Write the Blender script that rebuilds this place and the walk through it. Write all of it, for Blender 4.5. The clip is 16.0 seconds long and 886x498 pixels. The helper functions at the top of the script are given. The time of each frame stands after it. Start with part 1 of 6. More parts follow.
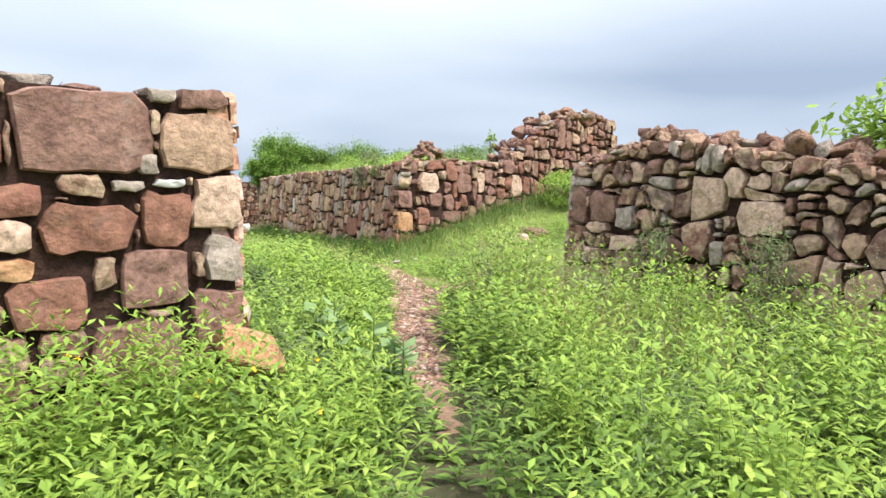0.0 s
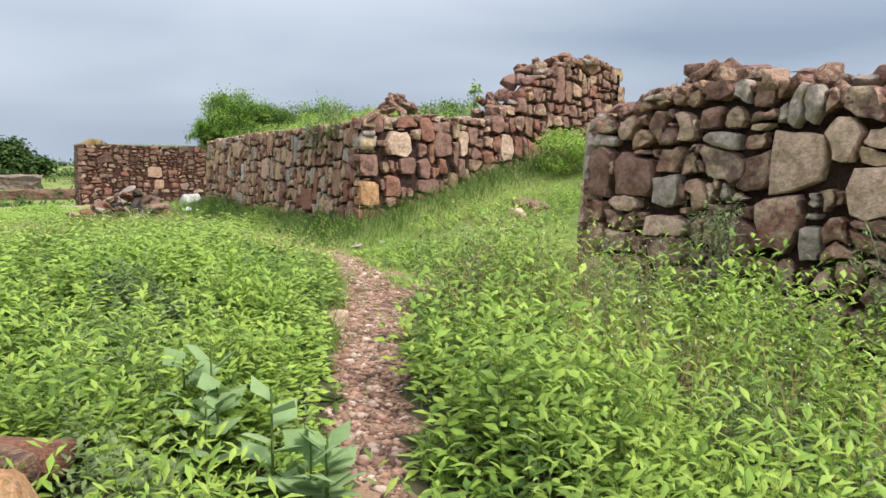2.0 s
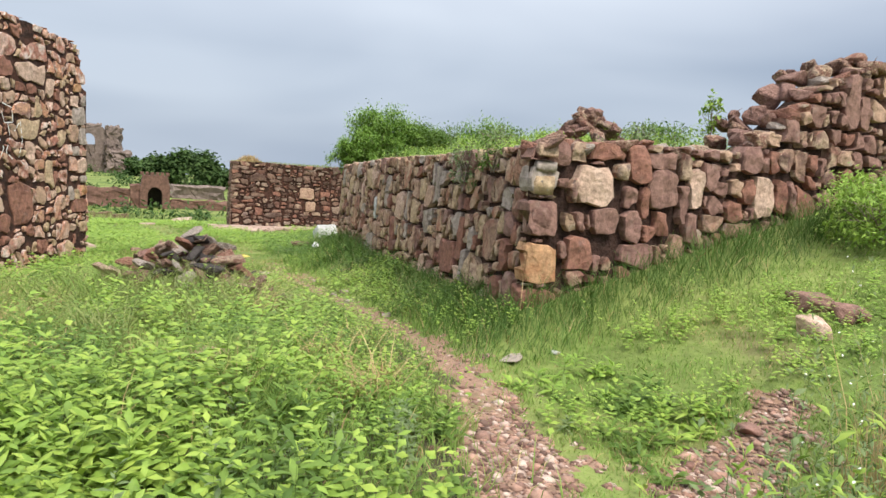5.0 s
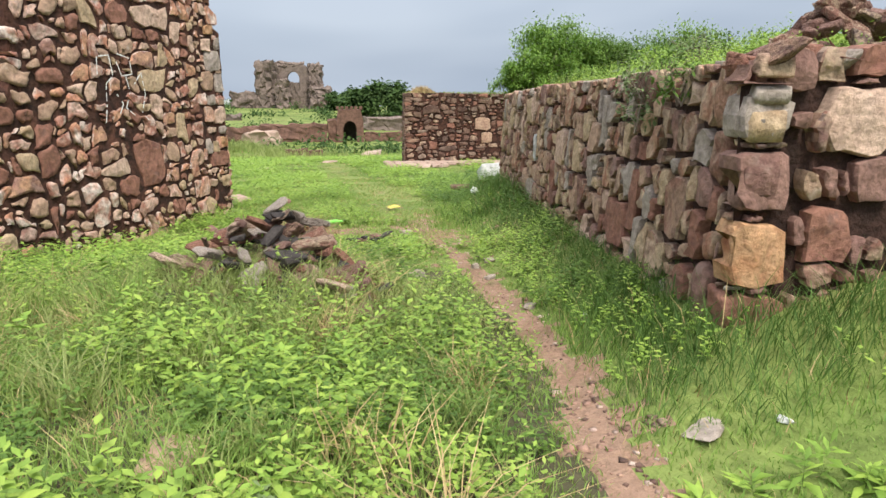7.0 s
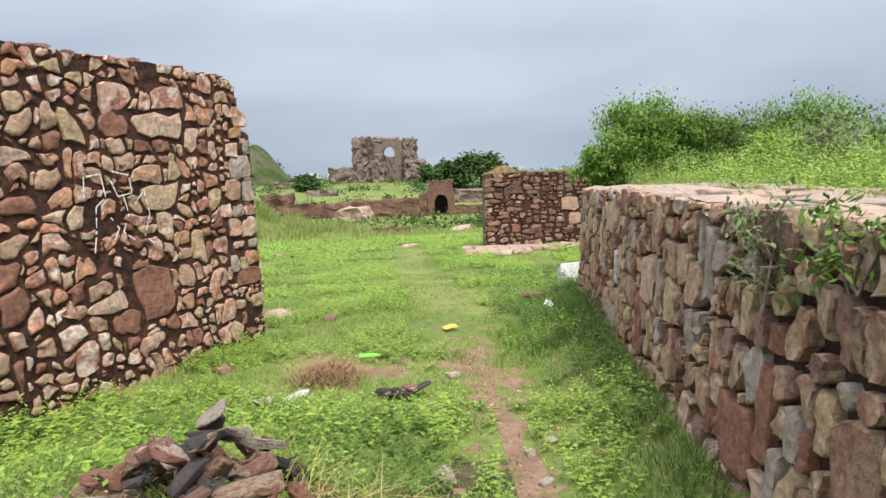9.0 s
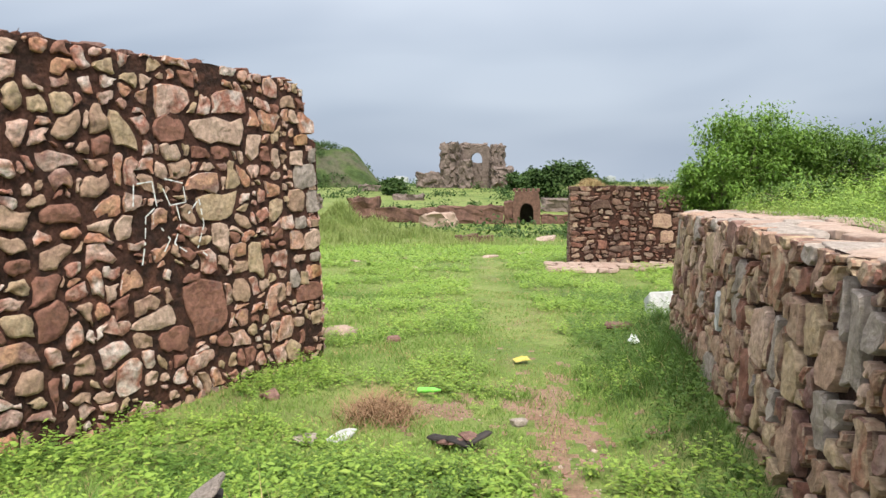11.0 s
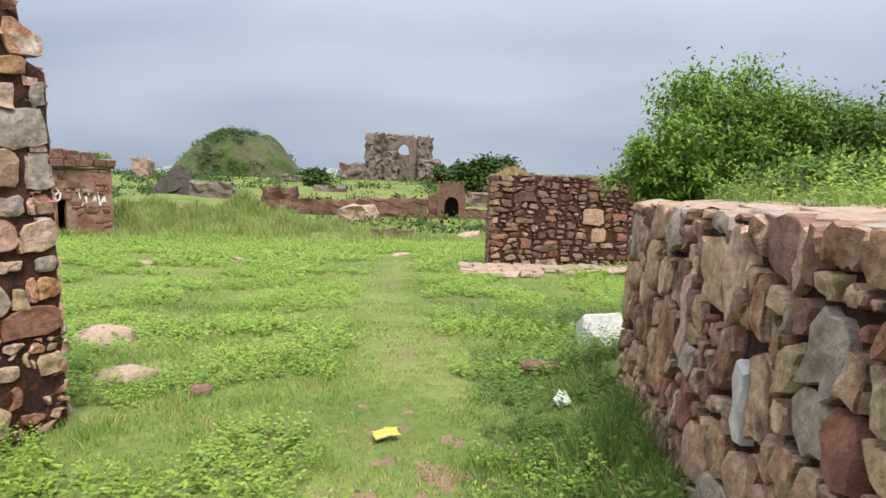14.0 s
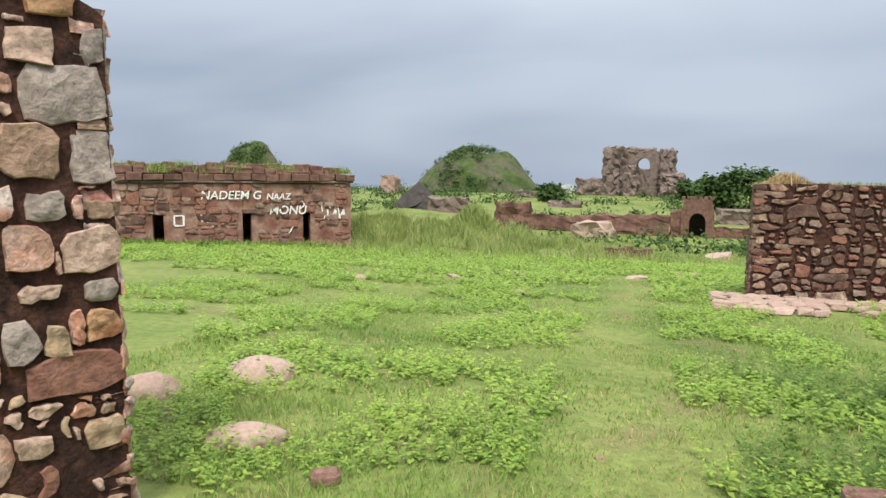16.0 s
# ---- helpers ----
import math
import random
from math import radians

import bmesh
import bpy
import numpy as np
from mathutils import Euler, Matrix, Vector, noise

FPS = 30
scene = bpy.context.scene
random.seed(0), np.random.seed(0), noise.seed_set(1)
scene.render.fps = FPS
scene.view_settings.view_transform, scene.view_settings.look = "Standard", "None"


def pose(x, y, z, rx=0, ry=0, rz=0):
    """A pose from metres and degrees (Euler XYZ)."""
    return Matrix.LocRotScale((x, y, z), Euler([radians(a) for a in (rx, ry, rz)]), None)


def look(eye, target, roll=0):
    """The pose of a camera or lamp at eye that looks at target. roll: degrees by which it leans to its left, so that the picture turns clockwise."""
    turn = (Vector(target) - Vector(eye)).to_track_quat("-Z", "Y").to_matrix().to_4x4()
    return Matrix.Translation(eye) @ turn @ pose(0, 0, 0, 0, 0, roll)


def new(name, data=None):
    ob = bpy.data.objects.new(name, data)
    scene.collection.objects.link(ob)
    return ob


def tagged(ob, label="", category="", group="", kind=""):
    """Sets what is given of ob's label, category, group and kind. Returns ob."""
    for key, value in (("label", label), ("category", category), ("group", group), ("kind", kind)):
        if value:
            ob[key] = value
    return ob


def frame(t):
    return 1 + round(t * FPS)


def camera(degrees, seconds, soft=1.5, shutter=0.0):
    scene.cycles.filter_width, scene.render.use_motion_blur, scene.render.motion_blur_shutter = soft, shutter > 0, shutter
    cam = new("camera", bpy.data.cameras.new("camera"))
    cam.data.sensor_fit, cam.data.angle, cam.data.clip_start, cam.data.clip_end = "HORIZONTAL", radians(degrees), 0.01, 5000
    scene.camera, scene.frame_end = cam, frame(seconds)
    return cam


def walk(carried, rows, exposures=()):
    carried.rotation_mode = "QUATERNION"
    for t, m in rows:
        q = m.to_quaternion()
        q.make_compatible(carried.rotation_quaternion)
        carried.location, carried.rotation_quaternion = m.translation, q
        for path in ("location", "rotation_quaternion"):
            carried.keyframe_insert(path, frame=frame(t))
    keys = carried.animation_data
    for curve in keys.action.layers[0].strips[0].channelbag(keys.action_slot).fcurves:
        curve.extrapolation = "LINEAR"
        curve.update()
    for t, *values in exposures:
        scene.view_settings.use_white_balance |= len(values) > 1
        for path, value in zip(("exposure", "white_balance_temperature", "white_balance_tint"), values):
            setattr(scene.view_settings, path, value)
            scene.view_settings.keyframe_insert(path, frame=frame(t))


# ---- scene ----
cam = camera(65.6, 16.0)
PATH = [
    (0, (-6.117, -6.224, 1.117), (-4.909, -4.64, 0.95), 1.3),
    (0.5, (-5.762, -5.83, 1.14), (-4.581, -4.218, 1.044), -3.0),
    (1, (-5.419, -5.401, 1.111), (-4.25, -3.79, 0.918), -2.2),
    (1.5, (-5.135, -5.026, 1.134), (-3.876, -3.497, 0.858), 1.0),
    (2, (-4.807, -4.655, 1.123), (-3.563, -3.113, 0.852), 0.9),
    (2.5, (-4.475, -4.228, 1.129), (-3.318, -2.626, 0.817), 2.1),
    (3, (-4.178, -3.793, 1.183), (-3.04, -2.175, 0.891), 2.0),
    (3.5, (-3.844, -3.363, 1.192), (-2.77, -1.686, 1.003), 0.2),
    (4, (-3.57, -2.893, 1.198), (-2.609, -1.157, 0.948), 0.3),
    (4.2, (-3.484, -2.665, 1.198), (-2.546, -0.912, 0.975), 1.7),
    (6.3, (-2.564, -1.024, 1.364), (-1.996, 0.871, 1.068), 2.0),
    (6.5, (-2.459, -0.867, 1.362), (-2.0, 1.048, 1.014), 1.5),
    (7, (-2.252, -0.477, 1.385), (-1.934, 1.445, 0.933), -0.0),
    (7.5, (-2.081, -0.084, 1.498), (-1.821, 1.844, 1.036), -0.7),
    (8, (-1.863, 0.331, 1.587), (-1.694, 2.295, 1.246), -2.4),
    (8.5, (-1.705, 0.663, 1.697), (-1.634, 2.635, 1.371), -3.1),
    (9, (-1.61, 1.1, 1.729), (-1.568, 3.083, 1.47), -2.3),
    (9.2, (-1.632, 1.225, 1.761), (-1.631, 3.214, 1.553), -2.3),
    (11.3, (-1.412, 1.984, 1.814), (-1.651, 3.954, 1.562), -1.4),
    (11.5, (-1.339, 2.152, 1.771), (-1.571, 4.12, 1.498), -3.9),
    (12, (-1.203, 2.533, 1.716), (-1.288, 4.506, 1.399), -0.0),
    (12.5, (-1.165, 3.006, 1.656), (-1.159, 4.983, 1.351), 1.5),
    (13, (-1.103, 3.515, 1.616), (-1.091, 5.488, 1.286), -0.7),
    (13.5, (-1.074, 4.024, 1.595), (-1.069, 6.003, 1.308), -0.8),
    (14, (-1.059, 4.533, 1.574), (-1.056, 6.517, 1.321), 1.0),
    (14.5, (-0.994, 5.024, 1.503), (-1.099, 7.008, 1.274), -2.8),
    (15, (-0.99, 5.544, 1.459), (-1.231, 7.508, 1.166), -2.0),
    (15.5, (-1.035, 6.046, 1.42), (-1.496, 7.965, 1.096), -4.6),
    (16, (-1.137, 6.533, 1.4), (-1.8, 8.408, 1.186), 0.4),
]
walk(cam, [(t, look(e, g, r)) for t, e, g, r in PATH],
     exposures=((0, 0.72), (0.3, 0.56), (0.8, 0.29), (1.5, 0.34), (4, 0.33), (8, 0.32), (13, 0.27), (16, 0.2)))

# ---- sky and sun ----
SUN_ELEV, SUN_ROT = radians(56), radians(165)
world = bpy.data.worlds.new("overcast")
scene.world = world
world.use_nodes = True
wn, wl = world.node_tree.nodes, world.node_tree.links
wn.clear()
w_out = wn.new("ShaderNodeOutputWorld")
w_bg = wn.new("ShaderNodeBackground")
w_sky = wn.new("ShaderNodeTexSky")
w_sky.sky_type, w_sky.sun_disc = "NISHITA", False
w_sky.sun_elevation, w_sky.sun_rotation = SUN_ELEV, SUN_ROT
w_sky.air_density, w_sky.dust_density = 1.0, 3.0
w_co = wn.new("ShaderNodeTexCoord")
w_map = wn.new("ShaderNodeMapping")
w_map.inputs["Scale"].default_value = (1.0, 1.0, 3.6)
w_n1 = wn.new("ShaderNodeTexNoise")
w_n1.inputs["Scale"].default_value, w_n1.inputs["Detail"].default_value = 1.5, 3.0
w_n1.inputs["Roughness"].default_value = 0.45
w_n1.inputs["Distortion"].default_value = 0.3
w_ramp = wn.new("ShaderNodeValToRGB")
w_ramp.color_ramp.elements[0].position, w_ramp.color_ramp.elements[0].color = 0.34, (3.9, 4.8, 6.3, 1)
w_ramp.color_ramp.elements[1].position, w_ramp.color_ramp.elements[1].color = 0.7, (7.0, 7.9, 9.2, 1)
w_sep = wn.new("ShaderNodeSeparateXYZ")
w_up = wn.new("ShaderNodeMapRange")
w_up.inputs["From Min"].default_value, w_up.inputs["From Max"].default_value = 0.16, 0.75
w_mix = wn.new("ShaderNodeMix")
w_mix.data_type, w_mix.blend_type = "RGBA", "MIX"
w_mix.inputs[7].default_value = (21.0, 21.5, 22.5, 1)
w_all = wn.new("ShaderNodeMix")
w_all.data_type, w_all.blend_type = "RGBA", "MIX"
w_all.inputs[0].default_value = 0.88
wl.new(w_co.outputs["Generated"], w_map.inputs["Vector"])
wl.new(w_map.outputs["Vector"], w_n1.inputs["Vector"])
wl.new(w_n1.outputs["Fac"], w_ramp.inputs["Fac"])
wl.new(w_co.outputs["Generated"], w_sep.inputs["Vector"])
wl.new(w_sep.outputs["Z"], w_up.inputs["Value"])
wl.new(w_up.outputs["Result"], w_mix.inputs[0])
wl.new(w_ramp.outputs["Color"], w_mix.inputs[6])
wl.new(w_sky.outputs["Color"], w_all.inputs[6])
wl.new(w_mix.outputs[2], w_all.inputs[7])
wl.new(w_all.outputs[2], w_bg.inputs["Color"])
w_bg.inputs["Strength"].default_value = 0.075
wl.new(w_bg.outputs["Background"], w_out.inputs["Surface"])

sun = new("sun", bpy.data.lights.new("sun", "SUN"))
sun.data.energy, sun.data.angle, sun.data.color = 3.0, radians(14), (1.0, 0.94, 0.84)
sun.rotation_euler = (radians(90) - SUN_ELEV, 0, radians(180) - SUN_ROT)


# ---- materials ----
def material(name, stops, grain=18.0, blotch=2.2, rough=0.9, bump=0.35, mix=0.45, rand=0.0, translucent=0.0, bump_size=None, spot=None):
    """Surface with colours spread over the stops by a per-piece random value, blotches and grain, and a fine relief."""
    m = bpy.data.materials.new(name)
    m.use_nodes = True
    n, l = m.node_tree.nodes, m.node_tree.links
    bsdf = n["Principled BSDF"]
    bsdf.inputs["Roughness"].default_value = rough
    bsdf.inputs["Specular IOR Level"].default_value = 0.25
    co = n.new("ShaderNodeTexCoord")
    big, fine = n.new("ShaderNodeTexNoise"), n.new("ShaderNodeTexNoise")
    big.inputs["Scale"].default_value, big.inputs["Detail"].default_value = blotch, 4
    fine.inputs["Scale"].default_value, fine.inputs["Detail"].default_value = grain, 5
    fine.inputs["Roughness"].default_value = 0.7
    for k in (big, fine):
        l.new(co.outputs["Object"], k.inputs["Vector"])
    info, geo = n.new("ShaderNodeObjectInfo"), n.new("ShaderNodeNewGeometry")
    add = n.new("ShaderNodeMath")
    l.new(info.outputs["Random"], add.inputs[0])
    l.new(geo.outputs["Random Per Island"], add.inputs[1])
    fr = n.new("ShaderNodeMath")
    fr.operation = "FRACT"
    l.new(add.outputs[0], fr.inputs[0])
    # value = rand * piece + (1 - rand) * blotches
    sc = n.new("ShaderNodeMix")
    sc.inputs[0].default_value = 1 - rand
    l.new(fr.outputs[0], sc.inputs[2])
    wide = n.new("ShaderNodeMapRange")
    wide.inputs["From Min"].default_value, wide.inputs["From Max"].default_value = 0.3, 0.7
    l.new(big.outputs["Fac"], wide.inputs["Value"])
    l.new(wide.outputs["Result"], sc.inputs[3])
    ramp = n.new("ShaderNodeValToRGB")
    cr = ramp.color_ramp
    while len(cr.elements) < len(stops):
        cr.elements.new(0.5)
    for i, c in enumerate(stops):
        cr.elements[i].position = i / max(1, len(stops) - 1)
        cr.elements[i].color = (*c, 1)
    l.new(sc.outputs[0], ramp.inputs["Fac"])
    gr = n.new("ShaderNodeMapRange")
    gr.inputs["From Min"].default_value, gr.inputs["From Max"].default_value = 0.25, 0.75
    gr.inputs["To Min"].default_value, gr.inputs["To Max"].default_value = 1 - mix, 1 + mix
    l.new(fine.outputs["Fac"], gr.inputs["Value"])
    mul = n.new("ShaderNodeVectorMath")
    mul.operation = "SCALE"
    l.new(ramp.outputs["Color"], mul.inputs[0])
    l.new(gr.outputs["Result"], mul.inputs["Scale"])
    colour = mul.outputs[0]
    if spot:
        sp = n.new("ShaderNodeTexNoise")
        sp.inputs["Scale"].default_value, sp.inputs["Detail"].default_value = spot[1], 6
        l.new(co.outputs["Object"], sp.inputs["Vector"])
        cut = n.new("ShaderNodeMapRange")
        cut.inputs["From Min"].default_value, cut.inputs["From Max"].default_value = spot[2], spot[2] + 0.1
        cut.inputs["To Max"].default_value = spot[3]
        l.new(sp.outputs["Fac"], cut.inputs["Value"])
        sm = n.new("ShaderNodeMix")
        sm.data_type = "RGBA"
        l.new(cut.outputs["Result"], sm.inputs[0])
        l.new(colour, sm.inputs[6])
        sm.inputs[7].default_value = (*spot[0], 1)
        colour = sm.outputs[2]
    l.new(colour, bsdf.inputs["Base Color"])
    if bump:
        b = n.new("ShaderNodeBump")
        b.inputs["Strength"].default_value, b.inputs["Distance"].default_value = bump, bump_size or 0.02
        mid = n.new("ShaderNodeTexNoise")
        mid.inputs["Scale"].default_value, mid.inputs["Detail"].default_value = grain * 0.38, 3
        l.new(co.outputs["Object"], mid.inputs["Vector"])
        hs = n.new("ShaderNodeMath")
        hs.operation = "MULTIPLY_ADD"
        hs.inputs[1].default_value = 1.6
        l.new(mid.outputs["Fac"], hs.inputs[0])
        l.new(fine.outputs["Fac"], hs.inputs[2])
        l.new(hs.outputs[0], b.inputs["Height"])
        l.new(b.outputs["Normal"], bsdf.inputs["Normal"])
    if translucent:
        tr, ms = n.new("ShaderNodeBsdfTranslucent"), n.new("ShaderNodeMixShader")
        l.new(colour, tr.inputs["Color"])
        ms.inputs[0].default_value = translucent
        l.new(bsdf.outputs[0], ms.inputs[1])
        l.new(tr.outputs[0], ms.inputs[2])
        l.new(ms.outputs[0], n["Material Output"].inputs["Surface"])
    return m


STONE_C = material("stone_brown", ((0.11, 0.056, 0.047), (0.27, 0.13, 0.097), (0.35, 0.225, 0.16), (0.15, 0.083, 0.07), (0.42, 0.31, 0.22), (0.22, 0.105, 0.08), (0.50, 0.37, 0.26), (0.18, 0.125, 0.11), (0.31, 0.145, 0.10)), 26, 5, rand=0.72, bump=1.0, mix=0.55, spot=((0.055, 0.036, 0.03), 7.0, 0.6, 0.4))
STONE_G = material("stone_grey_brown", ((0.12, 0.07, 0.056), (0.33, 0.22, 0.15), (0.32, 0.175, 0.12), (0.46, 0.34, 0.235), (0.14, 0.082, 0.066), (0.50, 0.375, 0.255), (0.31, 0.145, 0.096), (0.47, 0.345, 0.24), (0.20, 0.11, 0.084), (0.36, 0.20, 0.13)), 26, 5, rand=0.72, bump=1.0, mix=0.55, spot=((0.055, 0.036, 0.03), 7.0, 0.6, 0.4))
STONE_D = material("stone_red_tan", ((0.31, 0.13, 0.09), (0.50, 0.29, 0.205), (0.62, 0.435, 0.36), (0.35, 0.15, 0.105), (0.68, 0.575, 0.51), (0.46, 0.215, 0.14), (0.55, 0.325, 0.205), (0.28, 0.155, 0.125), (0.54, 0.39, 0.325), (0.36, 0.16, 0.115)), 26, 5, rand=0.72, bump=1.0, mix=0.55, spot=((0.16, 0.085, 0.06), 11.0, 0.63, 0.5))
STONE_E = material("stone_small_red", ((0.10, 0.05, 0.04), (0.21, 0.135, 0.10), (0.075, 0.042, 0.034), (0.33, 0.245, 0.19), (0.135, 0.068, 0.05), (0.25, 0.16, 0.12)), 20, 4, rand=0.86, bump=0.9, mix=0.5)
STONE_PALE = material("stone_pale", ((0.46, 0.31, 0.235), (0.58, 0.425, 0.335)), 24, 6, rand=0.3, bump=0.9, mix=0.5, spot=((0.30, 0.2, 0.14), 8, 0.6, 0.5))
STONE_OCHRE = material("stone_ochre", ((0.40, 0.28, 0.165), (0.48, 0.36, 0.24), (0.29, 0.18, 0.105)), 24, 8, rand=0.3, bump=0.9, mix=0.5, spot=((0.15, 0.1, 0.075), 9, 0.6, 0.6))
STONE_ORANGE = material("stone_orange", ((0.36, 0.16, 0.08), (0.48, 0.29, 0.16), (0.28, 0.11, 0.06)), 22, 7, rand=0.15, bump=0.9, mix=0.5)
STONE_RED = material("stone_red", ((0.19, 0.085, 0.064), (0.28, 0.14, 0.10), (0.23, 0.105, 0.078)), 22, 7, rand=0.3, bump=0.9, mix=0.5, spot=((0.2, 0.12, 0.1), 10, 0.58, 0.6))
STONE_PURPLE = material("stone_purple", ((0.155, 0.082, 0.068), (0.265, 0.155, 0.125), (0.20, 0.11, 0.092)), 22, 6, rand=0.3, bump=0.9, mix=0.5, spot=((0.34, 0.24, 0.2), 8, 0.6, 0.6))
STONE_GREY = material("stone_grey", ((0.27, 0.222, 0.19), (0.38, 0.318, 0.275), (0.32, 0.27, 0.235)), 22, 6, rand=0.3, bump=0.9, mix=0.5, spot=((0.2, 0.17, 0.12), 8, 0.6, 0.6))
WHITEWASH = material("whitewashed_stone", ((0.48, 0.48, 0.48), (0.62, 0.62, 0.61)), 20, 5, bump=0.5, mix=0.22, spot=((0.4, 0.37, 0.33), 7, 0.62, 0.7))
MORTAR = material("mortar_dark", ((0.026, 0.016, 0.013), (0.058, 0.032, 0.025), (0.038, 0.023, 0.019)), 40, 5, bump=0.9, mix=0.5, rough=1.0)
STONE_TAN = material("stone_pinkish_tan", ((0.33, 0.20, 0.15), (0.42, 0.28, 0.20), (0.36, 0.25, 0.17)), 24, 6, rand=0.3, bump=0.9, mix=0.5, spot=((0.5, 0.42, 0.36), 6, 0.63, 0.6))
MORTAR_D = material("mortar_red_brown", ((0.04, 0.021, 0.016), (0.09, 0.042, 0.03), (0.035, 0.02, 0.016), (0.12, 0.055, 0.038)), 40, 4, bump=0.9, mix=0.5, rough=1.0)
PLASTER = material("weathered_red_plaster", ((0.14, 0.062, 0.046), (0.22, 0.11, 0.08), (0.31, 0.20, 0.155), (0.16, 0.074, 0.054)), 6, 1.1, bump=0.4, mix=0.35, spot=((0.10, 0.07, 0.06), 1.4, 0.58, 0.7))
# Greyed stone: the haze of distance is mixed into its colour.
FAR_STONE = material("far_ruin_stone", ((0.10, 0.078, 0.068), (0.215, 0.165, 0.14), (0.13, 0.10, 0.088)), 2.5, 0.6, bump=0.6, bump_size=0.2, mix=0.55, rand=0.3)
FAR_RED = material("far_red_wall", ((0.095, 0.05, 0.04), (0.175, 0.098, 0.074), (0.075, 0.042, 0.034)), 4.0, 0.9, bump=0.5, mix=0.5, rand=0.3)
DARK_SLATE = material("dark_slate", ((0.035, 0.03, 0.03), (0.07, 0.06, 0.055)), 8, 2, bump=0.3, rand=0.5)
GRAVEL = material("gravel_pink", ((0.30, 0.155, 0.115), (0.45, 0.28, 0.21), (0.14, 0.08, 0.062), (0.58, 0.45, 0.38), (0.27, 0.16, 0.125), (0.10, 0.062, 0.05), (0.36, 0.19, 0.145)), 60, 8, rand=0.9, bump=0.4, mix=0.25)
EARTH_TOP = material("platform_earth", ((0.09, 0.13, 0.03), (0.16, 0.16, 0.06), (0.12, 0.17, 0.035)), 25, 2, bump=0.8, mix=0.5)
PAVE = material("pinkish_paving", ((0.33, 0.215, 0.17), (0.43, 0.32, 0.26), (0.37, 0.265, 0.21)), 22, 4, rand=0.7, bump=0.5, mix=0.3, spot=((0.2, 0.15, 0.11), 6, 0.6, 0.7))
LEAF_W = material("weed_leaf", ((0.065, 0.125, 0.022), (0.185, 0.295, 0.048), (0.345, 0.455, 0.085), (0.11, 0.19, 0.034)), 30, 1.2, rand=0.65, rough=0.55, bump=0, mix=0.15, translucent=0.24)
LEAF_M = material("fresh_leaf", ((0.09, 0.165, 0.028), (0.265, 0.40, 0.068), (0.40, 0.51, 0.095)), 30, 1.2, rand=0.7, rough=0.5, bump=0, mix=0.15, translucent=0.24)
LEAF_G = material("greygreen_leaf", ((0.11, 0.16, 0.065), (0.17, 0.235, 0.095), (0.22, 0.28, 0.12)), 30, 1.2, rand=0.65, rough=0.6, bump=0, mix=0.15, translucent=0.22)
LEAF_Y = material("bright_leaf", ((0.135, 0.24, 0.042), (0.275, 0.42, 0.072), (0.385, 0.50, 0.10)), 30, 1.2, rand=0.7, rough=0.5, bump=0, mix=0.15, translucent=0.28)
# Darker weed leaf: shade low between the bushy plants is put into colour.
LEAF_SHADE = material("weed_leaf_shaded", ((0.05, 0.10, 0.02), (0.12, 0.205, 0.036), (0.21, 0.32, 0.06)), 30, 1.2, rand=0.65, rough=0.55, bump=0, mix=0.15, translucent=0.22)
LEAF_S = material("shrub_leaf", ((0.07, 0.14, 0.025), (0.17, 0.30, 0.05), (0.27, 0.41, 0.075)), 30, 1.4, rand=0.7, rough=0.5, bump=0, mix=0.15, translucent=0.24)
LEAF_B = material("bush_leaf", ((0.06, 0.12, 0.022), (0.115, 0.205, 0.035), (0.19, 0.30, 0.055)), 30, 1.4, rand=0.7, rough=0.5, bump=0, mix=0.15, translucent=0.24)
GRASS = material("grass_blade", ((0.10, 0.19, 0.042), (0.185, 0.31, 0.066), (0.27, 0.39, 0.092), (0.37, 0.39, 0.15)), 30, 0.6, rand=0.5, rough=0.6, bump=0, mix=0.15, translucent=0.24)
GRASS_PALE = material("pale_long_grass", ((0.17, 0.24, 0.06), (0.27, 0.33, 0.10), (0.36, 0.38, 0.16)), 30, 0.8, rand=0.5, rough=0.6, bump=0, mix=0.15, translucent=0.24)
# Darker copy of the grass blade, with the platform wall's shade in its colour.
GRASS_SHADE = material("bank_grass", ((0.06, 0.12, 0.028), (0.10, 0.185, 0.04), (0.145, 0.235, 0.055)), 30, 0.8, rand=0.5, rough=0.6, bump=0, mix=0.15, translucent=0.22)
GRASS_FAR = material("far_green", ((0.07, 0.14, 0.018), (0.13, 0.23, 0.03), (0.18, 0.28, 0.045)), 1.5, 0.12, rand=0.2, rough=0.8, bump=0.3, mix=0.3)
STRAW = material("dry_straw", ((0.42, 0.30, 0.14), (0.55, 0.42, 0.22), (0.30, 0.19, 0.10)), 40, 4, rand=0.8, rough=0.8, bump=0, mix=0.2)
BROWN_STRAW = material("brown_dead_weed", ((0.26, 0.15, 0.09), (0.40, 0.26, 0.16), (0.32, 0.19, 0.11)), 40, 4, rand=0.8, rough=0.9, bump=0, mix=0.2)
STEM = material("stem_green", ((0.10, 0.16, 0.04), (0.16, 0.20, 0.07)), 40, 4, rand=0.5, bump=0)
TWIG = material("twig_grey", ((0.16, 0.12, 0.09), (0.30, 0.25, 0.20)), 40, 4, rand=0.5, bump=0.3)
PETAL_W = material("flower_white", ((0.75, 0.75, 0.68), (0.8, 0.8, 0.75)), 30, 4, bump=0, mix=0.05)
PETAL_Y = material("flower_yellow", ((0.8, 0.55, 0.03), (0.8, 0.6, 0.05)), 30, 4, bump=0, mix=0.05)
PLASTIC_Y = material("yellow_plastic", ((0.55, 0.45, 0.08), (0.62, 0.52, 0.14)), 15, 4, bump=0.5, rough=0.4, mix=0.1)
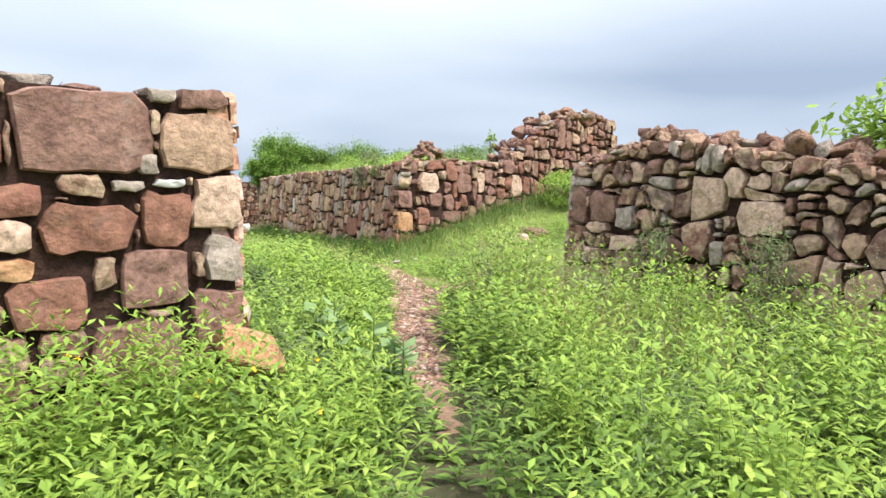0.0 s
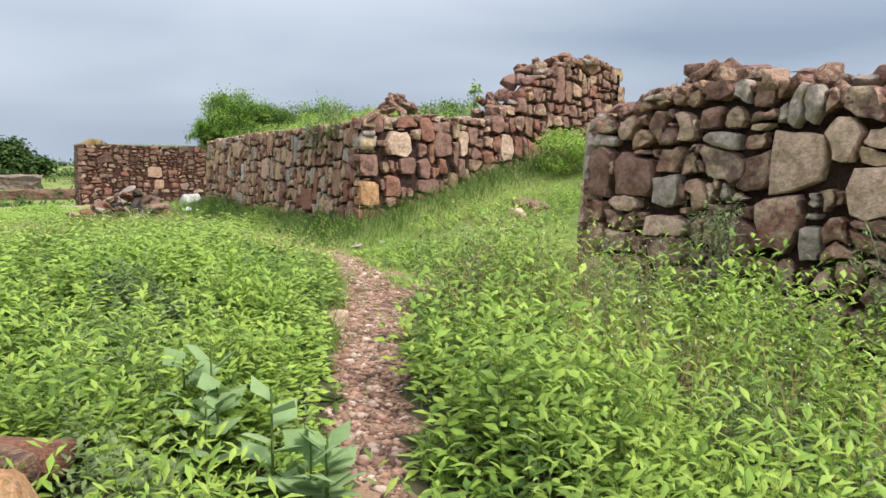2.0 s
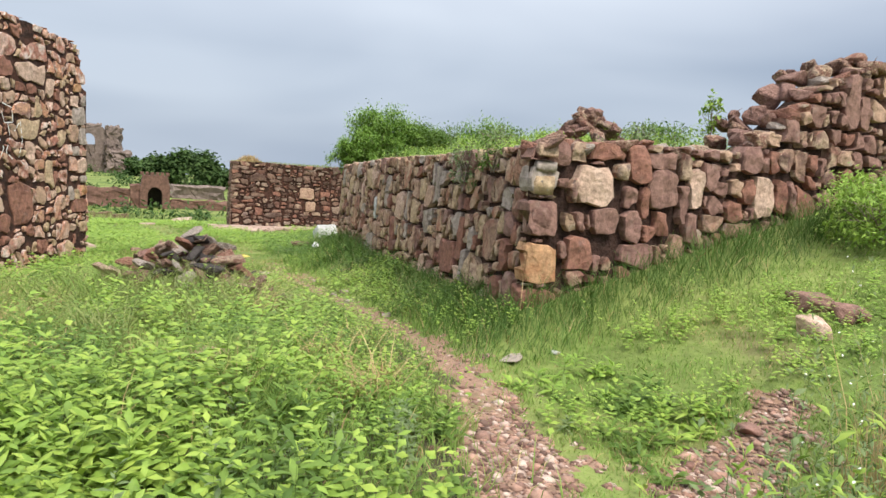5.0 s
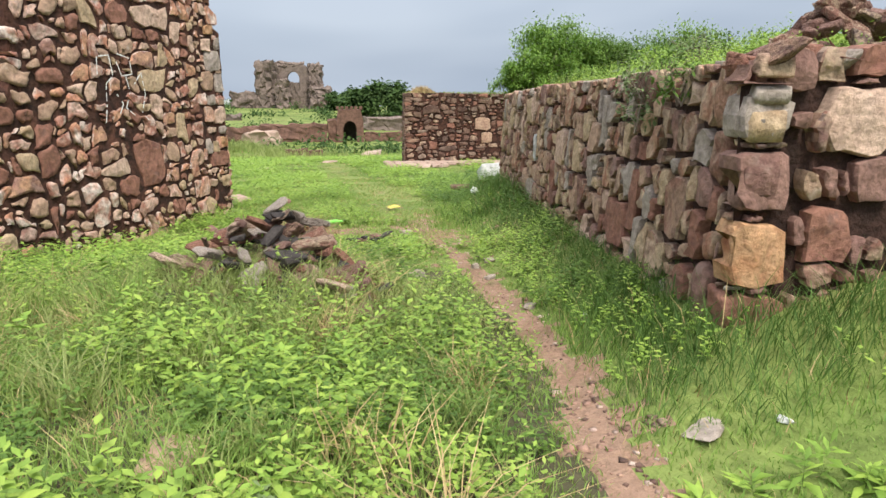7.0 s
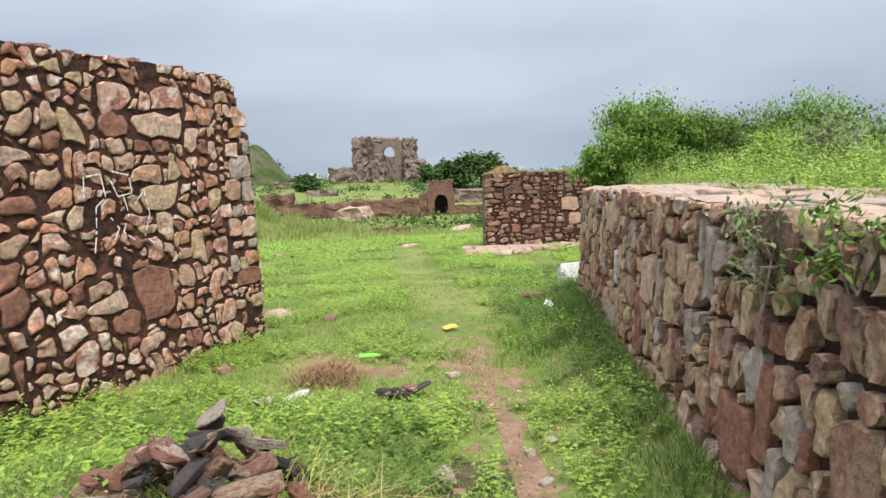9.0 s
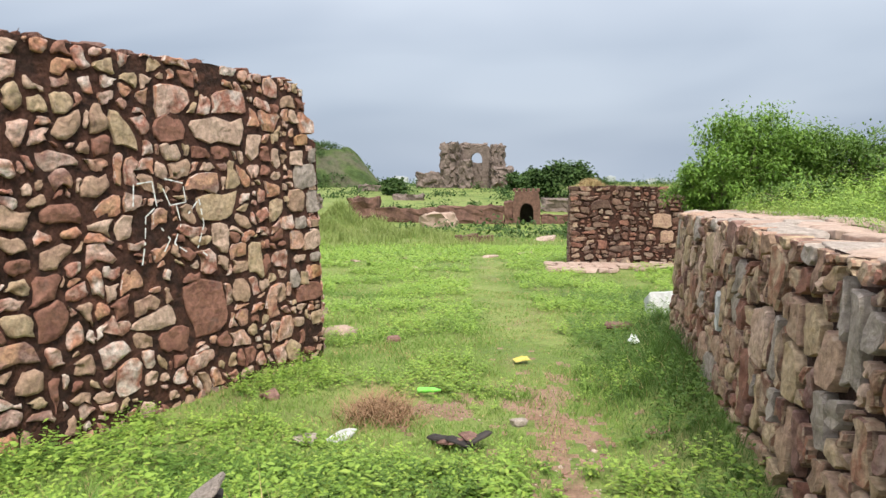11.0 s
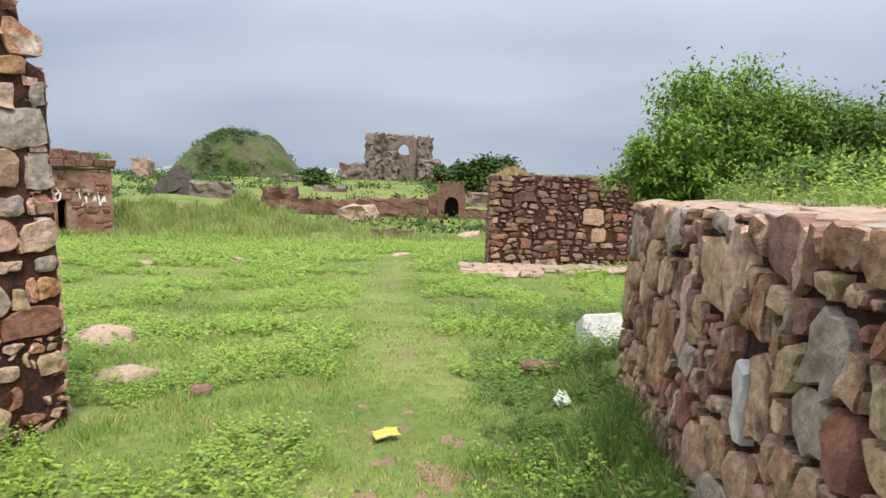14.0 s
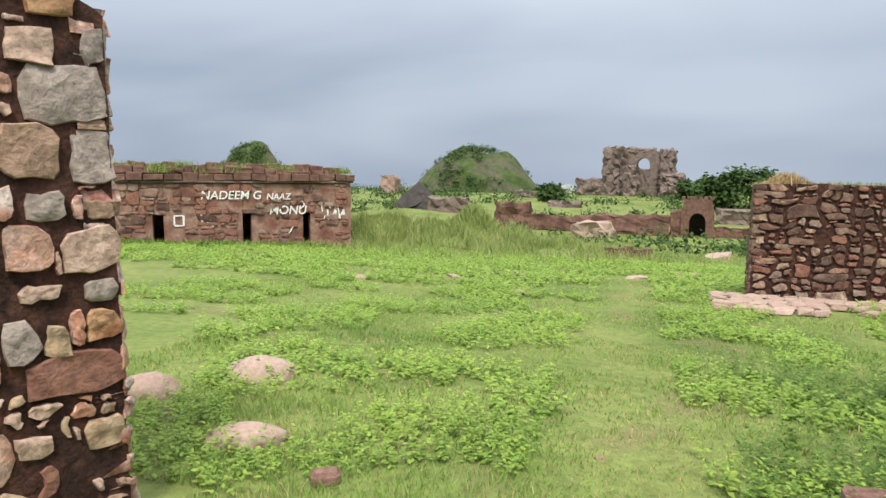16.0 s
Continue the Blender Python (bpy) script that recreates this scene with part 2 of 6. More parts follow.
PLASTIC_W = material("white_plastic", ((0.72, 0.74, 0.76), (0.8, 0.8, 0.8)), 15, 4, bump=0.5, rough=0.4, mix=0.1)
PLASTIC_G = material("green_plastic", ((0.18, 0.65, 0.08), (0.25, 0.72, 0.12)), 15, 4, bump=0.2, rough=0.35, mix=0.1)
WHITE_PAINT = material("white_paint", ((0.72, 0.71, 0.68), (0.8, 0.8, 0.78)), 30, 6, bump=0, mix=0.2)
# Near-black colour for the shadow inside the gate's arch.
BARE = material("arch_void_shadow", ((0.03, 0.025, 0.02), (0.05, 0.04, 0.03)), 10, 2, bump=0.3)
# Pale blue-grey that paints horizon haze over the far blocks.
HAZE_CITY = material("far_city_block", ((0.42, 0.45, 0.48), (0.52, 0.53, 0.55)), 0.02, 0.01, rand=0.8, bump=0, mix=0.1)


def ground_material():
    m = material("grassy_soil", ((0.09, 0.14, 0.03), (0.15, 0.20, 0.05), (0.20, 0.24, 0.07), (0.12, 0.165, 0.04)), 9, 0.35, bump=0.8, bump_size=0.04, mix=0.4, spot=((0.21, 0.155, 0.09), 1.1, 0.59, 0.55))
    return m


GROUND = ground_material()
# Darker ground: the shade beneath the weeds is put into its colour.
GROUND_SHADE = material("shaded_ground", ((0.045, 0.048, 0.022), (0.085, 0.075, 0.042), (0.06, 0.075, 0.028)), 14, 1.5, bump=0.9, bump_size=0.03, mix=0.5)
SOIL = material("red_soil", ((0.21, 0.13, 0.085), (0.32, 0.205, 0.145), (0.25, 0.15, 0.10)), 30, 2.5, bump=0.9, mix=0.35, spot=((0.12, 0.14, 0.04), 3.0, 0.62, 0.6))


# ---- mesh helpers ----
rng = np.random.default_rng(7)


def mesh_of(name, verts, faces, mats, smooth=False, index=None):
    me = bpy.data.meshes.new(name)
    me.from_pydata([tuple(v) for v in verts], [], faces)
    for k in (mats if isinstance(mats, (list, tuple)) else [mats]):
        me.materials.append(k)
    if index is not None:
        me.polygons.foreach_set("material_index", np.asarray(index, dtype=np.int32))
    if smooth:
        me.polygons.foreach_set("use_smooth", [True] * len(me.polygons))
    me.update()
    return me


def tri_mesh(name, verts, tris, mat, smooth=False):
    """A mesh from arrays, for large sheets of leaves and blades."""
    me = bpy.data.meshes.new(name)
    verts, tris = np.asarray(verts, dtype=np.float32), np.asarray(tris, dtype=np.int32)
    me.vertices.add(len(verts))
    me.vertices.foreach_set("co", verts.ravel())
    me.loops.add(tris.size)
    me.loops.foreach_set("vertex_index", tris.ravel())
    me.polygons.add(len(tris))
    me.polygons.foreach_set("loop_start", np.arange(0, tris.size, 3, dtype=np.int32))
    me.materials.append(mat)
    me.update(calc_edges=True)
    if smooth:
        me.polygons.foreach_set("use_smooth", np.ones(len(tris), dtype=bool))
    return me


def part(name, me, parent, label=""):
    ob = new(name, me)
    ob.parent = parent
    if label:
        ob["label"] = label
    return ob


def thing(name, me, label, category, group="", kind=""):
    return tagged(new(name, me), label, category, group, kind)


def step(a, b, v):
    k = np.clip((np.asarray(v, dtype=float) - a) / (b - a), 0, 1)
    return k * k * (3 - 2 * k)


# ---- the lie of the land ----
LAND_Y = [-3000, -60, -20, -6, -2, 0, 1.5, 2.5, 5, 9, 12, 16, 20, 30, 40, 50, 60, 75, 104, 135, 220, 500, 3000]
LAND_Z = [-30, -2.5, -1.0, -0.42, -0.16, 0.06, 0.09, -0.02, -0.13, -0.23, -0.34, -0.62, -0.78, -1.6, -2.5, -2.95, -3.2, -2.4, -1.2, -1.7, -6, -25, -70]


def side_c(x, y):
    """Distance outside the platform's front and long side (negative: inside)."""
    return np.maximum(-0.5 + 0.098 * (y - 2.24) - x, 2.24 - y)


def waves(x, y):
    return (np.sin(1.7 * x + 0.6 * y) * np.sin(1.1 * y - 0.5 * x + 1.3) * 0.6 + np.sin(4.1 * x + 2.2) * np.sin(3.7 * y + 0.4) * 0.3
            + np.sin(9.3 * x + 3 * y) * np.sin(8.1 * y - 2 * x) * 0.12)


def ground(x, y):
    x, y = np.asarray(x, dtype=float), np.asarray(y, dtype=float)
    z = np.interp(y, LAND_Y, LAND_Z)
    z = z + 0.26 * np.clip(x + 0.7, 0, 4) * step(-2.5, 1.2, y) * step(12, 3, y)
    z = z + 0.27 * np.clip(1 - np.clip(side_c(x, y), 0, 9) / 0.75, 0, 1) ** 1.3 * step(-0.5, 2.0, y) * step(14, 8.5, y)
    z = z + 0.2 * step(1.7, 2.6, -x) * step(-0.5, 1.6, y) * step(6.5, 4.0, y)
    z = z + 0.14 * np.exp(-((x + 2.6) ** 2 + (y - 3.75) ** 2) / 0.7)
    z = z + (1.3 + 0.35 * np.sin(1.1 * x + 1.0) + 0.2 * np.sin(2.7 * x)) * np.exp(-((x + 13.0) / 6.5) ** 4 - ((y - 39) / 4.0) ** 2)
    z = z + 1.2 * np.exp(-((x + 30) / 14) ** 2 - ((y - 62) / 14.0) ** 2)
    far = step(14, 45, np.hypot(x, y - 6))
    return z + 0.02 * waves(x, y) + far * 0.25 * waves(x * 0.11, y * 0.13)


PATH_LINE = np.array([(-6.0, -6.6), (-4.7, -4.7), (-3.57, -2.93), (-3.1, -1.95), (-2.2, -0.65), (-1.72, 0.1), (-1.34, 1.35), (-1.12, 2.5), (-1.04, 3.6), (-1.06, 4.6), (-1.1, 5.5), (-1.16, 6.6)])
PATH_HALF = np.array([0.03, 0.03, 0.06, 0.16, 0.27, 0.22, 0.14, 0.115, 0.1, 0.12, 0.08, 0.07])
BRANCH = np.array([(-2.0, -0.5), (-1.35, -0.25), (-0.85, 0.02), (-0.1, 0.36)])
TRAIL = np.array([(-1.3, 8.2), (-1.5, 11.0), (-1.75, 14.4), (-2.05, 18.0), (-2.4, 24.0)])


def near_line(x, y, line, half=None):
    """Distance to a line; with half widths, that distance over the local half width."""
    best = np.full(np.shape(x), 1e9)
    for i in range(len(line) - 1):
        a, b = line[i], line[i + 1]
        d = b - a
        k = np.clip(((x - a[0]) * d[0] + (y - a[1]) * d[1]) / (d @ d), 0, 1)
        r = np.hypot(x - a[0] - k * d[0], y - a[1] - k * d[1])
        if half is not None:
            r = r / (half[i] + k * (half[i + 1] - half[i]))
        best = np.minimum(best, r)
    return best


def bare(x, y):
    """Below 1 where the path's bare gravel shows."""
    wob = 1 + 0.36 * np.sin(7 * x + 3 * y) * np.sin(5 * y - 4 * x + 1) + 0.32 * np.sin(23 * x + 9 * y) * np.sin(19 * y - 11 * x)
    worn = 1 + 0.55 * np.sin(11 * x + 5 * y) * np.sin(7 * y - 6 * x) + 0.35 * np.sin(31 * x - 9 * y) * np.sin(27 * y + 8 * x)
    spots = np.minimum(np.hypot((x + 1.15 - 0.1 * np.sin(4 * y)) / 0.24, (y - 7.3) / 0.85), np.hypot((x + 2.0) / 0.26, (y - 7.35) / 0.2))
    return np.minimum(np.minimum(near_line(x, y, PATH_LINE, PATH_HALF), near_line(x, y, BRANCH, np.array([0.24, 0.17, 0.22, 0.12]))) * wob, spots * np.maximum(0.4, worn) * (1 + 0.5 * np.sin(17 * x + 13 * y) * np.sin(3.3 * y + 9 * x)))


def spaced(lo, hi, pitch, far_lo, far_hi, grow=1.16):
    mid = list(np.arange(lo, hi, pitch))
    out, d, v = [], pitch, mid[-1]
    while v < far_hi:
        d *= grow
        v += d
        out.append(v)
    back, d, v = [], pitch, lo
    while v > far_lo:
        d *= grow
        v -= d
        back.append(v)
    return np.array(back[::-1] + mid + out)


def build_ground():
    xs, ys = spaced(-6.5, 3.5, 0.07, -3000, 3000), spaced(-6.5, 12.5, 0.07, -3000, 3000, 1.1)
    gx, gy = np.meshgrid(xs, ys)
    gz = ground(gx, gy)
    nx, ny = len(xs), len(ys)
    idx = np.arange(nx * ny).reshape(ny, nx)
    quads = np.stack([idx[:-1, :-1], idx[:-1, 1:], idx[1:, 1:], idx[1:, :-1]], -1).reshape(-1, 4)
    cx, cy = (gx[:-1, :-1] + gx[1:, 1:]) / 2, (gy[:-1, :-1] + gy[1:, 1:]) / 2
    # Third material paints plant shade on the ground of the weedy stretch.
    me = mesh_of("ground", np.stack([gx, gy, gz], -1).reshape(-1, 3), quads.tolist(), [GROUND, SOIL, GROUND_SHADE], True, np.where((bare(cx, cy) < 1.0) & (cy > -3.3), 1, np.where((cy > -7.4 + 0.3 * waves(cy, cx)) & (cy < 4.9 + 0.5 * waves(cx, cy)) & (cx > -9.4 + 0.3 * waves(cx, cy)) & (cx < -0.4) & ((cx > -5.2 + 0.3 * waves(cx, cy)) | (cy < 1.2 + 0.3 * waves(cx, cy))) & ((cy < -0.7) | (cx < np.interp(cy, PATH_LINE[:, 1], PATH_LINE[:, 0]))), 2, 0)).ravel())
    thing("ground", me, "grassy uneven ground with a bare reddish footpath", "ground", kind="structure")


build_ground()


# ---- rubble masonry ----
class Face:
    """A wall's outline in plan, walked with the outside on the right hand; gives place and outward direction along it."""

    def __init__(self, pts, batter=0.0, closed=True):
        self.p = [np.array(q, dtype=float) for q in pts]
        if closed:
            self.p.append(self.p[0])
        self.seg = [np.linalg.norm(b - a) for a, b in zip(self.p, self.p[1:])]
        self.at = np.concatenate([[0], np.cumsum(self.seg)])
        self.batter = batter

    def place(self, u, z, out=0.0):
        i = int(np.clip(np.searchsorted(self.at, u, side="right") - 1, 0, len(self.seg) - 1))
        d = (self.p[i + 1] - self.p[i]) / self.seg[i]
        n = np.array([d[1], -d[0]])
        q = self.p[i] + d * (u - self.at[i]) + n * (out - self.batter * z)
        return q[0], q[1], z

    def normal(self, u):
        i = int(np.clip(np.searchsorted(self.at, u, side="right") - 1, 0, len(self.seg) - 1))
        d = (self.p[i + 1] - self.p[i]) / self.seg[i]
        return np.array([d[1], -d[0]])


def fillet(pts, k, r, n=5):
    """The points with corner k rounded to radius r."""
    a, b, c = (np.array(pts[(k + j) % len(pts)], dtype=float) for j in (-1, 0, 1))
    p, q = b + (a - b) / np.linalg.norm(a - b) * r, b + (c - b) / np.linalg.norm(c - b) * r
    arc = [(1 - t) ** 2 * p + 2 * t * (1 - t) * b + t * t * q for t in np.linspace(0, 1, n)]
    return list(pts[:k]) + [tuple(v) for v in arc] + list(pts[k + 1:])


def clip(poly, n, c):
    """The part of a polygon where n . p <= c."""
    out = []
    for i, a in enumerate(poly):
        b = poly[(i + 1) % len(poly)]
        da, db = n @ a - c, n @ b - c
        if da <= 0:
            out.append(a)
        if da * db < 0:
            out.append(a + (b - a) * (da / (da - db)))
    return out


def area(poly):
    q = np.array(poly)
    return 0.5 * abs(np.dot(q[:, 0], np.roll(q[:, 1], -1)) - np.dot(q[:, 1], np.roll(q[:, 0], -1)))


def rubble(u0, u1, v0, v1, sizes, stretch, seed):
    """Cells of random rubble between the limits: big stones first, small ones in the gaps."""
    r = np.random.default_rng(seed)
    seeds = []
    span = np.array([(u1 - u0), (v1 - v0) / stretch])
    for size, tries in sizes:
        for _ in range(int(tries * span[0] * span[1])):
            p = np.array([u0, v0 / stretch]) + r.random(2) * span
            rad = size * (0.8 + 0.4 * r.random())
            if all((p[0] - q[0]) ** 2 + (p[1] - q[1]) ** 2 > (0.88 * (rad + w)) ** 2 for q, w in seeds):
                seeds.append((p, rad))
    cells = []
    pts = np.array([s[0] for s in seeds])
    rad = np.array([s[1] for s in seeds])
    for i in range(len(seeds)):
        p, w = pts[i], rad[i]
        b = 2.2 * w + 0.05
        poly = [p + np.array(k) * b for k in ((-1, -1), (1, -1), (1, 1), (-1, 1))]
        poly = [np.array([np.clip(k[0], u0, u1), np.clip(k[1], v0 / stretch, v1 / stretch)]) for k in poly]
        d = np.hypot(*(pts - p).T)
        for j in np.argsort(d)[1:26]:
            n = (pts[j] - p) / d[j]
            c = (d[j] ** 2 + w * w - rad[j] ** 2) / (2 * d[j])
            poly = clip(poly, n, n @ p + c)
            if len(poly) < 3:
                break
        if len(poly) >= 3:
            cells.append([np.array([q[0], q[1] * stretch]) for q in poly])
    return cells


def blocks(u0, u1, v0, v1, w, h, wander, seed):
    """Cells of roughly squared stones of mixed sizes: a field split again and again, its lines drawn askew."""
    r = np.random.default_rng(seed)
    o = r.random(3) * 50

    def bend(u, v):
        p = Vector((u * 3.1 + o[0], v * 3.1 + o[1], o[2]))
        q = Vector((u * 9.0 + o[1], v * 9.0 + o[2], o[0]))
        return np.array([u + wander * (noise.noise(p) + 0.8 * noise.noise(q)), v + wander * (noise.noise(p + Vector((7, 3, 1))) + 0.8 * noise.noise(q + Vector((4, 9, 2))))])

    cells, todo = [], [(u0, v0, u1, v1)]
    while todo:
        a, b, c, d = todo.pop()
        tw, th = w * r.lognormal(0, 0.42), h * r.lognormal(0, 0.38)
        fw, fh = (c - a) / tw, (d - b) / th
        if max(fw, fh) < 1.45 or (max(fw, fh) < 2.0 and r.random() < 0.25):
            m = [(a, b), ((a + c) / 2, b), (c, b), (c, (b + d) / 2), (c, d), ((a + c) / 2, d), (a, d), (a, (b + d) / 2)]
            cells.append([bend(*q) for q in m])
        elif fw > fh:
            k = a + (c - a) * r.uniform(0.3, 0.7)
            todo += [(a, b, k, d), (k, b, c, d)]
        else:
            k = b + (d - b) * r.uniform(0.3, 0.7)
            todo += [(a, b, c, k), (a, k, c, d)]
    return cells


def courses(u0, u1, v0, v1, heights, widths, seed):
    """Cells of rough courses of squared stones."""
    r = np.random.default_rng(seed)
    cells, v, k = [], v0, 0
    ph = r.random(8) * 6
    wave = lambda u, row: 0.022 * math.sin(2.3 * u + ph[row % 8]) + 0.014 * math.sin(6.1 * u + 2 * ph[(row + 3) % 8])
    while v < v1:
        h = r.uniform(*heights)
        u = u0 - r.random() * 0.1
        lean = r.uniform(-0.02, 0.02)
        while u < u1:
            w = r.uniform(*widths)
            e = u + w
            lean2 = r.uniform(-0.035, 0.035)
            lo, hi = (lambda q: v + wave(q, k)), (lambda q: v + h + wave(q, k + 1))
            mid = (u + e) / 2
            if r.random() < 0.22 and h > 0.14:
                m = v + h * r.uniform(0.4, 0.6)
                cells.append([np.array(q) for q in ((u - lean, lo(u)), (mid, lo(mid) - 0.005), (e - lean2, lo(e)), (e, m), (u, m + 0.01))])
                cells.append([np.array(q) for q in ((u, m + 0.01), (e, m), (e + lean2, hi(e)), (mid, hi(mid)), (u + lean, hi(u)))])
            else:
                cells.append([np.array(q) for q in ((u - lean, lo(u)), (mid, lo(mid) + r.uniform(-0.015, 0.015)), (e - lean2, lo(e)), (e + lean2, hi(e)), (mid, hi(mid) + r.uniform(-0.015, 0.015)), (u + lean, hi(u)))])
            u, lean = e, lean2
        v += h
        k += 1
    return cells


def stone_shape(poly, face, gap, proud, r, relief=0.012):
    """One hewn stone from its outline on the wall: a rough, broken face with sides that run into the wall."""
    q = np.array(poly)
    c = q.mean(0)
    size = np.sqrt(area(q))
    if size < 0.03:
        return None
    k0 = max(0.4, 1 - gap * r.uniform(0.55, 1.6) / size)
    q = c + (q - c) * k0
    # even steps round the outline, pulled in at the corners and made ragged
    nxt = np.roll(q, -1, 0)
    run = np.linalg.norm(nxt - q, axis=1)
    at = np.concatenate([[0], np.cumsum(run)])
    n = 11 if size < 0.09 else 13
    pts = []
    for k in range(n):
        d = (k + r.uniform(-0.25, 0.25)) / n * at[-1] % at[-1]
        e = min(len(q) - 1, int(np.searchsorted(at, d, side="right") - 1))
        pts.append(q[e] + (nxt[e] - q[e]) * ((d - at[e]) / max(1e-6, run[e])))
    pts = np.array(pts)
    pts = pts + 0.1 * (np.roll(pts, 1, 0) + np.roll(pts, -1, 0) - 2 * pts)
    pts = c + (pts - c) * 1.05 + r.normal(0, 0.034 * size, (n, 2))
    o = r.random(3) * 90
    f = 2.4 / size
    tilt = r.normal(0, 0.16, 2) * min(1.0, 0.1 / size)
    amp = relief * min(1.15, size / 0.14)

    def lumps(p):
        return amp * (1.5 * noise.noise((p[0] * f + o[0], p[1] * f + o[1], o[2])) + 0.8 * noise.noise((p[0] * f * 2.6, p[1] * f * 2.6, o[0]))) + (p - c) @ tilt * 0.5

    rings = ((1.0, -0.13, 0.0), (1.0, 0.38 * proud, 0.6), (0.95, 0.86 * proud, 1.0), (0.68, proud, 1.0), (0.3, 1.03 * proud, 1.0))
    verts, faces = [], []
    for k, out, rel in rings:
        for p in c + (pts - c) * k:
            verts.append(face.place(p[0], p[1], out + rel * lumps(p)))
    verts.append(face.place(c[0], c[1], proud + lumps(c)))
    for ring in range(len(rings) - 1):
        for i in range(n):
            j = (i + 1) % n
            a, b = ring * n, (ring + 1) * n
            faces.append((a + i, a + j, b + j, b + i))
    top = (len(rings) - 1) * n
    for i in range(n):
        faces.append((top + i, top + (i + 1) % n, len(verts) - 1))
    return verts, faces


def stone_mesh(s, mat):
    """Sharp at its sides, softly shaded on its broken face."""
    me = mesh_of("stone", s[0], s[1], mat)
    n = (len(s[0]) - 1) // 5
    me.polygons.foreach_set("use_smooth", [False] * (n * 2) + [True] * (len(s[1]) - n * 2))
    for e in me.edges:
        a, b = e.vertices
        if n <= a < 2 * n and n <= b < 2 * n:
            e.use_edge_sharp = True
    return me


def core(name, face, low, top, mat, inset=0.012, pitch=0.09, lump=0.018, cap=True):
    """The wall's mortared body: its sides with a lumpy skin and a closed top."""
    counts = [max(3, int((b - a) / pitch)) for a, b in zip(face.at, face.at[1:])]
    if cap:
        counts[2] = counts[0]
    us = np.concatenate([np.linspace(a, b, k, endpoint=False) for a, b, k in zip(face.at, face.at[1:], counts)])
    tops = np.array([top(u) for u in us])
    nv = max(6, int((tops.max() - low) / pitch))
    verts, faces = [], []
    nrm = [face.normal(u - 1e-6) + face.normal(u + 1e-6) for u in us]
    for i, u in enumerate(us):
        for j in range(nv + 1):
            z = low + (tops[i] - low) * j / nv
            x, y, _ = face.place(u, z)
            w = nrm[i] / (np.linalg.norm(nrm[i]) + 1e-9)
            o = -inset + lump * (noise.noise((x * 7, y * 7, z * 7)) - 0.2)
            verts.append((x + w[0] * o, y + w[1] * o, z + (0.03 * noise.noise((x * 5, y * 5, 3)) if j == nv else 0)))
    m = len(us)
    for i in range(m):
        k = (i + 1) % m
        for j in range(nv):
            faces.append((i * (nv + 1) + j, k * (nv + 1) + j, k * (nv + 1) + j + 1, i * (nv + 1) + j + 1))
    ring = [i * (nv + 1) + nv for i in range(m)]
    if cap:
        a, b, c, d = counts
        front, back = ring[:a + 1], ring[a + b:a + b + c + 1] if a + b + c < m else ring[a + b:] + ring[:1]
        back = back[::-1]
        for i in range(a):
            faces.append((front[i], front[i + 1], back[i + 1], back[i]))
        faces.append(tuple(ring[a:a + b + 1]))
        faces.append(tuple(ring[a + b + c:] + ring[:1]))
    me = mesh_of(name, verts, faces, mat)
    bm = bmesh.new()
    bm.from_mesh(me)
    bmesh.ops.recalc_face_normals(bm, faces=bm.faces)
    bm.to_mesh(me)
    bm.free()
    return me


def rock_mesh(name, mat, size, r, n=16, square=0.75):
    """An angular broken rock: a hull of points pushed towards a box."""
    bm = bmesh.new()
    for _ in range(n):
        p = r.normal(size=3)
        p = p / np.linalg.norm(p)
        p = np.sign(p) * np.abs(p) ** (1 - square * 0.6)
        p = p / max(1.0, np.abs(p).max()) * (0.82 + 0.3 * r.random())
        bm.verts.new((p[0] * size[0] / 2, p[1] * size[1] / 2, p[2] * size[2] / 2))
    bmesh.ops.convex_hull(bm, input=bm.verts)
    junk = [v for v in bm.verts if not v.link_faces]
    bmesh.ops.delete(bm, geom=junk, context="VERTS")
    bmesh.ops.bevel(bm, geom=bm.edges[:], offset=min(size) * 0.05, segments=1, affect="EDGES")
    me = bpy.data.meshes.new(name)
    bm.to_mesh(me)
    bm.free()
    me.materials.append(mat)
    return me


def joined(name, pieces, mat, smooth=True):
    verts, faces = [], []
    for v, f in pieces:
        b = len(verts)
        verts += v
        faces += [tuple(b + i for i in q) for q in f]
    return mesh_of(name, verts, faces, mat, smooth)


def inside_box(c, box):
    return box[0] < c[0] < box[2] and box[1] < c[1] < box[3]


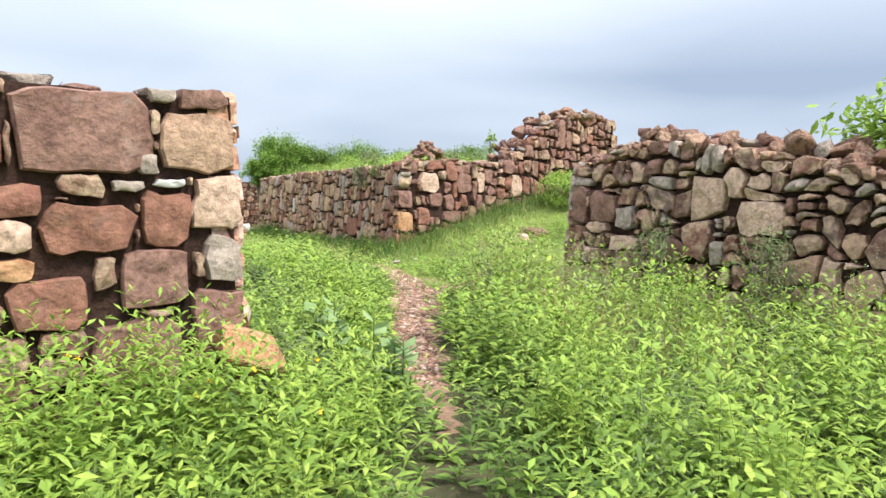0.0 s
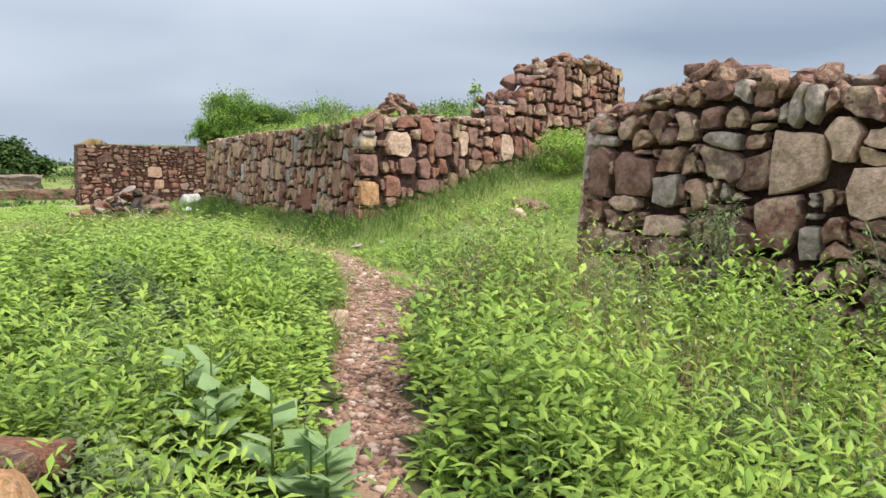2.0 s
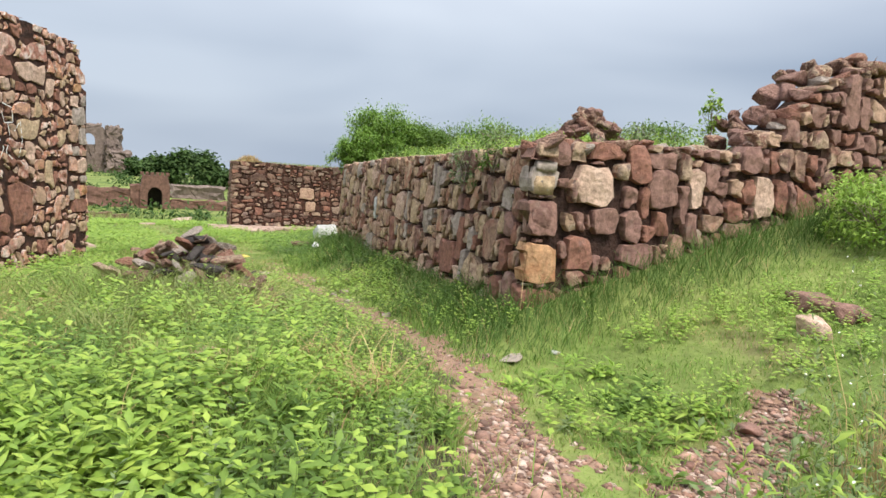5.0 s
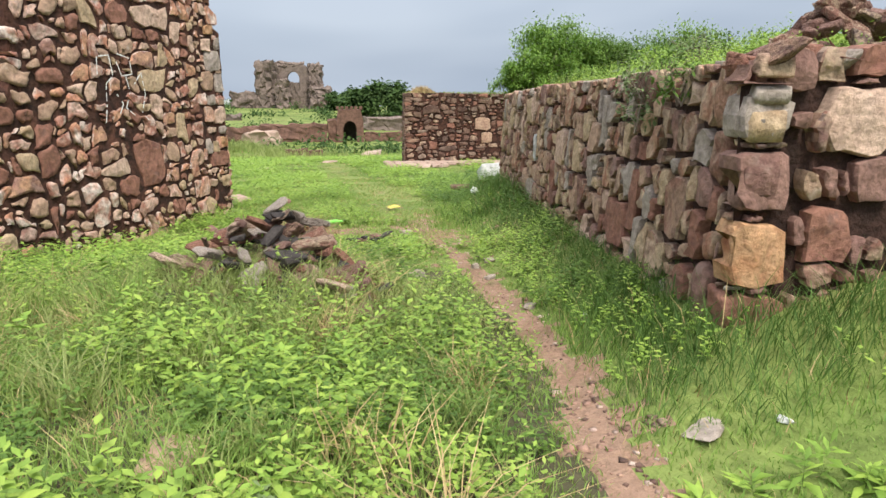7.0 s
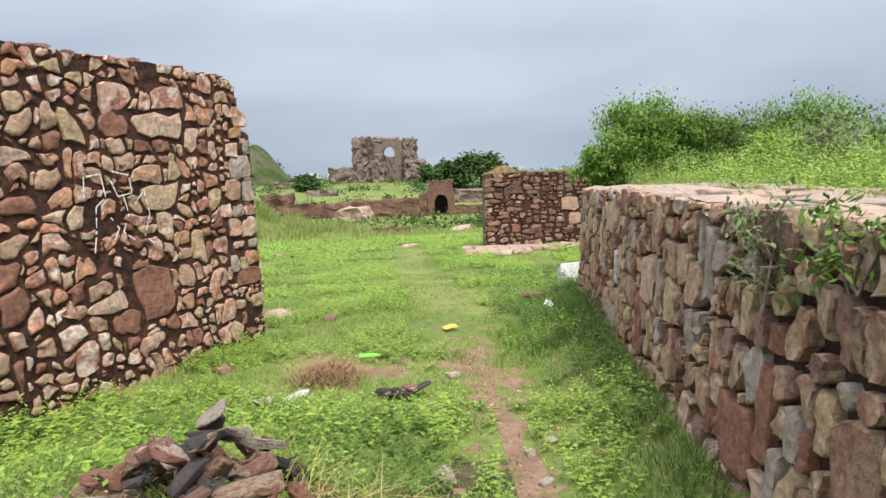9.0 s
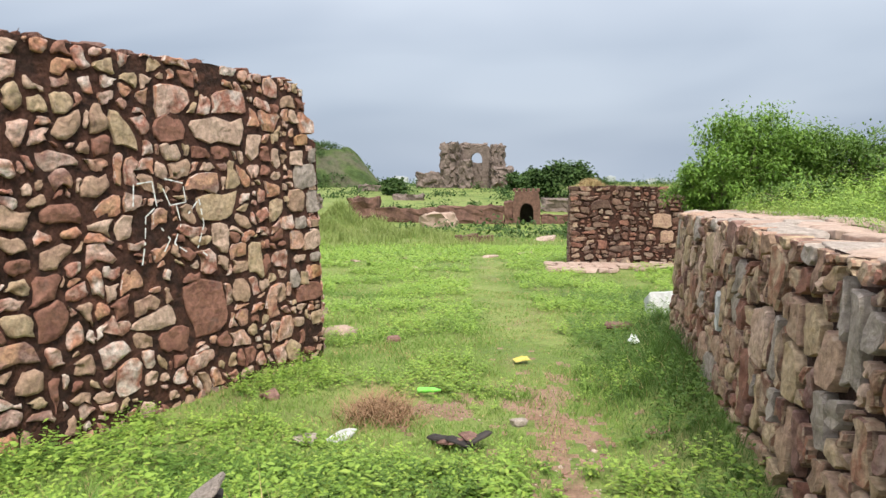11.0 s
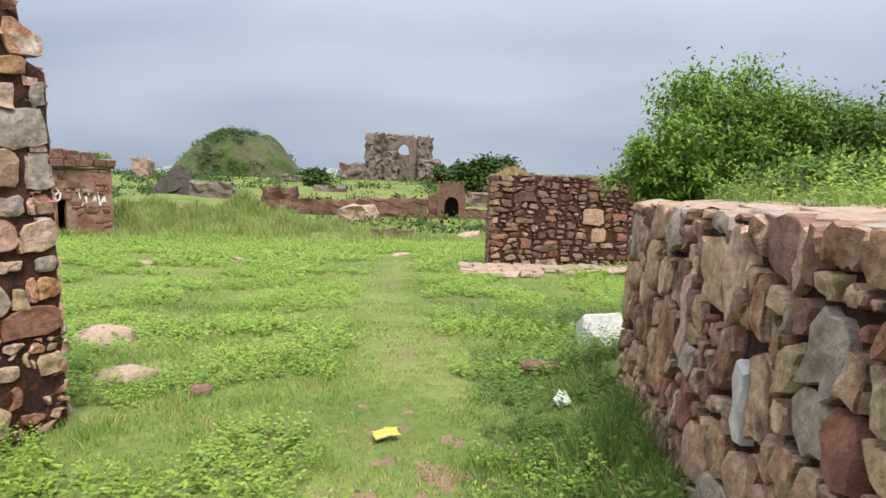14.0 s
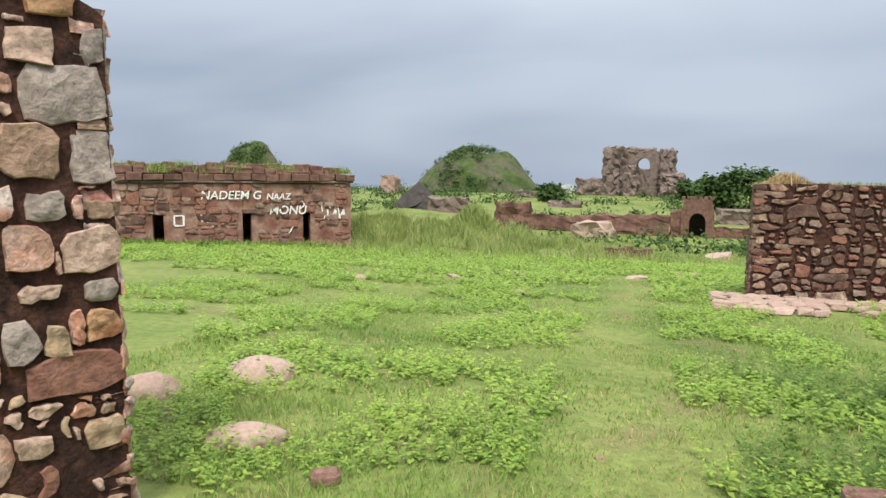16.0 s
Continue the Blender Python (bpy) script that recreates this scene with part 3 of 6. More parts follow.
def lay(parent, face, cells, low, top, mat, gap, proud, seed, special=(), limit=300, near=None, relief=0.012):
    """Sets the stones of a wall: each its own piece, the farthest joined once there are too many. special: (u0, v0, u1, v1, material)."""
    r = np.random.default_rng(seed)
    made = []
    for poly in cells:
        poly = clip(poly, np.array([0.0, 1.0]), top(np.mean(poly, 0)[0]) + 0.02)
        if len(poly) < 3:
            continue
        c = np.mean(poly, 0)
        if c[1] < low(c[0]):
            continue
        for b in special:
            if inside_box(c, b):
                # keep the part of a crossing cell that lies beside the special stone
                sides = [clip(poly, np.array(n), k) for n, k in (((1.0, 0.0), b[0]), ((-1.0, 0.0), -b[2]), ((0.0, 1.0), b[1]), ((0.0, -1.0), -b[3]))]
                sides = [q for q in sides if len(q) >= 3]
                poly = max(sides, key=area) if sides else []
                break
        if len(poly) < 3 or area(poly) < 0.0025:
            continue
        c = np.mean(poly, 0)
        if any(inside_box(c, b) for b in special):
            continue
        for b in special:
            # cut back what would run into a special stone
            w = np.array([(b[0] + b[2]) / 2, (b[1] + b[3]) / 2])
            half = np.array([(b[2] - b[0]) / 2, (b[3] - b[1]) / 2])
            k = (c - w) / half
            if np.abs(k).max() < 3:
                ax = int(np.argmax(np.abs(k)))
                n = np.zeros(2)
                n[ax] = -np.sign(k[ax])
                poly = clip(poly, n, n @ w - half[ax])
                if len(poly) < 3:
                    break
        if len(poly) < 3 or area(poly) < 0.0015:
            continue
        lim = top(c[0]) + 0.03
        poly = clip(poly, np.array([0.0, 1.0]), lim)
        if len(poly) < 3:
            continue
        s = stone_shape(poly, face, gap, proud * r.uniform(0.6, 1.35), r, relief)
        if s:
            made.append((c, s, mat[int(r.integers(len(mat)))] if isinstance(mat, tuple) else mat))
    for b in special:
        j = lambda: r.uniform(-0.012, 0.012)
        w, h = b[2] - b[0], b[3] - b[1]
        poly = [np.array(q) for q in ((b[0] + j(), b[1] + j()), (b[0] + w / 2, b[1] + j()), (b[2] + j(), b[1] + j()), (b[2] + j(), b[1] + h / 2), (b[2] + j(), b[3] + j()), (b[0] + w / 2, b[3] + j()), (b[0] + j(), b[3] + j()), (b[0] + j(), b[1] + h / 2))]
        s = stone_shape(poly, face, gap * 0.35, proud * 1.1, r, relief)
        if s:
            made.append((np.array([b[0] + w / 2, b[1] + h / 2]), s, b[4]))
    key = near or (lambda c: 0)
    made.sort(key=lambda k: key(k[0]))
    rest = {}
    for i, (c, s, k) in enumerate(made):
        if i < limit:
            part("stone", stone_mesh(s, k), parent)
        else:
            rest.setdefault(k.name, (k, []))[1].append(s)
    for k, pieces in rest.values():
        tagged(part("far_stones", joined("far_stones", pieces, k), parent), kind="stuff")
    return len(made)


ROCKS = {}


def rocks(mat, n=10, seed=3):
    if mat.name not in ROCKS:
        r = np.random.default_rng(seed)
        ROCKS[mat.name] = [rock_mesh("rock", mat, (1.0, r.uniform(0.6, 0.95), r.uniform(0.45, 0.75)), r) for _ in range(n)]
    return ROCKS[mat.name]


def put_rock(name, mat, x, y, z, size, r, parent=None, flat=1.0, tilt=18, slim=0.0):
    me = rocks(mat)[int(r.integers(10))]
    ob = new(name, me)
    ob.matrix_basis = pose(x, y, z, r.uniform(-tilt, tilt), r.uniform(-tilt, tilt), r.uniform(0, 360)) @ Matrix.Diagonal((size * (1 + slim * r.random()), size * (1 - 0.5 * slim * r.random()), size * flat * (1 - 0.6 * slim * r.random()), 1))
    ob.parent = parent
    return ob


# ---- the platform with the round corner (its front, its long side, and its back) ----
C_OUT = fillet([(4.6, 2.32), (-0.5, 2.24), (0.2, 9.38), (4.6, 9.8)][::-1], 1, 0.26, 6)
C_OUT = [tuple(q) for q in C_OUT]
FACE_C = Face(C_OUT, 0.05)
UC = FACE_C.at[7]


def top_c(u):
    if u < UC:
        return float(np.interp(u, [FACE_C.at[6], UC - 4.6, UC - 0.4, UC], [1.31, 1.41, 1.5, 1.55]))
    return float(np.interp(u - UC, [0, 0.3, 2.2, 2.7, 3.2, 4.0, 4.7, 5.1], [1.5, 1.56, 1.62, 1.95, 2.35, 2.6, 2.6, 2.5]))


def low_c(u):
    x, y, _ = FACE_C.place(u, 0)
    return float(ground(x, y)) - 0.12


plat = tagged(new("platform_wall"), "brown sandstone rubble retaining wall with dark joints and a rounded far corner", "stone wall", kind="structure")
part("mortar_core", core("mortar_core", FACE_C, -0.6, lambda u: min(top_c(u) - (0.1 if u > UC - 0.3 else 0), 1.5), MORTAR, 0.03, cap=False), plat)
FACE_CF = Face([(-0.42, 2.3), (4.56, 2.36), (4.56, 3.0), (-0.36, 2.9)], 0.05)
part("mortar_core", core("mortar_core", FACE_CF, 1.0, lambda u: top_c(UC + (u if u < 5 else 5.0 if u < 5.6 else max(0, 10.6 - u))) - 0.1, MORTAR), plat)
C_SPECIAL_FRONT = [
    (UC + 0.02, 0.22, UC + 0.27, 0.48, STONE_RED), (UC + 0.0, 0.52, UC + 0.28, 0.8, STONE_ORANGE), (UC + 0.0, 0.85, UC + 0.27, 1.12, STONE_PURPLE),
    (UC + 0.44, 1.1, UC + 0.77, 1.4, STONE_PALE), (UC + 0.02, 1.17, UC + 0.24, 1.37, STONE_GREY), (UC + 0.36, 0.62, UC + 0.6, 0.86, STONE_RED),
    (UC + 1.14, 1.1, UC + 1.44, 1.4, STONE_PURPLE), (UC + 1.56, 1.1, UC + 1.7, 1.44, STONE_PALE), (UC + 2.32, 1.05, UC + 2.56, 1.42, STONE_PALE)]
C_SPECIAL_SIDE = [
    (UC - 0.2, 0.22, UC - 0.02, 0.48, STONE_RED), (UC - 0.14, 0.52, UC - 0.02, 0.8, STONE_ORANGE), (UC - 0.16, 0.85, UC - 0.02, 1.12, STONE_PURPLE),
    (UC - 0.38, 0.2, UC - 0.24, 0.56, STONE_PURPLE), (UC - 4.67, 0.6, UC - 4.55, 0.92, WHITEWASH)]
cells_side = blocks(0.0, UC - 0.01, -0.4, 1.62, 0.14, 0.2, 0.075, 11)
MIX_SIDE = (STONE_G, STONE_G, STONE_G, STONE_C, STONE_C, STONE_TAN, STONE_OCHRE, STONE_PURPLE, STONE_GREY, STONE_PALE, STONE_RED)
MIX_FRONT = (STONE_C, STONE_C, STONE_PURPLE, STONE_PURPLE, STONE_PURPLE, STONE_RED, STONE_TAN)
lay(plat, FACE_C, [c for c in cells_side if np.mean(c, 0)[0] > FACE_C.at[1] - 0.5], low_c, top_c, MIX_SIDE, 0.036, 0.022, 21, C_SPECIAL_SIDE, 300, lambda c: abs(c[0] - (UC - 3.2)), 0.013)
lay(plat, FACE_C, blocks(UC + 0.01, FACE_C.at[8], 0.1, 2.75, 0.17, 0.23, 0.08, 12), low_c, top_c, MIX_FRONT, 0.045, 0.036, 22, C_SPECIAL_FRONT, 300, lambda c: c[0], 0.016)
rr = np.random.default_rng(5)
# worn boulders that cap the front and the corner
for k in range(46):
    u = UC - 0.5 + 5.4 * (k / 46) + rr.uniform(-0.04, 0.04)
    x, y, _ = FACE_C.place(u, 1.4, -0.07 - 0.12 * rr.random())
    put_rock("cap_stone", (STONE_C, STONE_RED, STONE_PURPLE, STONE_GREY)[int(rr.choice(4, p=(0.5, 0.2, 0.2, 0.1)))], x, y, top_c(u) - 0.06 + 0.05 * rr.random(), rr.uniform(0.22, 0.34), rr, plat, 0.8, 12)
for k in range(34):
    u = UC + rr.uniform(2.3, 4.9)
    x, y, _ = FACE_C.place(u, 1.8, -0.15 - 0.5 * rr.random())
    put_rock("cap_stone", (STONE_C, STONE_PURPLE)[int(rr.integers(2))], x, y, top_c(u) + rr.uniform(-0.03, 0.08), rr.uniform(0.16, 0.32), rr, plat, 0.95, 40)
# flat slabs along the top of the long side
u = FACE_C.at[1]
while u < UC - 0.5:
    w = rr.uniform(0.22, 0.5)
    for row, (o, dpt) in enumerate(((-0.17, 0.3), (-0.44, 0.34), (-0.72, 0.34))):
        x, y, _ = FACE_C.place(u + w / 2, 1.35, o + rr.uniform(-0.03, 0.03))
        n = FACE_C.normal(u + w / 2)
        me = rock_mesh("coping_slab", PAVE if rr.random() < 0.75 else STONE_GREY, (w * 1.0, dpt, 0.075), rr, 22, 1.0)
        ob = new("coping_slab", me)
        ob.matrix_basis = pose(x, y, top_c(u) - 0.01 + 0.012 * row, rr.uniform(-3, 3), rr.uniform(-3, 3), math.degrees(math.atan2(n[0], -n[1])) + rr.uniform(-8, 8))
        ob.parent = plat
    u += w


def platform_top():
    """Earth fill that crowns up behind the wall tops."""
    xs, ys = np.arange(-0.4, 4.6, 0.14), np.arange(2.4, 9.7, 0.14)
    gx, gy = np.meshgrid(xs, ys)
    d = -side_c(gx, gy) - 0.3
    gz = 1.29 + 0.022 * (9.3 - gy) + 0.18 * step(0, 1.6, d) + 0.5 * step(2.3, 3.6, gx - 0.35) * step(3.6, 2.6, gy) + 0.05 * waves(2 * gx, 2 * gy)
    verts, faces, ok = [], [], (d > -0.1) & (gy < 9.2 + 0.095 * gx)
    idx = -np.ones(gx.shape, dtype=int)
    for i, j in zip(*np.nonzero(ok)):
        idx[i, j] = len(verts)
        verts.append((gx[i, j], gy[i, j], gz[i, j]))
    for i in range(gx.shape[0] - 1):
        for j in range(gx.shape[1] - 1):
            q = (idx[i, j], idx[i, j + 1], idx[i + 1, j + 1], idx[i + 1, j])
            if min(q) >= 0:
                faces.append(q)
    thing("platform_earth", mesh_of("platform_earth", verts, faces, EARTH_TOP, True), "overgrown earth fill on top of the stone platform", "earth", kind="structure")


def plat_z(x, y):
    d = -side_c(x, y) - 0.3
    return 1.29 + 0.022 * (9.3 - y) + 0.18 * step(0, 1.6, d) + 0.5 * step(2.3, 3.6, x - 0.35) * step(3.6, 2.6, y) + 0.05 * waves(2 * x, 2 * y)


platform_top()

# ---- the tall near wall stub beside the start ----
FACE_A = Face([(-9.0, -2.6), (-4.72, -2.6), (-4.76, -1.9), (-9.0, -1.9)], 0.035)
top_a = lambda u: 1.58 + 0.03 * math.sin(3 * u)
low_a = lambda u: -0.35
wall_a = tagged(new("wall_stub"), "tall end of a rubble wall with large red and purple sandstone blocks", "stone wall", kind="structure")
part("mortar_core", core("mortar_core", FACE_A, -0.7, top_a, MORTAR, 0.02), wall_a)
XA = lambda *b: (b[0] + 8.96, b[1], b[2] + 8.965, b[3], b[4])
A_SPECIAL = [XA(*b) for b in (
    (-5.74, 1.17, -5.16, 1.57, STONE_PURPLE), (-5.09, 1.19, -4.72, 1.5, STONE_TAN), (-4.94, 0.9, -4.7, 1.17, STONE_PALE), (-4.88, 0.6, -4.69, 0.86, STONE_GREY),
    (-5.2, 0.82, -4.96, 1.09, STONE_RED), (-5.64, 0.79, -5.24, 1.03, STONE_RED), (-5.3, 0.5, -4.96, 0.79, STONE_PURPLE), (-5.77, 0.42, -5.44, 0.67, STONE_RED),
    (-5.21, 1.16, -5.11, 1.28, STONE_GREY), (-5.15, 1.53, -5.02, 1.6, STONE_GREY), (-5.0, 1.52, -4.76, 1.62, STONE_PURPLE), (-5.9, 0.95, -5.62, 1.1, STONE_RED),
    (-5.14, 1.105, -4.98, 1.155, WHITEWASH), (-5.34, 1.07, -5.17, 1.14, STONE_GREY), (-5.83, 0.8, -5.68, 0.94, STONE_PALE), (-6.05, 1.15, -5.78, 1.36, STONE_RED), (-5.86, 0.66, -5.66, 0.77, STONE_ORANGE),
    (-4.95, 0.28, -4.7, 0.56, STONE_PURPLE), (-5.44, 0.1, -5.02, 0.44, STONE_PURPLE))]
lay(wall_a, FACE_A, blocks(0, 4.27, -0.4, 1.7, 0.26, 0.2, 0.06, 31), low_a, top_a, STONE_C, 0.04, 0.045, 32, A_SPECIAL, 150, lambda c: abs(c[0] - 4.2))
lay(wall_a, FACE_A, blocks(4.29, 4.98, -0.4, 1.7, 0.24, 0.2, 0.05, 33), low_a, top_a, STONE_D, 0.025, 0.05, 34, (), 60)
for k in range(14):
    put_rock("cap_stone", (STONE_PURPLE, STONE_GREY)[k % 2], -4.85 - 0.3 * k + rr.uniform(-0.05, 0.05), -2.45 + rr.uniform(0, 0.35), 1.58, rr.uniform(0.16, 0.3), rr, wall_a, 0.6, 8)
for x, y, z, s, m in ((-4.8, -2.72, 0.24, 0.56, STONE_ORANGE), (-4.55, -2.2, 0.14, 0.3, STONE_C), (-4.52, -1.95, 0.05, 0.4, STONE_RED), (-4.35, -2.35, -0.08, 0.32, STONE_PURPLE)):
    tagged(put_rock("fallen_block", m, x, y, z, s, rr, None, 1.0, 30), "broken sandstone block fallen at the foot of the wall stub", "rock")

# ---- the long rubble wall with a ruined top ----
FACE_B = Face([(0.32, -0.44), (-0.36, -0.98), (-0.44, -7.0), (0.35, -7.0)], 0.04)
ub = FACE_B.at[1]


def top_b(u):
    return float(np.interp(u - ub, [-0.9, -0.25, 0.0, 0.25, 0.5, 0.8, 1.5, 2.0, 3.1, 5], [1.3, 1.34, 1.36, 1.48, 1.55, 1.66, 1.66, 1.55, 1.36, 1.3]))


low_b = lambda u: -0.1
wall_b = tagged(new("ruined_wall"), "dark purple-brown rubble wall with a crumbled stone top", "stone wall", kind="structure")
part("mortar_core", core("mortar_core", FACE_B, -0.7, top_b, MORTAR, 0.07), wall_b)
B_SPECIAL = [(ub - 0.62, 0.92, ub - 0.02, 1.36, STONE_GREY), (ub + 0.3, 0.84, ub + 0.62, 1.14, STONE_PURPLE), (ub + 0.04, 0.8, ub + 0.24, 1.2, STONE_PURPLE),
             (ub + 0.66, 0.78, ub + 0.86, 1.0, STONE_GREY), (ub + 2.0, 0.8, ub + 2.4, 1.1, STONE_PALE), (ub + 0.6, 0.56, ub + 0.95, 0.7, STONE_PALE)]
lay(wall_b, FACE_B, rubble(0.02, ub - 0.01, 0, 1.5, ((0.14, 80), (0.08, 200), (0.05, 300)), 1.0, 41), low_b, top_b, STONE_C, 0.02, 0.05, 42, B_SPECIAL[:1], 60)
MIX_B = (STONE_C, STONE_C, STONE_PURPLE, STONE_GREY, STONE_TAN, STONE_PALE)
lay(wall_b, FACE_B, blocks(ub + 0.01, ub + 6, 0, 1.9, 0.19, 0.175, 0.12, 43), low_b, top_b, MIX_B, 0.04, 0.05, 44, B_SPECIAL[1:], 280, lambda c: abs(c[0] - ub - 1), 0.02)
for k in range(85):
    u = ub + rr.uniform(0.3, 4.6)
    x, y, _ = FACE_B.place(u, 1.4, -rr.uniform(0.1, 0.5))
    put_rock("loose_cap_stone", (STONE_C, STONE_PURPLE, STONE_GREY)[int(rr.choice(3, p=(0.6, 0.3, 0.1)))], x, y, top_b(u) + rr.uniform(-0.04, 0.1), rr.uniform(0.18, 0.36), rr, wall_b, 0.8, 35)

for k in range(34):
    u = ub + 0.05 + 3.2 * k / 34 + rr.uniform(-0.04, 0.04)
    x, y, _ = FACE_B.place(u, 1.4, -rr.uniform(0.04, 0.1))
    put_rock("loose_cap_stone", (STONE_C, STONE_PURPLE, STONE_TAN)[int(rr.choice(3, p=(0.4, 0.4, 0.2)))], x, y, top_b(u) - rr.uniform(0.02, 0.09), rr.uniform(0.17, 0.27), rr, wall_b, 0.9, 30)
for k in range(46):
    u = ub + rr.uniform(0.02, 1.3)
    x, y, _ = FACE_B.place(u, 1.4, -rr.uniform(0.06, 0.6))
    put_rock("loose_cap_stone", (STONE_C, STONE_PURPLE, STONE_GREY, STONE_TAN)[int(rr.choice(4, p=(0.4, 0.4, 0.1, 0.1)))], x, y, top_b(u) + rr.uniform(-0.05, 0.05), rr.uniform(0.16, 0.3), rr, wall_b, 0.9, 40)

# ---- the tall red and tan wall ----
FACE_D = Face([(-6.53, 2.14), (-3.555, 8.972), (-4.25, 9.27), (-7.23, 2.45)], 0.015)
ud = FACE_D.at[1]


def top_d(u):
    if u > ud:
        return 2.1
    return float(np.interp(u - ud, [-9, -3.25, -3.18, -1.5, -0.3, -0.18, -0.12, 0], [1.3, 1.36, 2.72, 2.72, 2.68, 2.6, 2.14, 2.08]))


low_d = lambda u: -0.35
wall_d = tagged(new("tall_wall"), "tall rubble wall of red, tan and white stones in brown mortar", "stone wall", kind="structure")
part("mortar_core", core("mortar_core", FACE_D, -0.8, top_d, MORTAR_D, 0.0, 0.06, 0.012), wall_d)
# the large stones near the end of the wall
D_SPECIAL = [(ud + a + 0.07, b, ud + c + 0.07, d, m) for a, b, c, d, m in (
    (-0.52, 1.37, -0.29, 1.6, STONE_TAN), (-0.27, 1.35, -0.08, 1.59, STONE_GREY), (-0.45, 1.19, -0.27, 1.33, STONE_GREY), (-0.21, 1.19, -0.08, 1.29, STONE_TAN), (-0.55, 0.98, -0.35, 1.18, STONE_D),
    (-0.31, 0.96, -0.08, 1.16, STONE_PALE), (-0.49, 0.86, -0.32, 0.93, STONE_PALE), (-0.23, 0.83, -0.08, 0.93, STONE_GREY), (-0.23, 0.65, -0.08, 0.79, STONE_ORANGE), (-0.4, 0.6, -0.3, 0.75, STONE_OCHRE),
    (-0.47, 0.42, -0.08, 0.6, STONE_RED), (-0.54, 0.17, -0.38, 0.29, STONE_PALE), (-0.44, 1.61, -0.08, 1.84, STONE_GREY), (-0.19, 1.86, -0.08, 2.03, STONE_GREY), (-0.49, 1.83, -0.28, 2.0, STONE_PALE),
    (-0.41, 2.04, -0.2, 2.16, STONE_ORANGE), (-0.56, 0.6, -0.42, 0.79, STONE_GREY), (-0.26, 0.16, -0.08, 0.3, STONE_OCHRE))]
lay(wall_d, FACE_D, [c for c in blocks(ud - 5.0, ud - 0.01, -0.4, 2.8, 0.165, 0.15, 0.12, 51) if (np.mean(c, 0)[0] * 37.7 + np.mean(c, 0)[1] * 91.3) % 1 > 0.04], low_d, top_d, (STONE_D, STONE_D, STONE_D, STONE_D, STONE_D, STONE_PALE, STONE_RED, STONE_TAN, STONE_OCHRE), 0.043, 0.022, 52, D_SPECIAL, 300, lambda c: abs(c[0] - ud + 1.2))
lay(wall_d, FACE_D, blocks(ud + 0.01, FACE_D.at[2], -0.4, 2.3, 0.18, 0.15, 0.06, 53), low_d, top_d, STONE_D, 0.024, 0.035, 54, (), 60)
for k in range(32):
    u = ud - 0.3 - 2.95 * k / 32
    x, y, _ = FACE_D.place(u, 2.5, -0.08 - 0.2 * rr.random())
    put_rock("cap_stone", (STONE_RED, STONE_PURPLE)[int(rr.integers(2))], x, y, top_d(u) + 0.01, rr.uniform(0.12, 0.2), rr, wall_d, 0.7, 10)


def strokes(parent, name, lines, put, width, mat):
    """Hand-drawn paint strokes as thin ribbons: put(u, v) gives the place on the wall."""
    verts, faces = [], []
    for line in lines:
        for (a, b), (c, d) in zip(line, line[1:]):
            n = max(1, int(math.hypot(c - a, d - b) / (width * 2)))
            for k in range(n):
                if rr.random() < 0.22:
                    continue
                p = np.array([a, b]) + (np.array([c - a, d - b])) * (k / n)
                q = np.array([a, b]) + (np.array([c - a, d - b])) * ((k + 1) / n)
                s = np.array([-(q - p)[1], (q - p)[0]])
                s = s / (np.linalg.norm(s) + 1e-9) * width / 2 * rr.uniform(0.6, 1.2)
                i = len(verts)
                verts += [put(*(p - s)), put(*(q - s)), put(*(q + s)), put(*(p + s))]
                faces.append((i, i + 1, i + 2, i + 3))
    return tagged(part(name, mesh_of(name, verts, faces, mat), parent, "flaking white paint scrawl"), kind="stuff")


D_MARK = ([(-2.55, 1.36), (-2.53, 1.56), (-2.36, 1.58), (-2.33, 1.38), (-2.44, 1.3)], [(-2.44, 1.3), (-2.46, 1.1), (-2.5, 0.92)], [(-2.24, 1.6), (-2.06, 1.56), (-2.04, 1.4), (-2.2, 1.38), (-2.26, 1.52)], [(-2.14, 1.38), (-2.1, 1.22), (-2.18, 1.06), (-2.06, 0.98)],
          [(-2.02, 1.3), (-1.9, 1.42), (-1.86, 1.2), (-1.94, 1.0), (-1.84, 0.92)], [(-2.3, 1.2), (-2.22, 1.1), (-2.3, 0.98)])
strokes(wall_d, "painted_scrawl", D_MARK, lambda u, v: FACE_D.place(ud + u + 0.28, v + 0.14, 0.036), 0.013, WHITE_PAINT)

# the sides of the three walls that face away from the path
for w, f, lo, hi, st, seed in ((wall_a, FACE_A, low_a, top_a, STONE_C, 91), (wall_b, FACE_B, low_b, top_b, STONE_C, 92), (wall_d, FACE_D, low_d, top_d, STONE_D, 93)):
    lay(w, f, blocks(f.at[2] + 0.02, f.at[3] - 0.02, -0.4, 2.2, 0.24, 0.19, 0.08, seed), lo, hi, st, 0.04, 0.03, seed, (), 0)

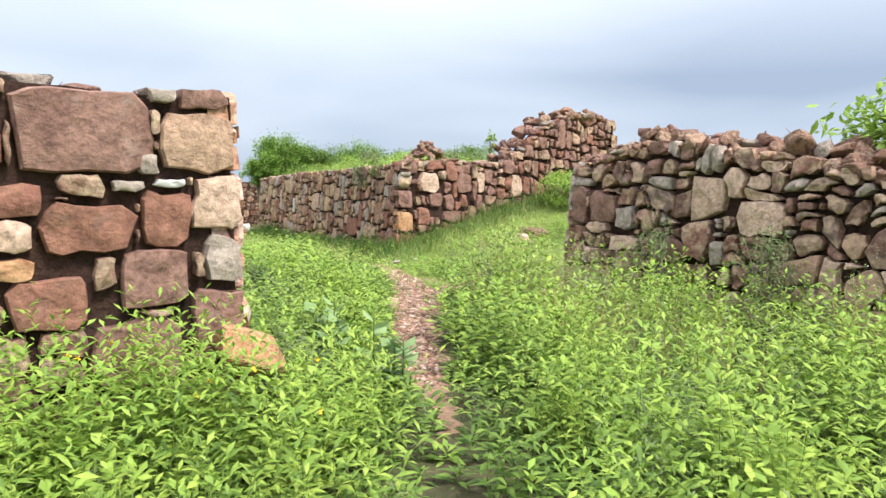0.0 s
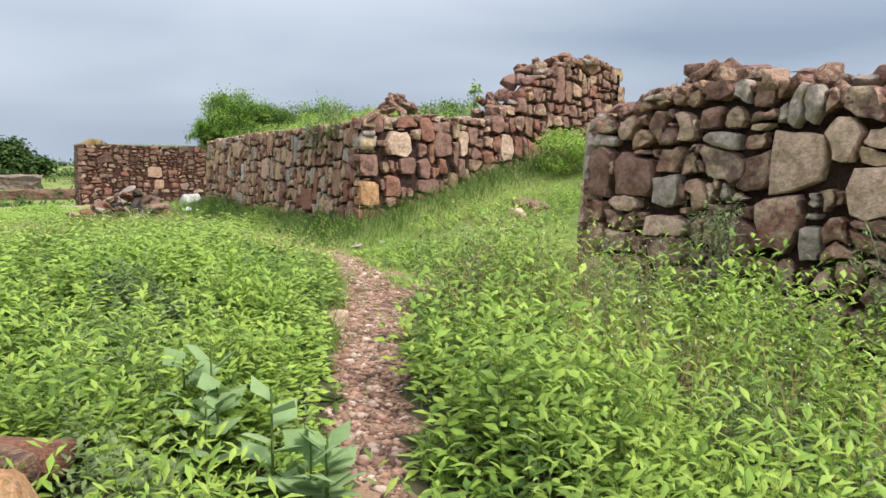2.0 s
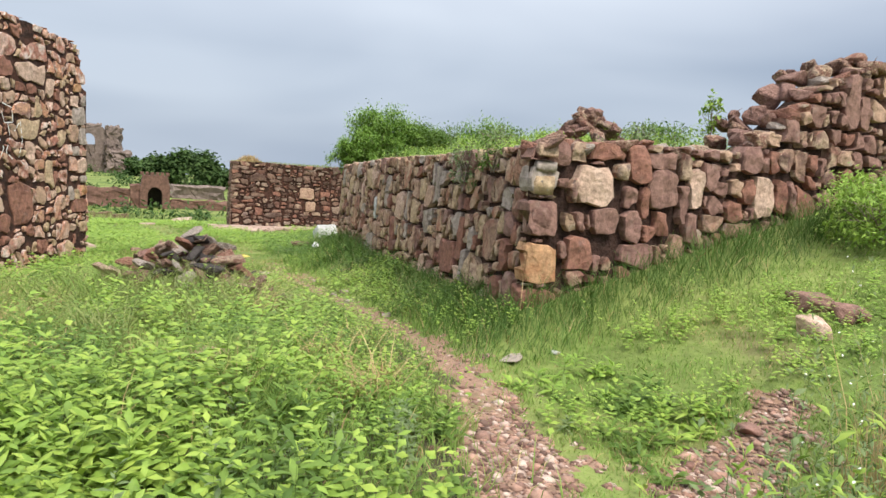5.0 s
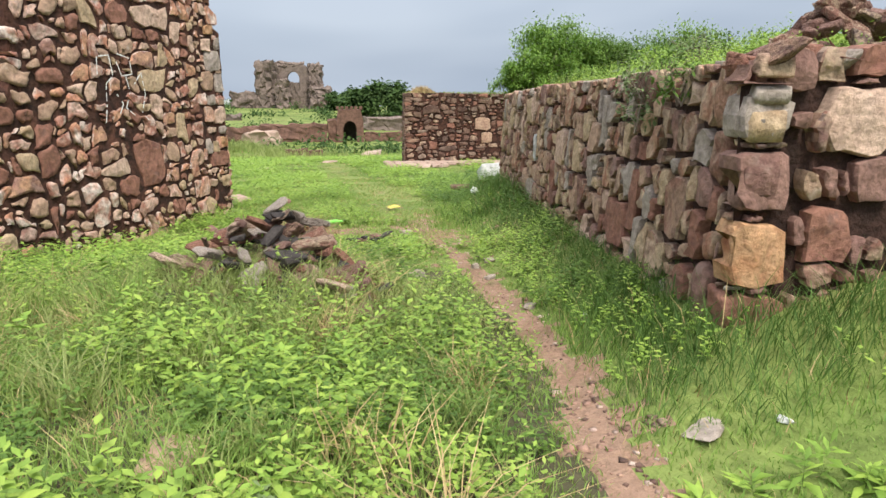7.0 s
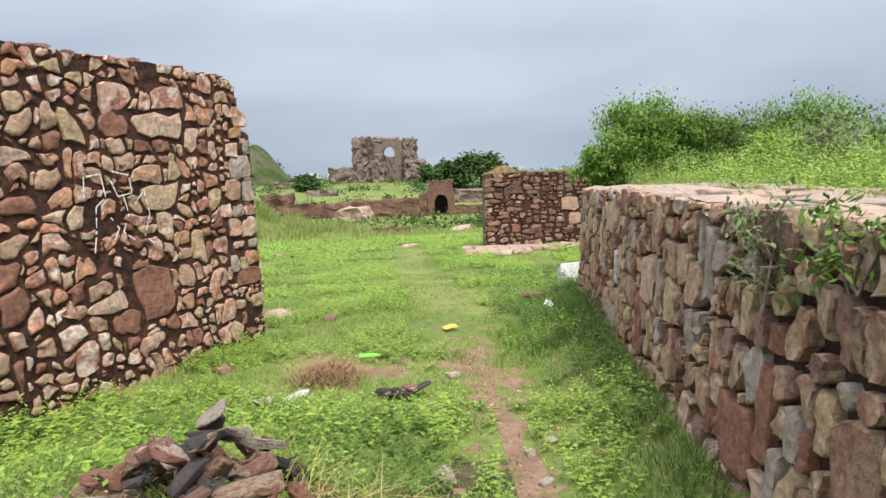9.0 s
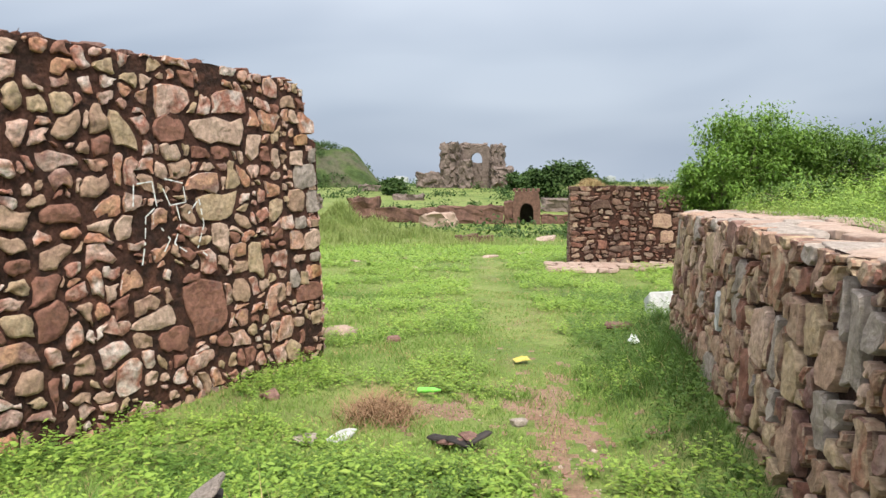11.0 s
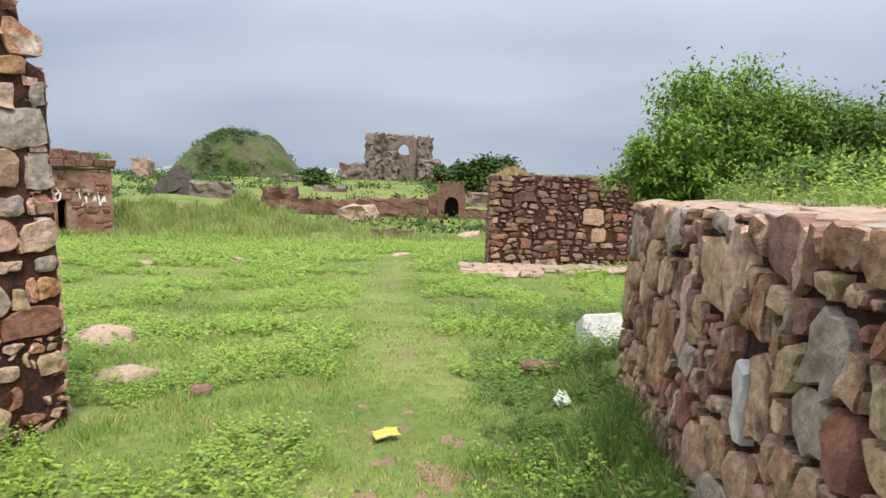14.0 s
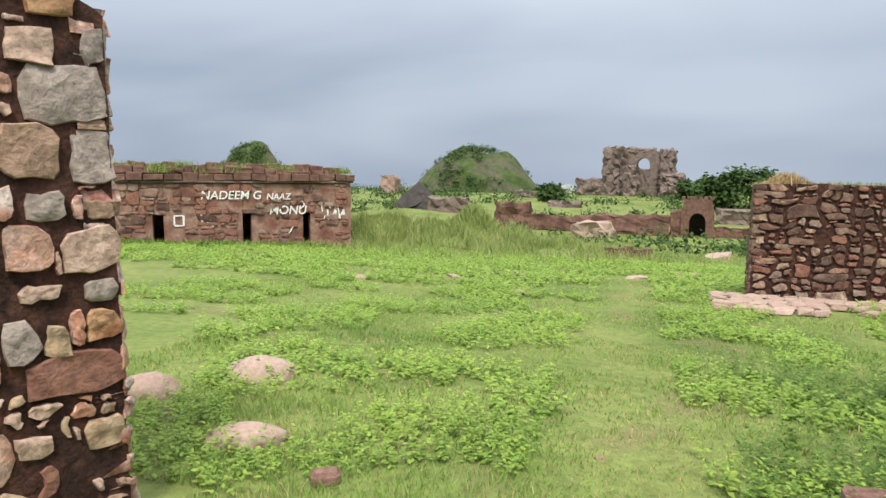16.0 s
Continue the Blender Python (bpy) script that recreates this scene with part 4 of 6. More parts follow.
# ---- the cross wall beyond, with paving at its foot ----
FACE_E = Face([(0.0, 20.0), (8.5, 20.1), (8.5, 20.75), (0.0, 20.7)], 0.02)
ue = FACE_E.at[1]
top_e = lambda u: 1.27 + 0.02 * math.sin(2 * u)
low_e = lambda u: -0.9
wall_e = tagged(new("cross_wall"), "squat dark red rubble wall with dry grass along its top", "stone wall", kind="structure")
part("mortar_core", core("mortar_core", FACE_E, -1.3, top_e, MORTAR_D, 0.012), wall_e)
lay(wall_e, FACE_E, [c for c in blocks(0.01, 8.35, -0.9, 1.3, 0.25, 0.13, 0.1, 61) if (np.mean(c, 0)[0] * 37.7 + np.mean(c, 0)[1] * 91.3) % 1 > 0.05], low_e, top_e, (STONE_E, STONE_E, STONE_E, STONE_C, STONE_RED), 0.055, 0.03, 62, ((2.1, 0.2, 2.58, 0.56, STONE_TAN), (2.3, -0.2, 2.66, 0.12, STONE_TAN)), 290, lambda c: c[0])
lay(wall_e, FACE_E, rubble(ue + 8.6 + 0.6, FACE_E.at[4], -0.9, 1.3, ((0.13, 50), (0.08, 200)), 0.7, 63), low_e, top_e, STONE_E, 0.03, 0.03, 64, (), 40)
pave = tagged(new("stone_apron"), "low apron of pinkish flat stones at the foot of the cross wall", "paving", kind="structure")
for i in range(16):
    for j in range(7):
        w, h = rr.uniform(0.24, 0.38), rr.uniform(0.2, 0.3)
        x, y = -0.55 + i * 0.29 + 0.05 * (j % 2) + rr.uniform(-0.04, 0.04), 18.15 + j * 0.26 + rr.uniform(-0.03, 0.03)
        if i > 5 and j < 1 + int(rr.integers(4)):
            continue
        ob = part("paving_stone", rock_mesh("paving_stone", PAVE, (w, h, 0.1), rr, 20, 1.0), pave)
        ob.matrix_basis = pose(x, y, float(ground(x, y)) + 0.06, rr.uniform(-4, 4), rr.uniform(-4, 4), rr.uniform(-25, 25))


# ---- far things ----
def box_mesh(name, mat, boxes, jitter=0.0, cuts=0):
    """Several boxes (x0, y0, z0, x1, y1, z1) in one rough-edged mesh."""
    bm = bmesh.new()
    for b in boxes:
        r = bmesh.ops.create_cube(bm, size=1.0)
        for v in r["verts"]:
            v.co = Vector([b[k] + (v.co[k] + 0.5) * (b[k + 3] - b[k]) for k in range(3)])
    if cuts:
        bmesh.ops.subdivide_edges(bm, edges=bm.edges[:], cuts=cuts, use_grid_fill=True)
    if jitter:
        for v in bm.verts:
            p = v.co
            q = p * 4.3
            v.co = p + jitter * (Vector((noise.noise(p * 1.3), noise.noise(p * 1.3 + Vector((9, 2, 5))), noise.noise(p * 1.3 + Vector((3, 7, 1))))) + 0.4 * Vector((noise.noise(q), noise.noise(q + Vector((9, 2, 5))), noise.noise(q + Vector((3, 7, 1))))))
    bmesh.ops.bevel(bm, geom=[e for e in bm.edges if e.calc_face_angle(0) > 0.6], offset=0.02, segments=1, affect="EDGES")
    me = bpy.data.meshes.new(name)
    bm.to_mesh(me)
    bm.free()
    me.materials.append(mat)
    return me


def long_building():
    """Low plastered range with slit doors, a stone cornice and grass on its roof."""
    b = tagged(new("low_ruined_building"), "low weathered red plaster building with slit openings and white scrawl", "building")
    b.matrix_basis = pose(-14.95, 33.5, 0, 0, 0, math.degrees(math.atan2(-0.64, -0.77)))
    base, head = -2.1, 1.0
    doors = ((1.75, 2.05), (4.2, 4.55), (7.6, 8.0), (11.2, 11.6))
    x = 0.0
    spans = []
    for d0, d1 in doors:
        spans.append((x, d0))
        x = d1
    spans.append((x, 16.0))
    for i, (a, c) in enumerate(spans):
        part("wall_panel", box_mesh("wall_panel", PLASTER, [(a, -0.45, base, c, 0, head)], 0.05, 3), b)
    for d0, d1 in doors:
        part("lintel", box_mesh("lintel", PLASTER, [(d0 - 0.002, -0.45, -0.25, d1 + 0.002, -0.01, head)], 0.02, 1), b, "cracked stone lintel")
    part("end_wall", box_mesh("end_wall", PLASTER, [(0.0, -5.0, base, 0.45, -0.46, head)], 0.05, 3), b)
    part("rear_wall", box_mesh("rear_wall", PLASTER, [(0.46, -5.0, base, 16.0, -4.6, head)], 0.05, 3), b)
    part("roof", box_mesh("roof", FAR_STONE, [(-0.1, -5.1, head + 0.01, 16.0, 0.12, head + 0.1)], 0.02, 3), b)
    x = -0.14
    while x < 15.8:
        w = rr.uniform(0.35, 0.75)
        part("cornice_stone", box_mesh("cornice_stone", FAR_RED, [(x, -0.3, head + 0.1, x + w - 0.03, 0.2 + rr.uniform(-0.08, 0.05), head + 0.34 + 0.1 * rr.random())], 0.06, 1), b)
        x += w
    x = 0.5
    while x < 15.8:
        w = rr.uniform(0.3, 0.8)
        if rr.random() < 0.95:
            part("parapet_stone", box_mesh("parapet_stone", FAR_RED, [(x, -0.5, head + 0.38, x + w - 0.03, 0.02, head + 0.5 + 0.22 * rr.random())], 0.08, 1), b)
        x += w
    # the name that is scrawled in white, and other marks that can't be read
    for text, x, z, size in (("NADEEM G", 6.2, 0.36, 0.48), ("NAAZ", 3.6, 0.34, 0.36), ("MONU", 3.5, -0.28, 0.5)):
        cu = bpy.data.curves.new("scrawl", "FONT")
        cu.body, cu.size, cu.extrude, cu.shear, cu.offset = text, size, 0.004, 0.15, 0.006
        tmp = new("scrawl_curve", cu)
        me = bpy.data.meshes.new_from_object(tmp.evaluated_get(bpy.context.evaluated_depsgraph_get()))
        bpy.data.objects.remove(tmp)
        me.materials.append(WHITE_PAINT)
        word = part("painted_name", me, b, "white hand-painted name")
        word.matrix_basis = pose(x, 0.075, z, 90, 0, 180)
    x = 1.1
    while x < 15.6:
        w = rr.uniform(0.3, 0.75)
        part("upper_stone", box_mesh("upper_stone", FAR_RED, [(x, -1.15, head + 0.1, x + w - 0.02, -0.62, head + 0.72 + 0.14 * rr.random())], 0.08, 1), b)
        x += w
    marks = [[(x0, 0.1), (x0 - 0.1, -0.5), (x0 - 0.26, -0.1), (x0 - 0.3, -0.55)] for x0 in (1.3, 0.95, 0.6)] + [[(6.2, -0.2), (6.1, -0.75)], [(5.8, -0.25), (6.1, -0.5), (5.7, -0.75)], [(2.9, -0.75), (2.7, -1.1), (2.5, -0.8)], [(7.2, -0.3), (6.85, -0.3), (6.85, -0.7), (7.2, -0.7), (7.2, -0.3)], [(2.2, 0.35), (2.0, 0.1), (2.25, -0.1)]]
    strokes(b, "painted_scrawl", marks, lambda u, v: (u, 0.055, v), 0.07, WHITE_PAINT)
    return b


low_range = long_building()
FACE_F = Face([(-14.95 - 0.77 * 15.5, 33.5 - 0.64 * 15.5), (-14.95, 33.5)], 0.0, False)
back_f = low_range.matrix_basis.inverted()


class Local:
    """The long building's front, in the building's own space."""

    def place(self, u, z, out=0.0):
        return tuple(back_f @ Vector(FACE_F.place(u, z, out + 0.03)))


cells_f = blocks(0.0, 15.4, -1.7, 1.0, 0.5, 0.24, 0.1, 71)
gaps = ((15.5 - 2.05, 15.5 - 1.75), (15.5 - 4.55, 15.5 - 4.2), (15.5 - 8.0, 15.5 - 7.6), (15.5 - 11.6, 15.5 - 11.2))
cells_f = [c for c in cells_f if not any(g0 - 0.12 < np.mean(c, 0)[0] < g1 + 0.12 and np.mean(c, 0)[1] < -0.2 for g0, g1 in gaps) and (np.mean(c, 0)[0] < 8.0 or noise.noise((np.mean(c, 0)[0] * 0.8, np.mean(c, 0)[1] * 1.5, 5)) > -0.02)]
lay(low_range, Local(), cells_f, lambda u: -1.8, lambda u: 0.98, (STONE_E, STONE_RED, PLASTER), 0.06, 0.04, 72, (), 300)


def heap(name, mat, cx, cy, rx, ry, h, label, category, seed, n=40):
    """An irregular overgrown ruin mound."""
    xs = np.linspace(-1.25, 1.25, n)
    gx, gy = np.meshgrid(xs, xs)
    r = np.hypot(gx, gy)
    prof = np.clip(1 - r ** 2.1, -0.25, 1)
    verts = []
    for a, b, p in zip(gx.ravel(), gy.ravel(), prof.ravel()):
        x, y = cx + a * rx, cy + b * ry
        k = 0.14 * noise.noise((a * 2.2 + seed, b * 2.2, 0.3)) + 0.07 * noise.noise((a * 6 + seed, b * 6, 1.3))
        verts.append((x, y, float(ground(x, y)) - 0.3 + h * max(-0.1, p + k * (0.4 + p))))
    faces = [(i * n + j, i * n + j + 1, (i + 1) * n + j + 1, (i + 1) * n + j) for i in range(n - 1) for j in range(n - 1)]
    return thing(name, mesh_of(name, verts, faces, mat, True), label, category)


MOUND = material("overgrown_rubble", ((0.04, 0.065, 0.02), (0.065, 0.095, 0.028), (0.10, 0.095, 0.06), (0.05, 0.08, 0.024)), 1.1, 0.22, bump=0.8, bump_size=0.4, mix=0.45)
heap("ruin_mound", MOUND, -35.5, 121, 11.5, 10, 8.0, "conical ruin mound overgrown with scrub", "mound", 1.0)
heap("ruin_mound", MOUND, -62.5, 94, 6.0, 6, 7.6, "small overgrown ruin mound with a stony top", "mound", 5.0)


def arched_block(name, mat, w, d, h, ow, spring, rise, taper=0.0):
    """A wall block with a pointed arched opening right through it. Local x along, y deep, z up."""
    arc = []
    for k in range(9):
        t = k / 8
        arc.append((-ow / 2 + ow / 2 * (1 - math.cos(t * math.pi / 2)) ** 1.0, spring + rise * math.sin(t * math.pi / 2)))
    arc = arc + [(-x, z) for x, z in arc[-2::-1]]
    inner = [(-ow / 2, 0)] + arc + [(ow / 2, 0)]
    outer = []
    for x, z in inner:
        if z == 0:
            outer.append((math.copysign(w / 2, x), 0))
        elif z < spring + rise * 0.5:
            outer.append((math.copysign(w / 2, x) * (1 - taper * z / h), z + (h - spring - rise) * 0.4))
        else:
            outer.append((x / (ow / 2) * w / 2 * (1 - taper), h))
    n = len(inner)
    verts, faces = [], []
    for y in (0, d):
        verts += [(x, y, z) for x, z in inner] + [(x, y, z) for x, z in outer]
    o = 2 * n
    for i in range(n - 1):
        faces += [(i, n + i, n + i + 1, i + 1), (o + i + 1, o + n + i + 1, o + n + i, o + i), (i + 1, o + i + 1, o + i, i), (n + i, o + n + i, o + n + i + 1, n + i + 1)]
    return mesh_of(name, verts, faces, mat)


def gate():
    """Small arched gatehouse in a long low wall."""
    g = tagged(new("arched_gate"), "small ruined red stone gateway with a pointed arch and merlons", "gateway")
    g.matrix_basis = pose(-0.35, 60, -3.35)
    block = part("gate_block", arched_block("gate_block", FAR_RED, 2.3, 1.6, 3.05, 1.15, 1.35, 0.75), g)
    for k in range(6):
        part("merlon", box_mesh("merlon", FAR_RED, [(-1.15 + k * 0.39, 0.05, 3.06, -0.88 + k * 0.39, 0.4, 3.32)], 0.02, 0), block)
    # Added panel: paints the opening's shadow, no wall is known there.
    part("back_wall", box_mesh("back_wall", BARE, [(-0.9, 1.9, 0, 0.9, 2.1, 2.6)], 0.05, 1), g, "dark panel added behind the arch for its shadow")
    part("side_wing", box_mesh("side_wing", FAR_RED, [(-1.9, 0.2, 0, -1.16, 1.4, 2.2)], 0.15, 3), g)


gate()
for x0, x1, z1, y0, lab in ((-8.0, -2.3, -1.55, 60.2, "long low red stone wall in the hollow"), (-13.5, -8.05, -1.75, 61.0, "long low red stone wall in the hollow"), (0.9, 7.5, -2.3, 60.3, "long low red stone wall in the hollow"), (-16.5, -13.55, -0.9, 63, "broken stretch of red wall")):
    thing("low_wall", box_mesh("low_wall", FAR_RED, [(x0, y0, -4.2, x1, y0 + 0.7, z1)], 0.28, 9), lab, "wall")


def tower():
    """Ruined bastion with a hole through it."""
    g = tagged(new("ruined_tower"), "tall ruined stone bastion with an arched hole through it", "ruin")
    g.matrix_basis = pose(-6.9, 104, -1.6)
    part("pierced_wall", arched_block("pierced_wall", FAR_STONE, 4.4, 2.6, 6.4, 1.7, 4.5, 1.0), g)
    part("sill_wall", box_mesh("sill_wall", FAR_STONE, [(-0.84, 0.1, 0, 0.84, 2.4, 3.9)], 0.3, 3), g)
    part("main_mass", box_mesh("main_mass", FAR_STONE, [(-5.2, -0.8, -0.5, -2.1, 3.5, 6.7)], 0.6, 13), g)
    part("side_mass", box_mesh("side_mass", FAR_STONE, [(2.1, -0.5, -0.5, 4.0, 3.0, 6.4)], 0.6, 13), g)
    part("top_course", box_mesh("top_course", FAR_STONE, [(-4.4, 0.05, 6.2, 1.4, 2.8, 6.75)], 0.5, 11), g)
    part("buttress", box_mesh("buttress", FAR_STONE, [(-2.3, -2.4, 0, -0.7, 0.1, 4.2)], 0.5, 10), g)
    part("buttress", box_mesh("buttress", FAR_STONE, [(2.2, -1.8, 0, 5.2, 2.0, 3.2)], 0.6, 10), g)
    part("outer_wall", box_mesh("outer_wall", FAR_STONE, [(-8.8, -0.5, -0.5, -4.9, 2.0, 2.5)], 0.5, 10), g)


tower()
for x, y, w, h, d, rz, m in ((-26.2, 70, 5.0, 2.4, 4, 12, DARK_SLATE), (-22.6, 69, 3.6, 1.3, 2, 5, FAR_STONE), (-17, 72, 2.6, 0.8, 1.5, -8, FAR_RED), (-7.5, 57.6, 2.8, 1.1, 1.2, 6, PAVE), (-14, 84, 3.4, 0.6, 1.4, 10, FAR_STONE), (-21, 98, 4, 0.7, 2, 0, FAR_STONE), (4, 71, 5, 1.2, 2, 4, FAR_STONE), (-42.5, 100, 2.4, 2.6, 2, 0, PAVE)):
    me = box_mesh("ruin", m, [(-w / 2, -d / 2, -1.2, w / 2, d / 2, h)], 0.5, 5)
    if m is DARK_SLATE:
        for v in me.vertices:
            v.co.x *= 1 - 0.92 * max(0, v.co.z) / h
            v.co.y *= 1 - 0.92 * max(0, v.co.z) / h
    ob = thing("ruin_fragment", me, "broken stump of an old stone building" if m is not DARK_SLATE else "collapsed dark pyramidal roof of a ruin", "ruin")
    ob.matrix_basis = pose(x, y, float(ground(x, y)), 0, 0, rz)


# ---- growing things ----
def leaves(p, d, length, width, r, droop=0.25, fold=0.25):
    """Folded, drooping leaves: bases p, directions d (N x 3), lengths and widths (N). Five points and four triangles each."""
    n = len(p)
    d = d / np.linalg.norm(d, axis=1, keepdims=True)
    side = np.stack([-d[:, 1], d[:, 0], np.zeros(n)], 1)
    side = side / (np.linalg.norm(side, axis=1, keepdims=True) + 1e-6) + r.normal(0, 0.25, (n, 3))
    side = side - d * np.sum(side * d, 1, keepdims=True)
    side /= np.linalg.norm(side, axis=1, keepdims=True) + 1e-6
    up = np.cross(side, d)
    L, W = length[:, None], width[:, None]
    mid = p + d * L * 0.45
    tip = p + d * L - np.array([0, 0, 1.0]) * L * droop
    a, b = mid + side * W / 2 + up * W * fold, mid - side * W / 2 + up * W * fold
    v = np.stack([p, a, mid, b, tip], 1).reshape(-1, 3)
    t = (np.arange(n) * 5)[:, None, None] + np.array([[0, 1, 2], [0, 2, 3], [2, 1, 4], [3, 2, 4]])[None]
    return v, t.reshape(-1, 3)


def blades(p, h, w, r, lean=0.5):
    """Bent grass blades: bases p (N x 3), heights and widths (N). Five points and three triangles each."""
    n = len(p)
    az, tw = r.uniform(0, 6.283, n), r.uniform(0, 6.283, n)
    out = np.stack([np.cos(az), np.sin(az), np.zeros(n)], 1) * (h * lean * r.uniform(0.3, 1.3, n))[:, None]
    s = np.stack([np.cos(tw), np.sin(tw), np.zeros(n)], 1) * (w / 2)[:, None]
    up = np.zeros((n, 3))
    up[:, 2] = h
    m = p + up * 0.55 + out * 0.35
    v = np.stack([p - s, p + s, m - s * 0.8, m + s * 0.8, p + up * r.uniform(0.8, 1.0, n)[:, None] + out], 1).reshape(-1, 3)
    t = (np.arange(n) * 5)[:, None, None] + np.array([[0, 1, 3], [0, 3, 2], [2, 3, 4]])[None]
    return v, t.reshape(-1, 3)


def gather(sets):
    vs, ts, b = [], [], 0
    for v, t in sets:
        vs.append(v)
        ts.append(t + b)
        b += len(v)
    return np.concatenate(vs), np.concatenate(ts)


def on_ground(xy, lift=0.0):
    return np.stack([xy[:, 0], xy[:, 1], ground(xy[:, 0], xy[:, 1]) + lift], 1)


def scatter(x0, x1, y0, y1, per_m2, r):
    n = int((x1 - x0) * (y1 - y0) * per_m2)
    return np.stack([r.uniform(x0, x1, n), r.uniform(y0, y1, n)], 1)


def free(xy, margin=0.0):
    """True where no wall stands."""
    x, y = xy[:, 0], xy[:, 1]
    ok = side_c(x, y) > 0.02 + margin
    ok |= (y > 9.9 + margin)
    ok &= ~((x < -4.62) & (y > -2.66 - margin) & (y < -1.85))
    ok &= ~((x > -0.5 - margin) & (y < -0.5) & (y > -7.1))
    ok &= ~((x > -0.02 - margin) & (y > 19.98 - margin) & (y < 20.75))
    ok &= ~((x > -0.7) & (x < 1.3) & (y > 18.05 - margin) & (y < 20.0))
    ok &= np.hypot((x + 2.6) / 0.8, (y - 3.65) / 0.55) > 1
    # behind the tall wall's face
    k = (x + 3.6) * 0.916 - (y - 9.0) * 0.40
    ok &= ~((k < 0.03 + margin) & (k > -0.7) & (y < 9.35) & (y > 1.8))
    return ok


def clumpy(xy, f, seed):
    return np.array([noise.noise((a * f + seed, b * f, seed)) for a, b in xy])


def stems(xy, h, base, per, length, ratio, r, lift=(0.05, 0.75), lean=0.12, low=0.12, droop=0.3):
    """Leafy upright stems. Returns leaf and stem geometry."""
    n = len(xy)
    k = np.linspace(low, 1.0, per)[None, :] + r.uniform(-0.04, 0.04, (n, per))
    off = r.normal(0, lean, (n, 2))
    px = xy[:, 0, None] + off[:, 0, None] * k * h[:, None]
    py = xy[:, 1, None] + off[:, 1, None] * k * h[:, None]
    pz = base[:, None] + h[:, None] * k
    az = np.arange(per)[None, :] * 2.4 + r.uniform(0, 6.28, (n, 1)) + r.normal(0, 0.3, (n, per))
    el = lift[0] + (lift[1] - lift[0]) * k + r.normal(0, 0.15, (n, per))
    d = np.stack([np.cos(az) * np.cos(el), np.sin(az) * np.cos(el), np.sin(el)], -1).reshape(-1, 3)
    ln = (length * r.uniform(0.65, 1.25, (n, per)) * (1.1 - 0.45 * k)).ravel()
    lv = leaves(np.stack([px, py, pz], -1).reshape(-1, 3), d, ln, ln * ratio * r.uniform(0.8, 1.2, n * per), r, droop)
    p0 = np.stack([xy[:, 0], xy[:, 1], base], 1)
    p1 = np.stack([px[:, -1], py[:, -1], pz[:, -1]], 1)
    s = np.zeros((n, 3))
    tw = r.uniform(0, 6.28, n)
    s[:, 0], s[:, 1] = np.cos(tw) * 0.003, np.sin(tw) * 0.003
    sv = np.stack([p0 - s, p0 + s, p1], 1).reshape(-1, 3)
    st = np.arange(n * 3).reshape(-1, 3)
    return lv, (sv, st)


def stuff(name, sets, mat, label, category):
    v, t = gather(sets)
    return thing(name, tri_mesh(name, v, t, mat), label, category, kind="stuff")


r1 = np.random.default_rng(101)
# tall weeds that flank the first stretch of the path
xy = scatter(-9.5, -0.4, -7.5, 1.4, 92, r1)
b = bare(xy[:, 0], xy[:, 1])
tall = step(1.6, -0.6, xy[:, 1]) * step(1.15, 2.6, b)
right = (xy[:, 0] - np.interp(xy[:, 1], PATH_LINE[:, 1], PATH_LINE[:, 0])) > 0
tall = np.where(right, tall * step(0.9, -0.6, xy[:, 1]), tall)
keep = free(xy) & ((b > 1.15) | ((xy[:, 1] < -3.5) & (b > 0.35))) & (r1.random(len(xy)) < 0.4 + 0.6 * tall)
xy, tall, right = xy[keep], tall[keep], right[keep]
cl = clumpy(xy, 0.9, 3.0)
cl2 = clumpy(xy, 1.3, 8.0)
h = (0.14 + 0.34 * tall * (0.75 + 0.8 * np.clip(cl + 0.25, 0, 1))) * r1.uniform(0.5, 1.0, len(xy)) * np.where(r1.random(len(xy)) < 0.12, 1.55, 1.12)
gz = ground(xy[:, 0], xy[:, 1])
h = h * np.clip(1.0 + 0.95 * clumpy(xy, 2.6, 17.0) + 0.3 * clumpy(xy, 6.0, 27.0), 0.45, 1.6)
h = h * 0.66
h = np.where((near_line(xy[:, 0], xy[:, 1], PATH_LINE) < 0.45) & (xy[:, 1] > -3.3) & (xy[:, 1] < -2.3), np.minimum(h, 0.2), h)
kind = np.where(cl2 > 0.16, 1, np.where(cl2 < -0.2, 2, 0))
kind = np.where(r1.random(len(xy)) < 0.22, r1.integers(0, 3, len(xy)), kind)
stem_sets = []
# The first set carries painted shade, so dark pockets show between the bushes.
for k, (mat, per, ln, ratio, lab) in enumerate(((LEAF_SHADE, 15, 0.14, 0.24, "dense knee-high green weeds with narrow leaves"), (LEAF_Y, 15, 0.13, 0.26, "bright yellow-green leafy weeds"), (LEAF_G, 24, 0.07, 0.3, "grey-green feathery weeds"))):
    m = kind == k
    lv, sv = stems(xy[m], h[m], gz[m] - 0.02, per, ln, ratio, r1)
    stuff("weeds", [lv], mat, lab, "weeds")
    stem_sets.append(sv)
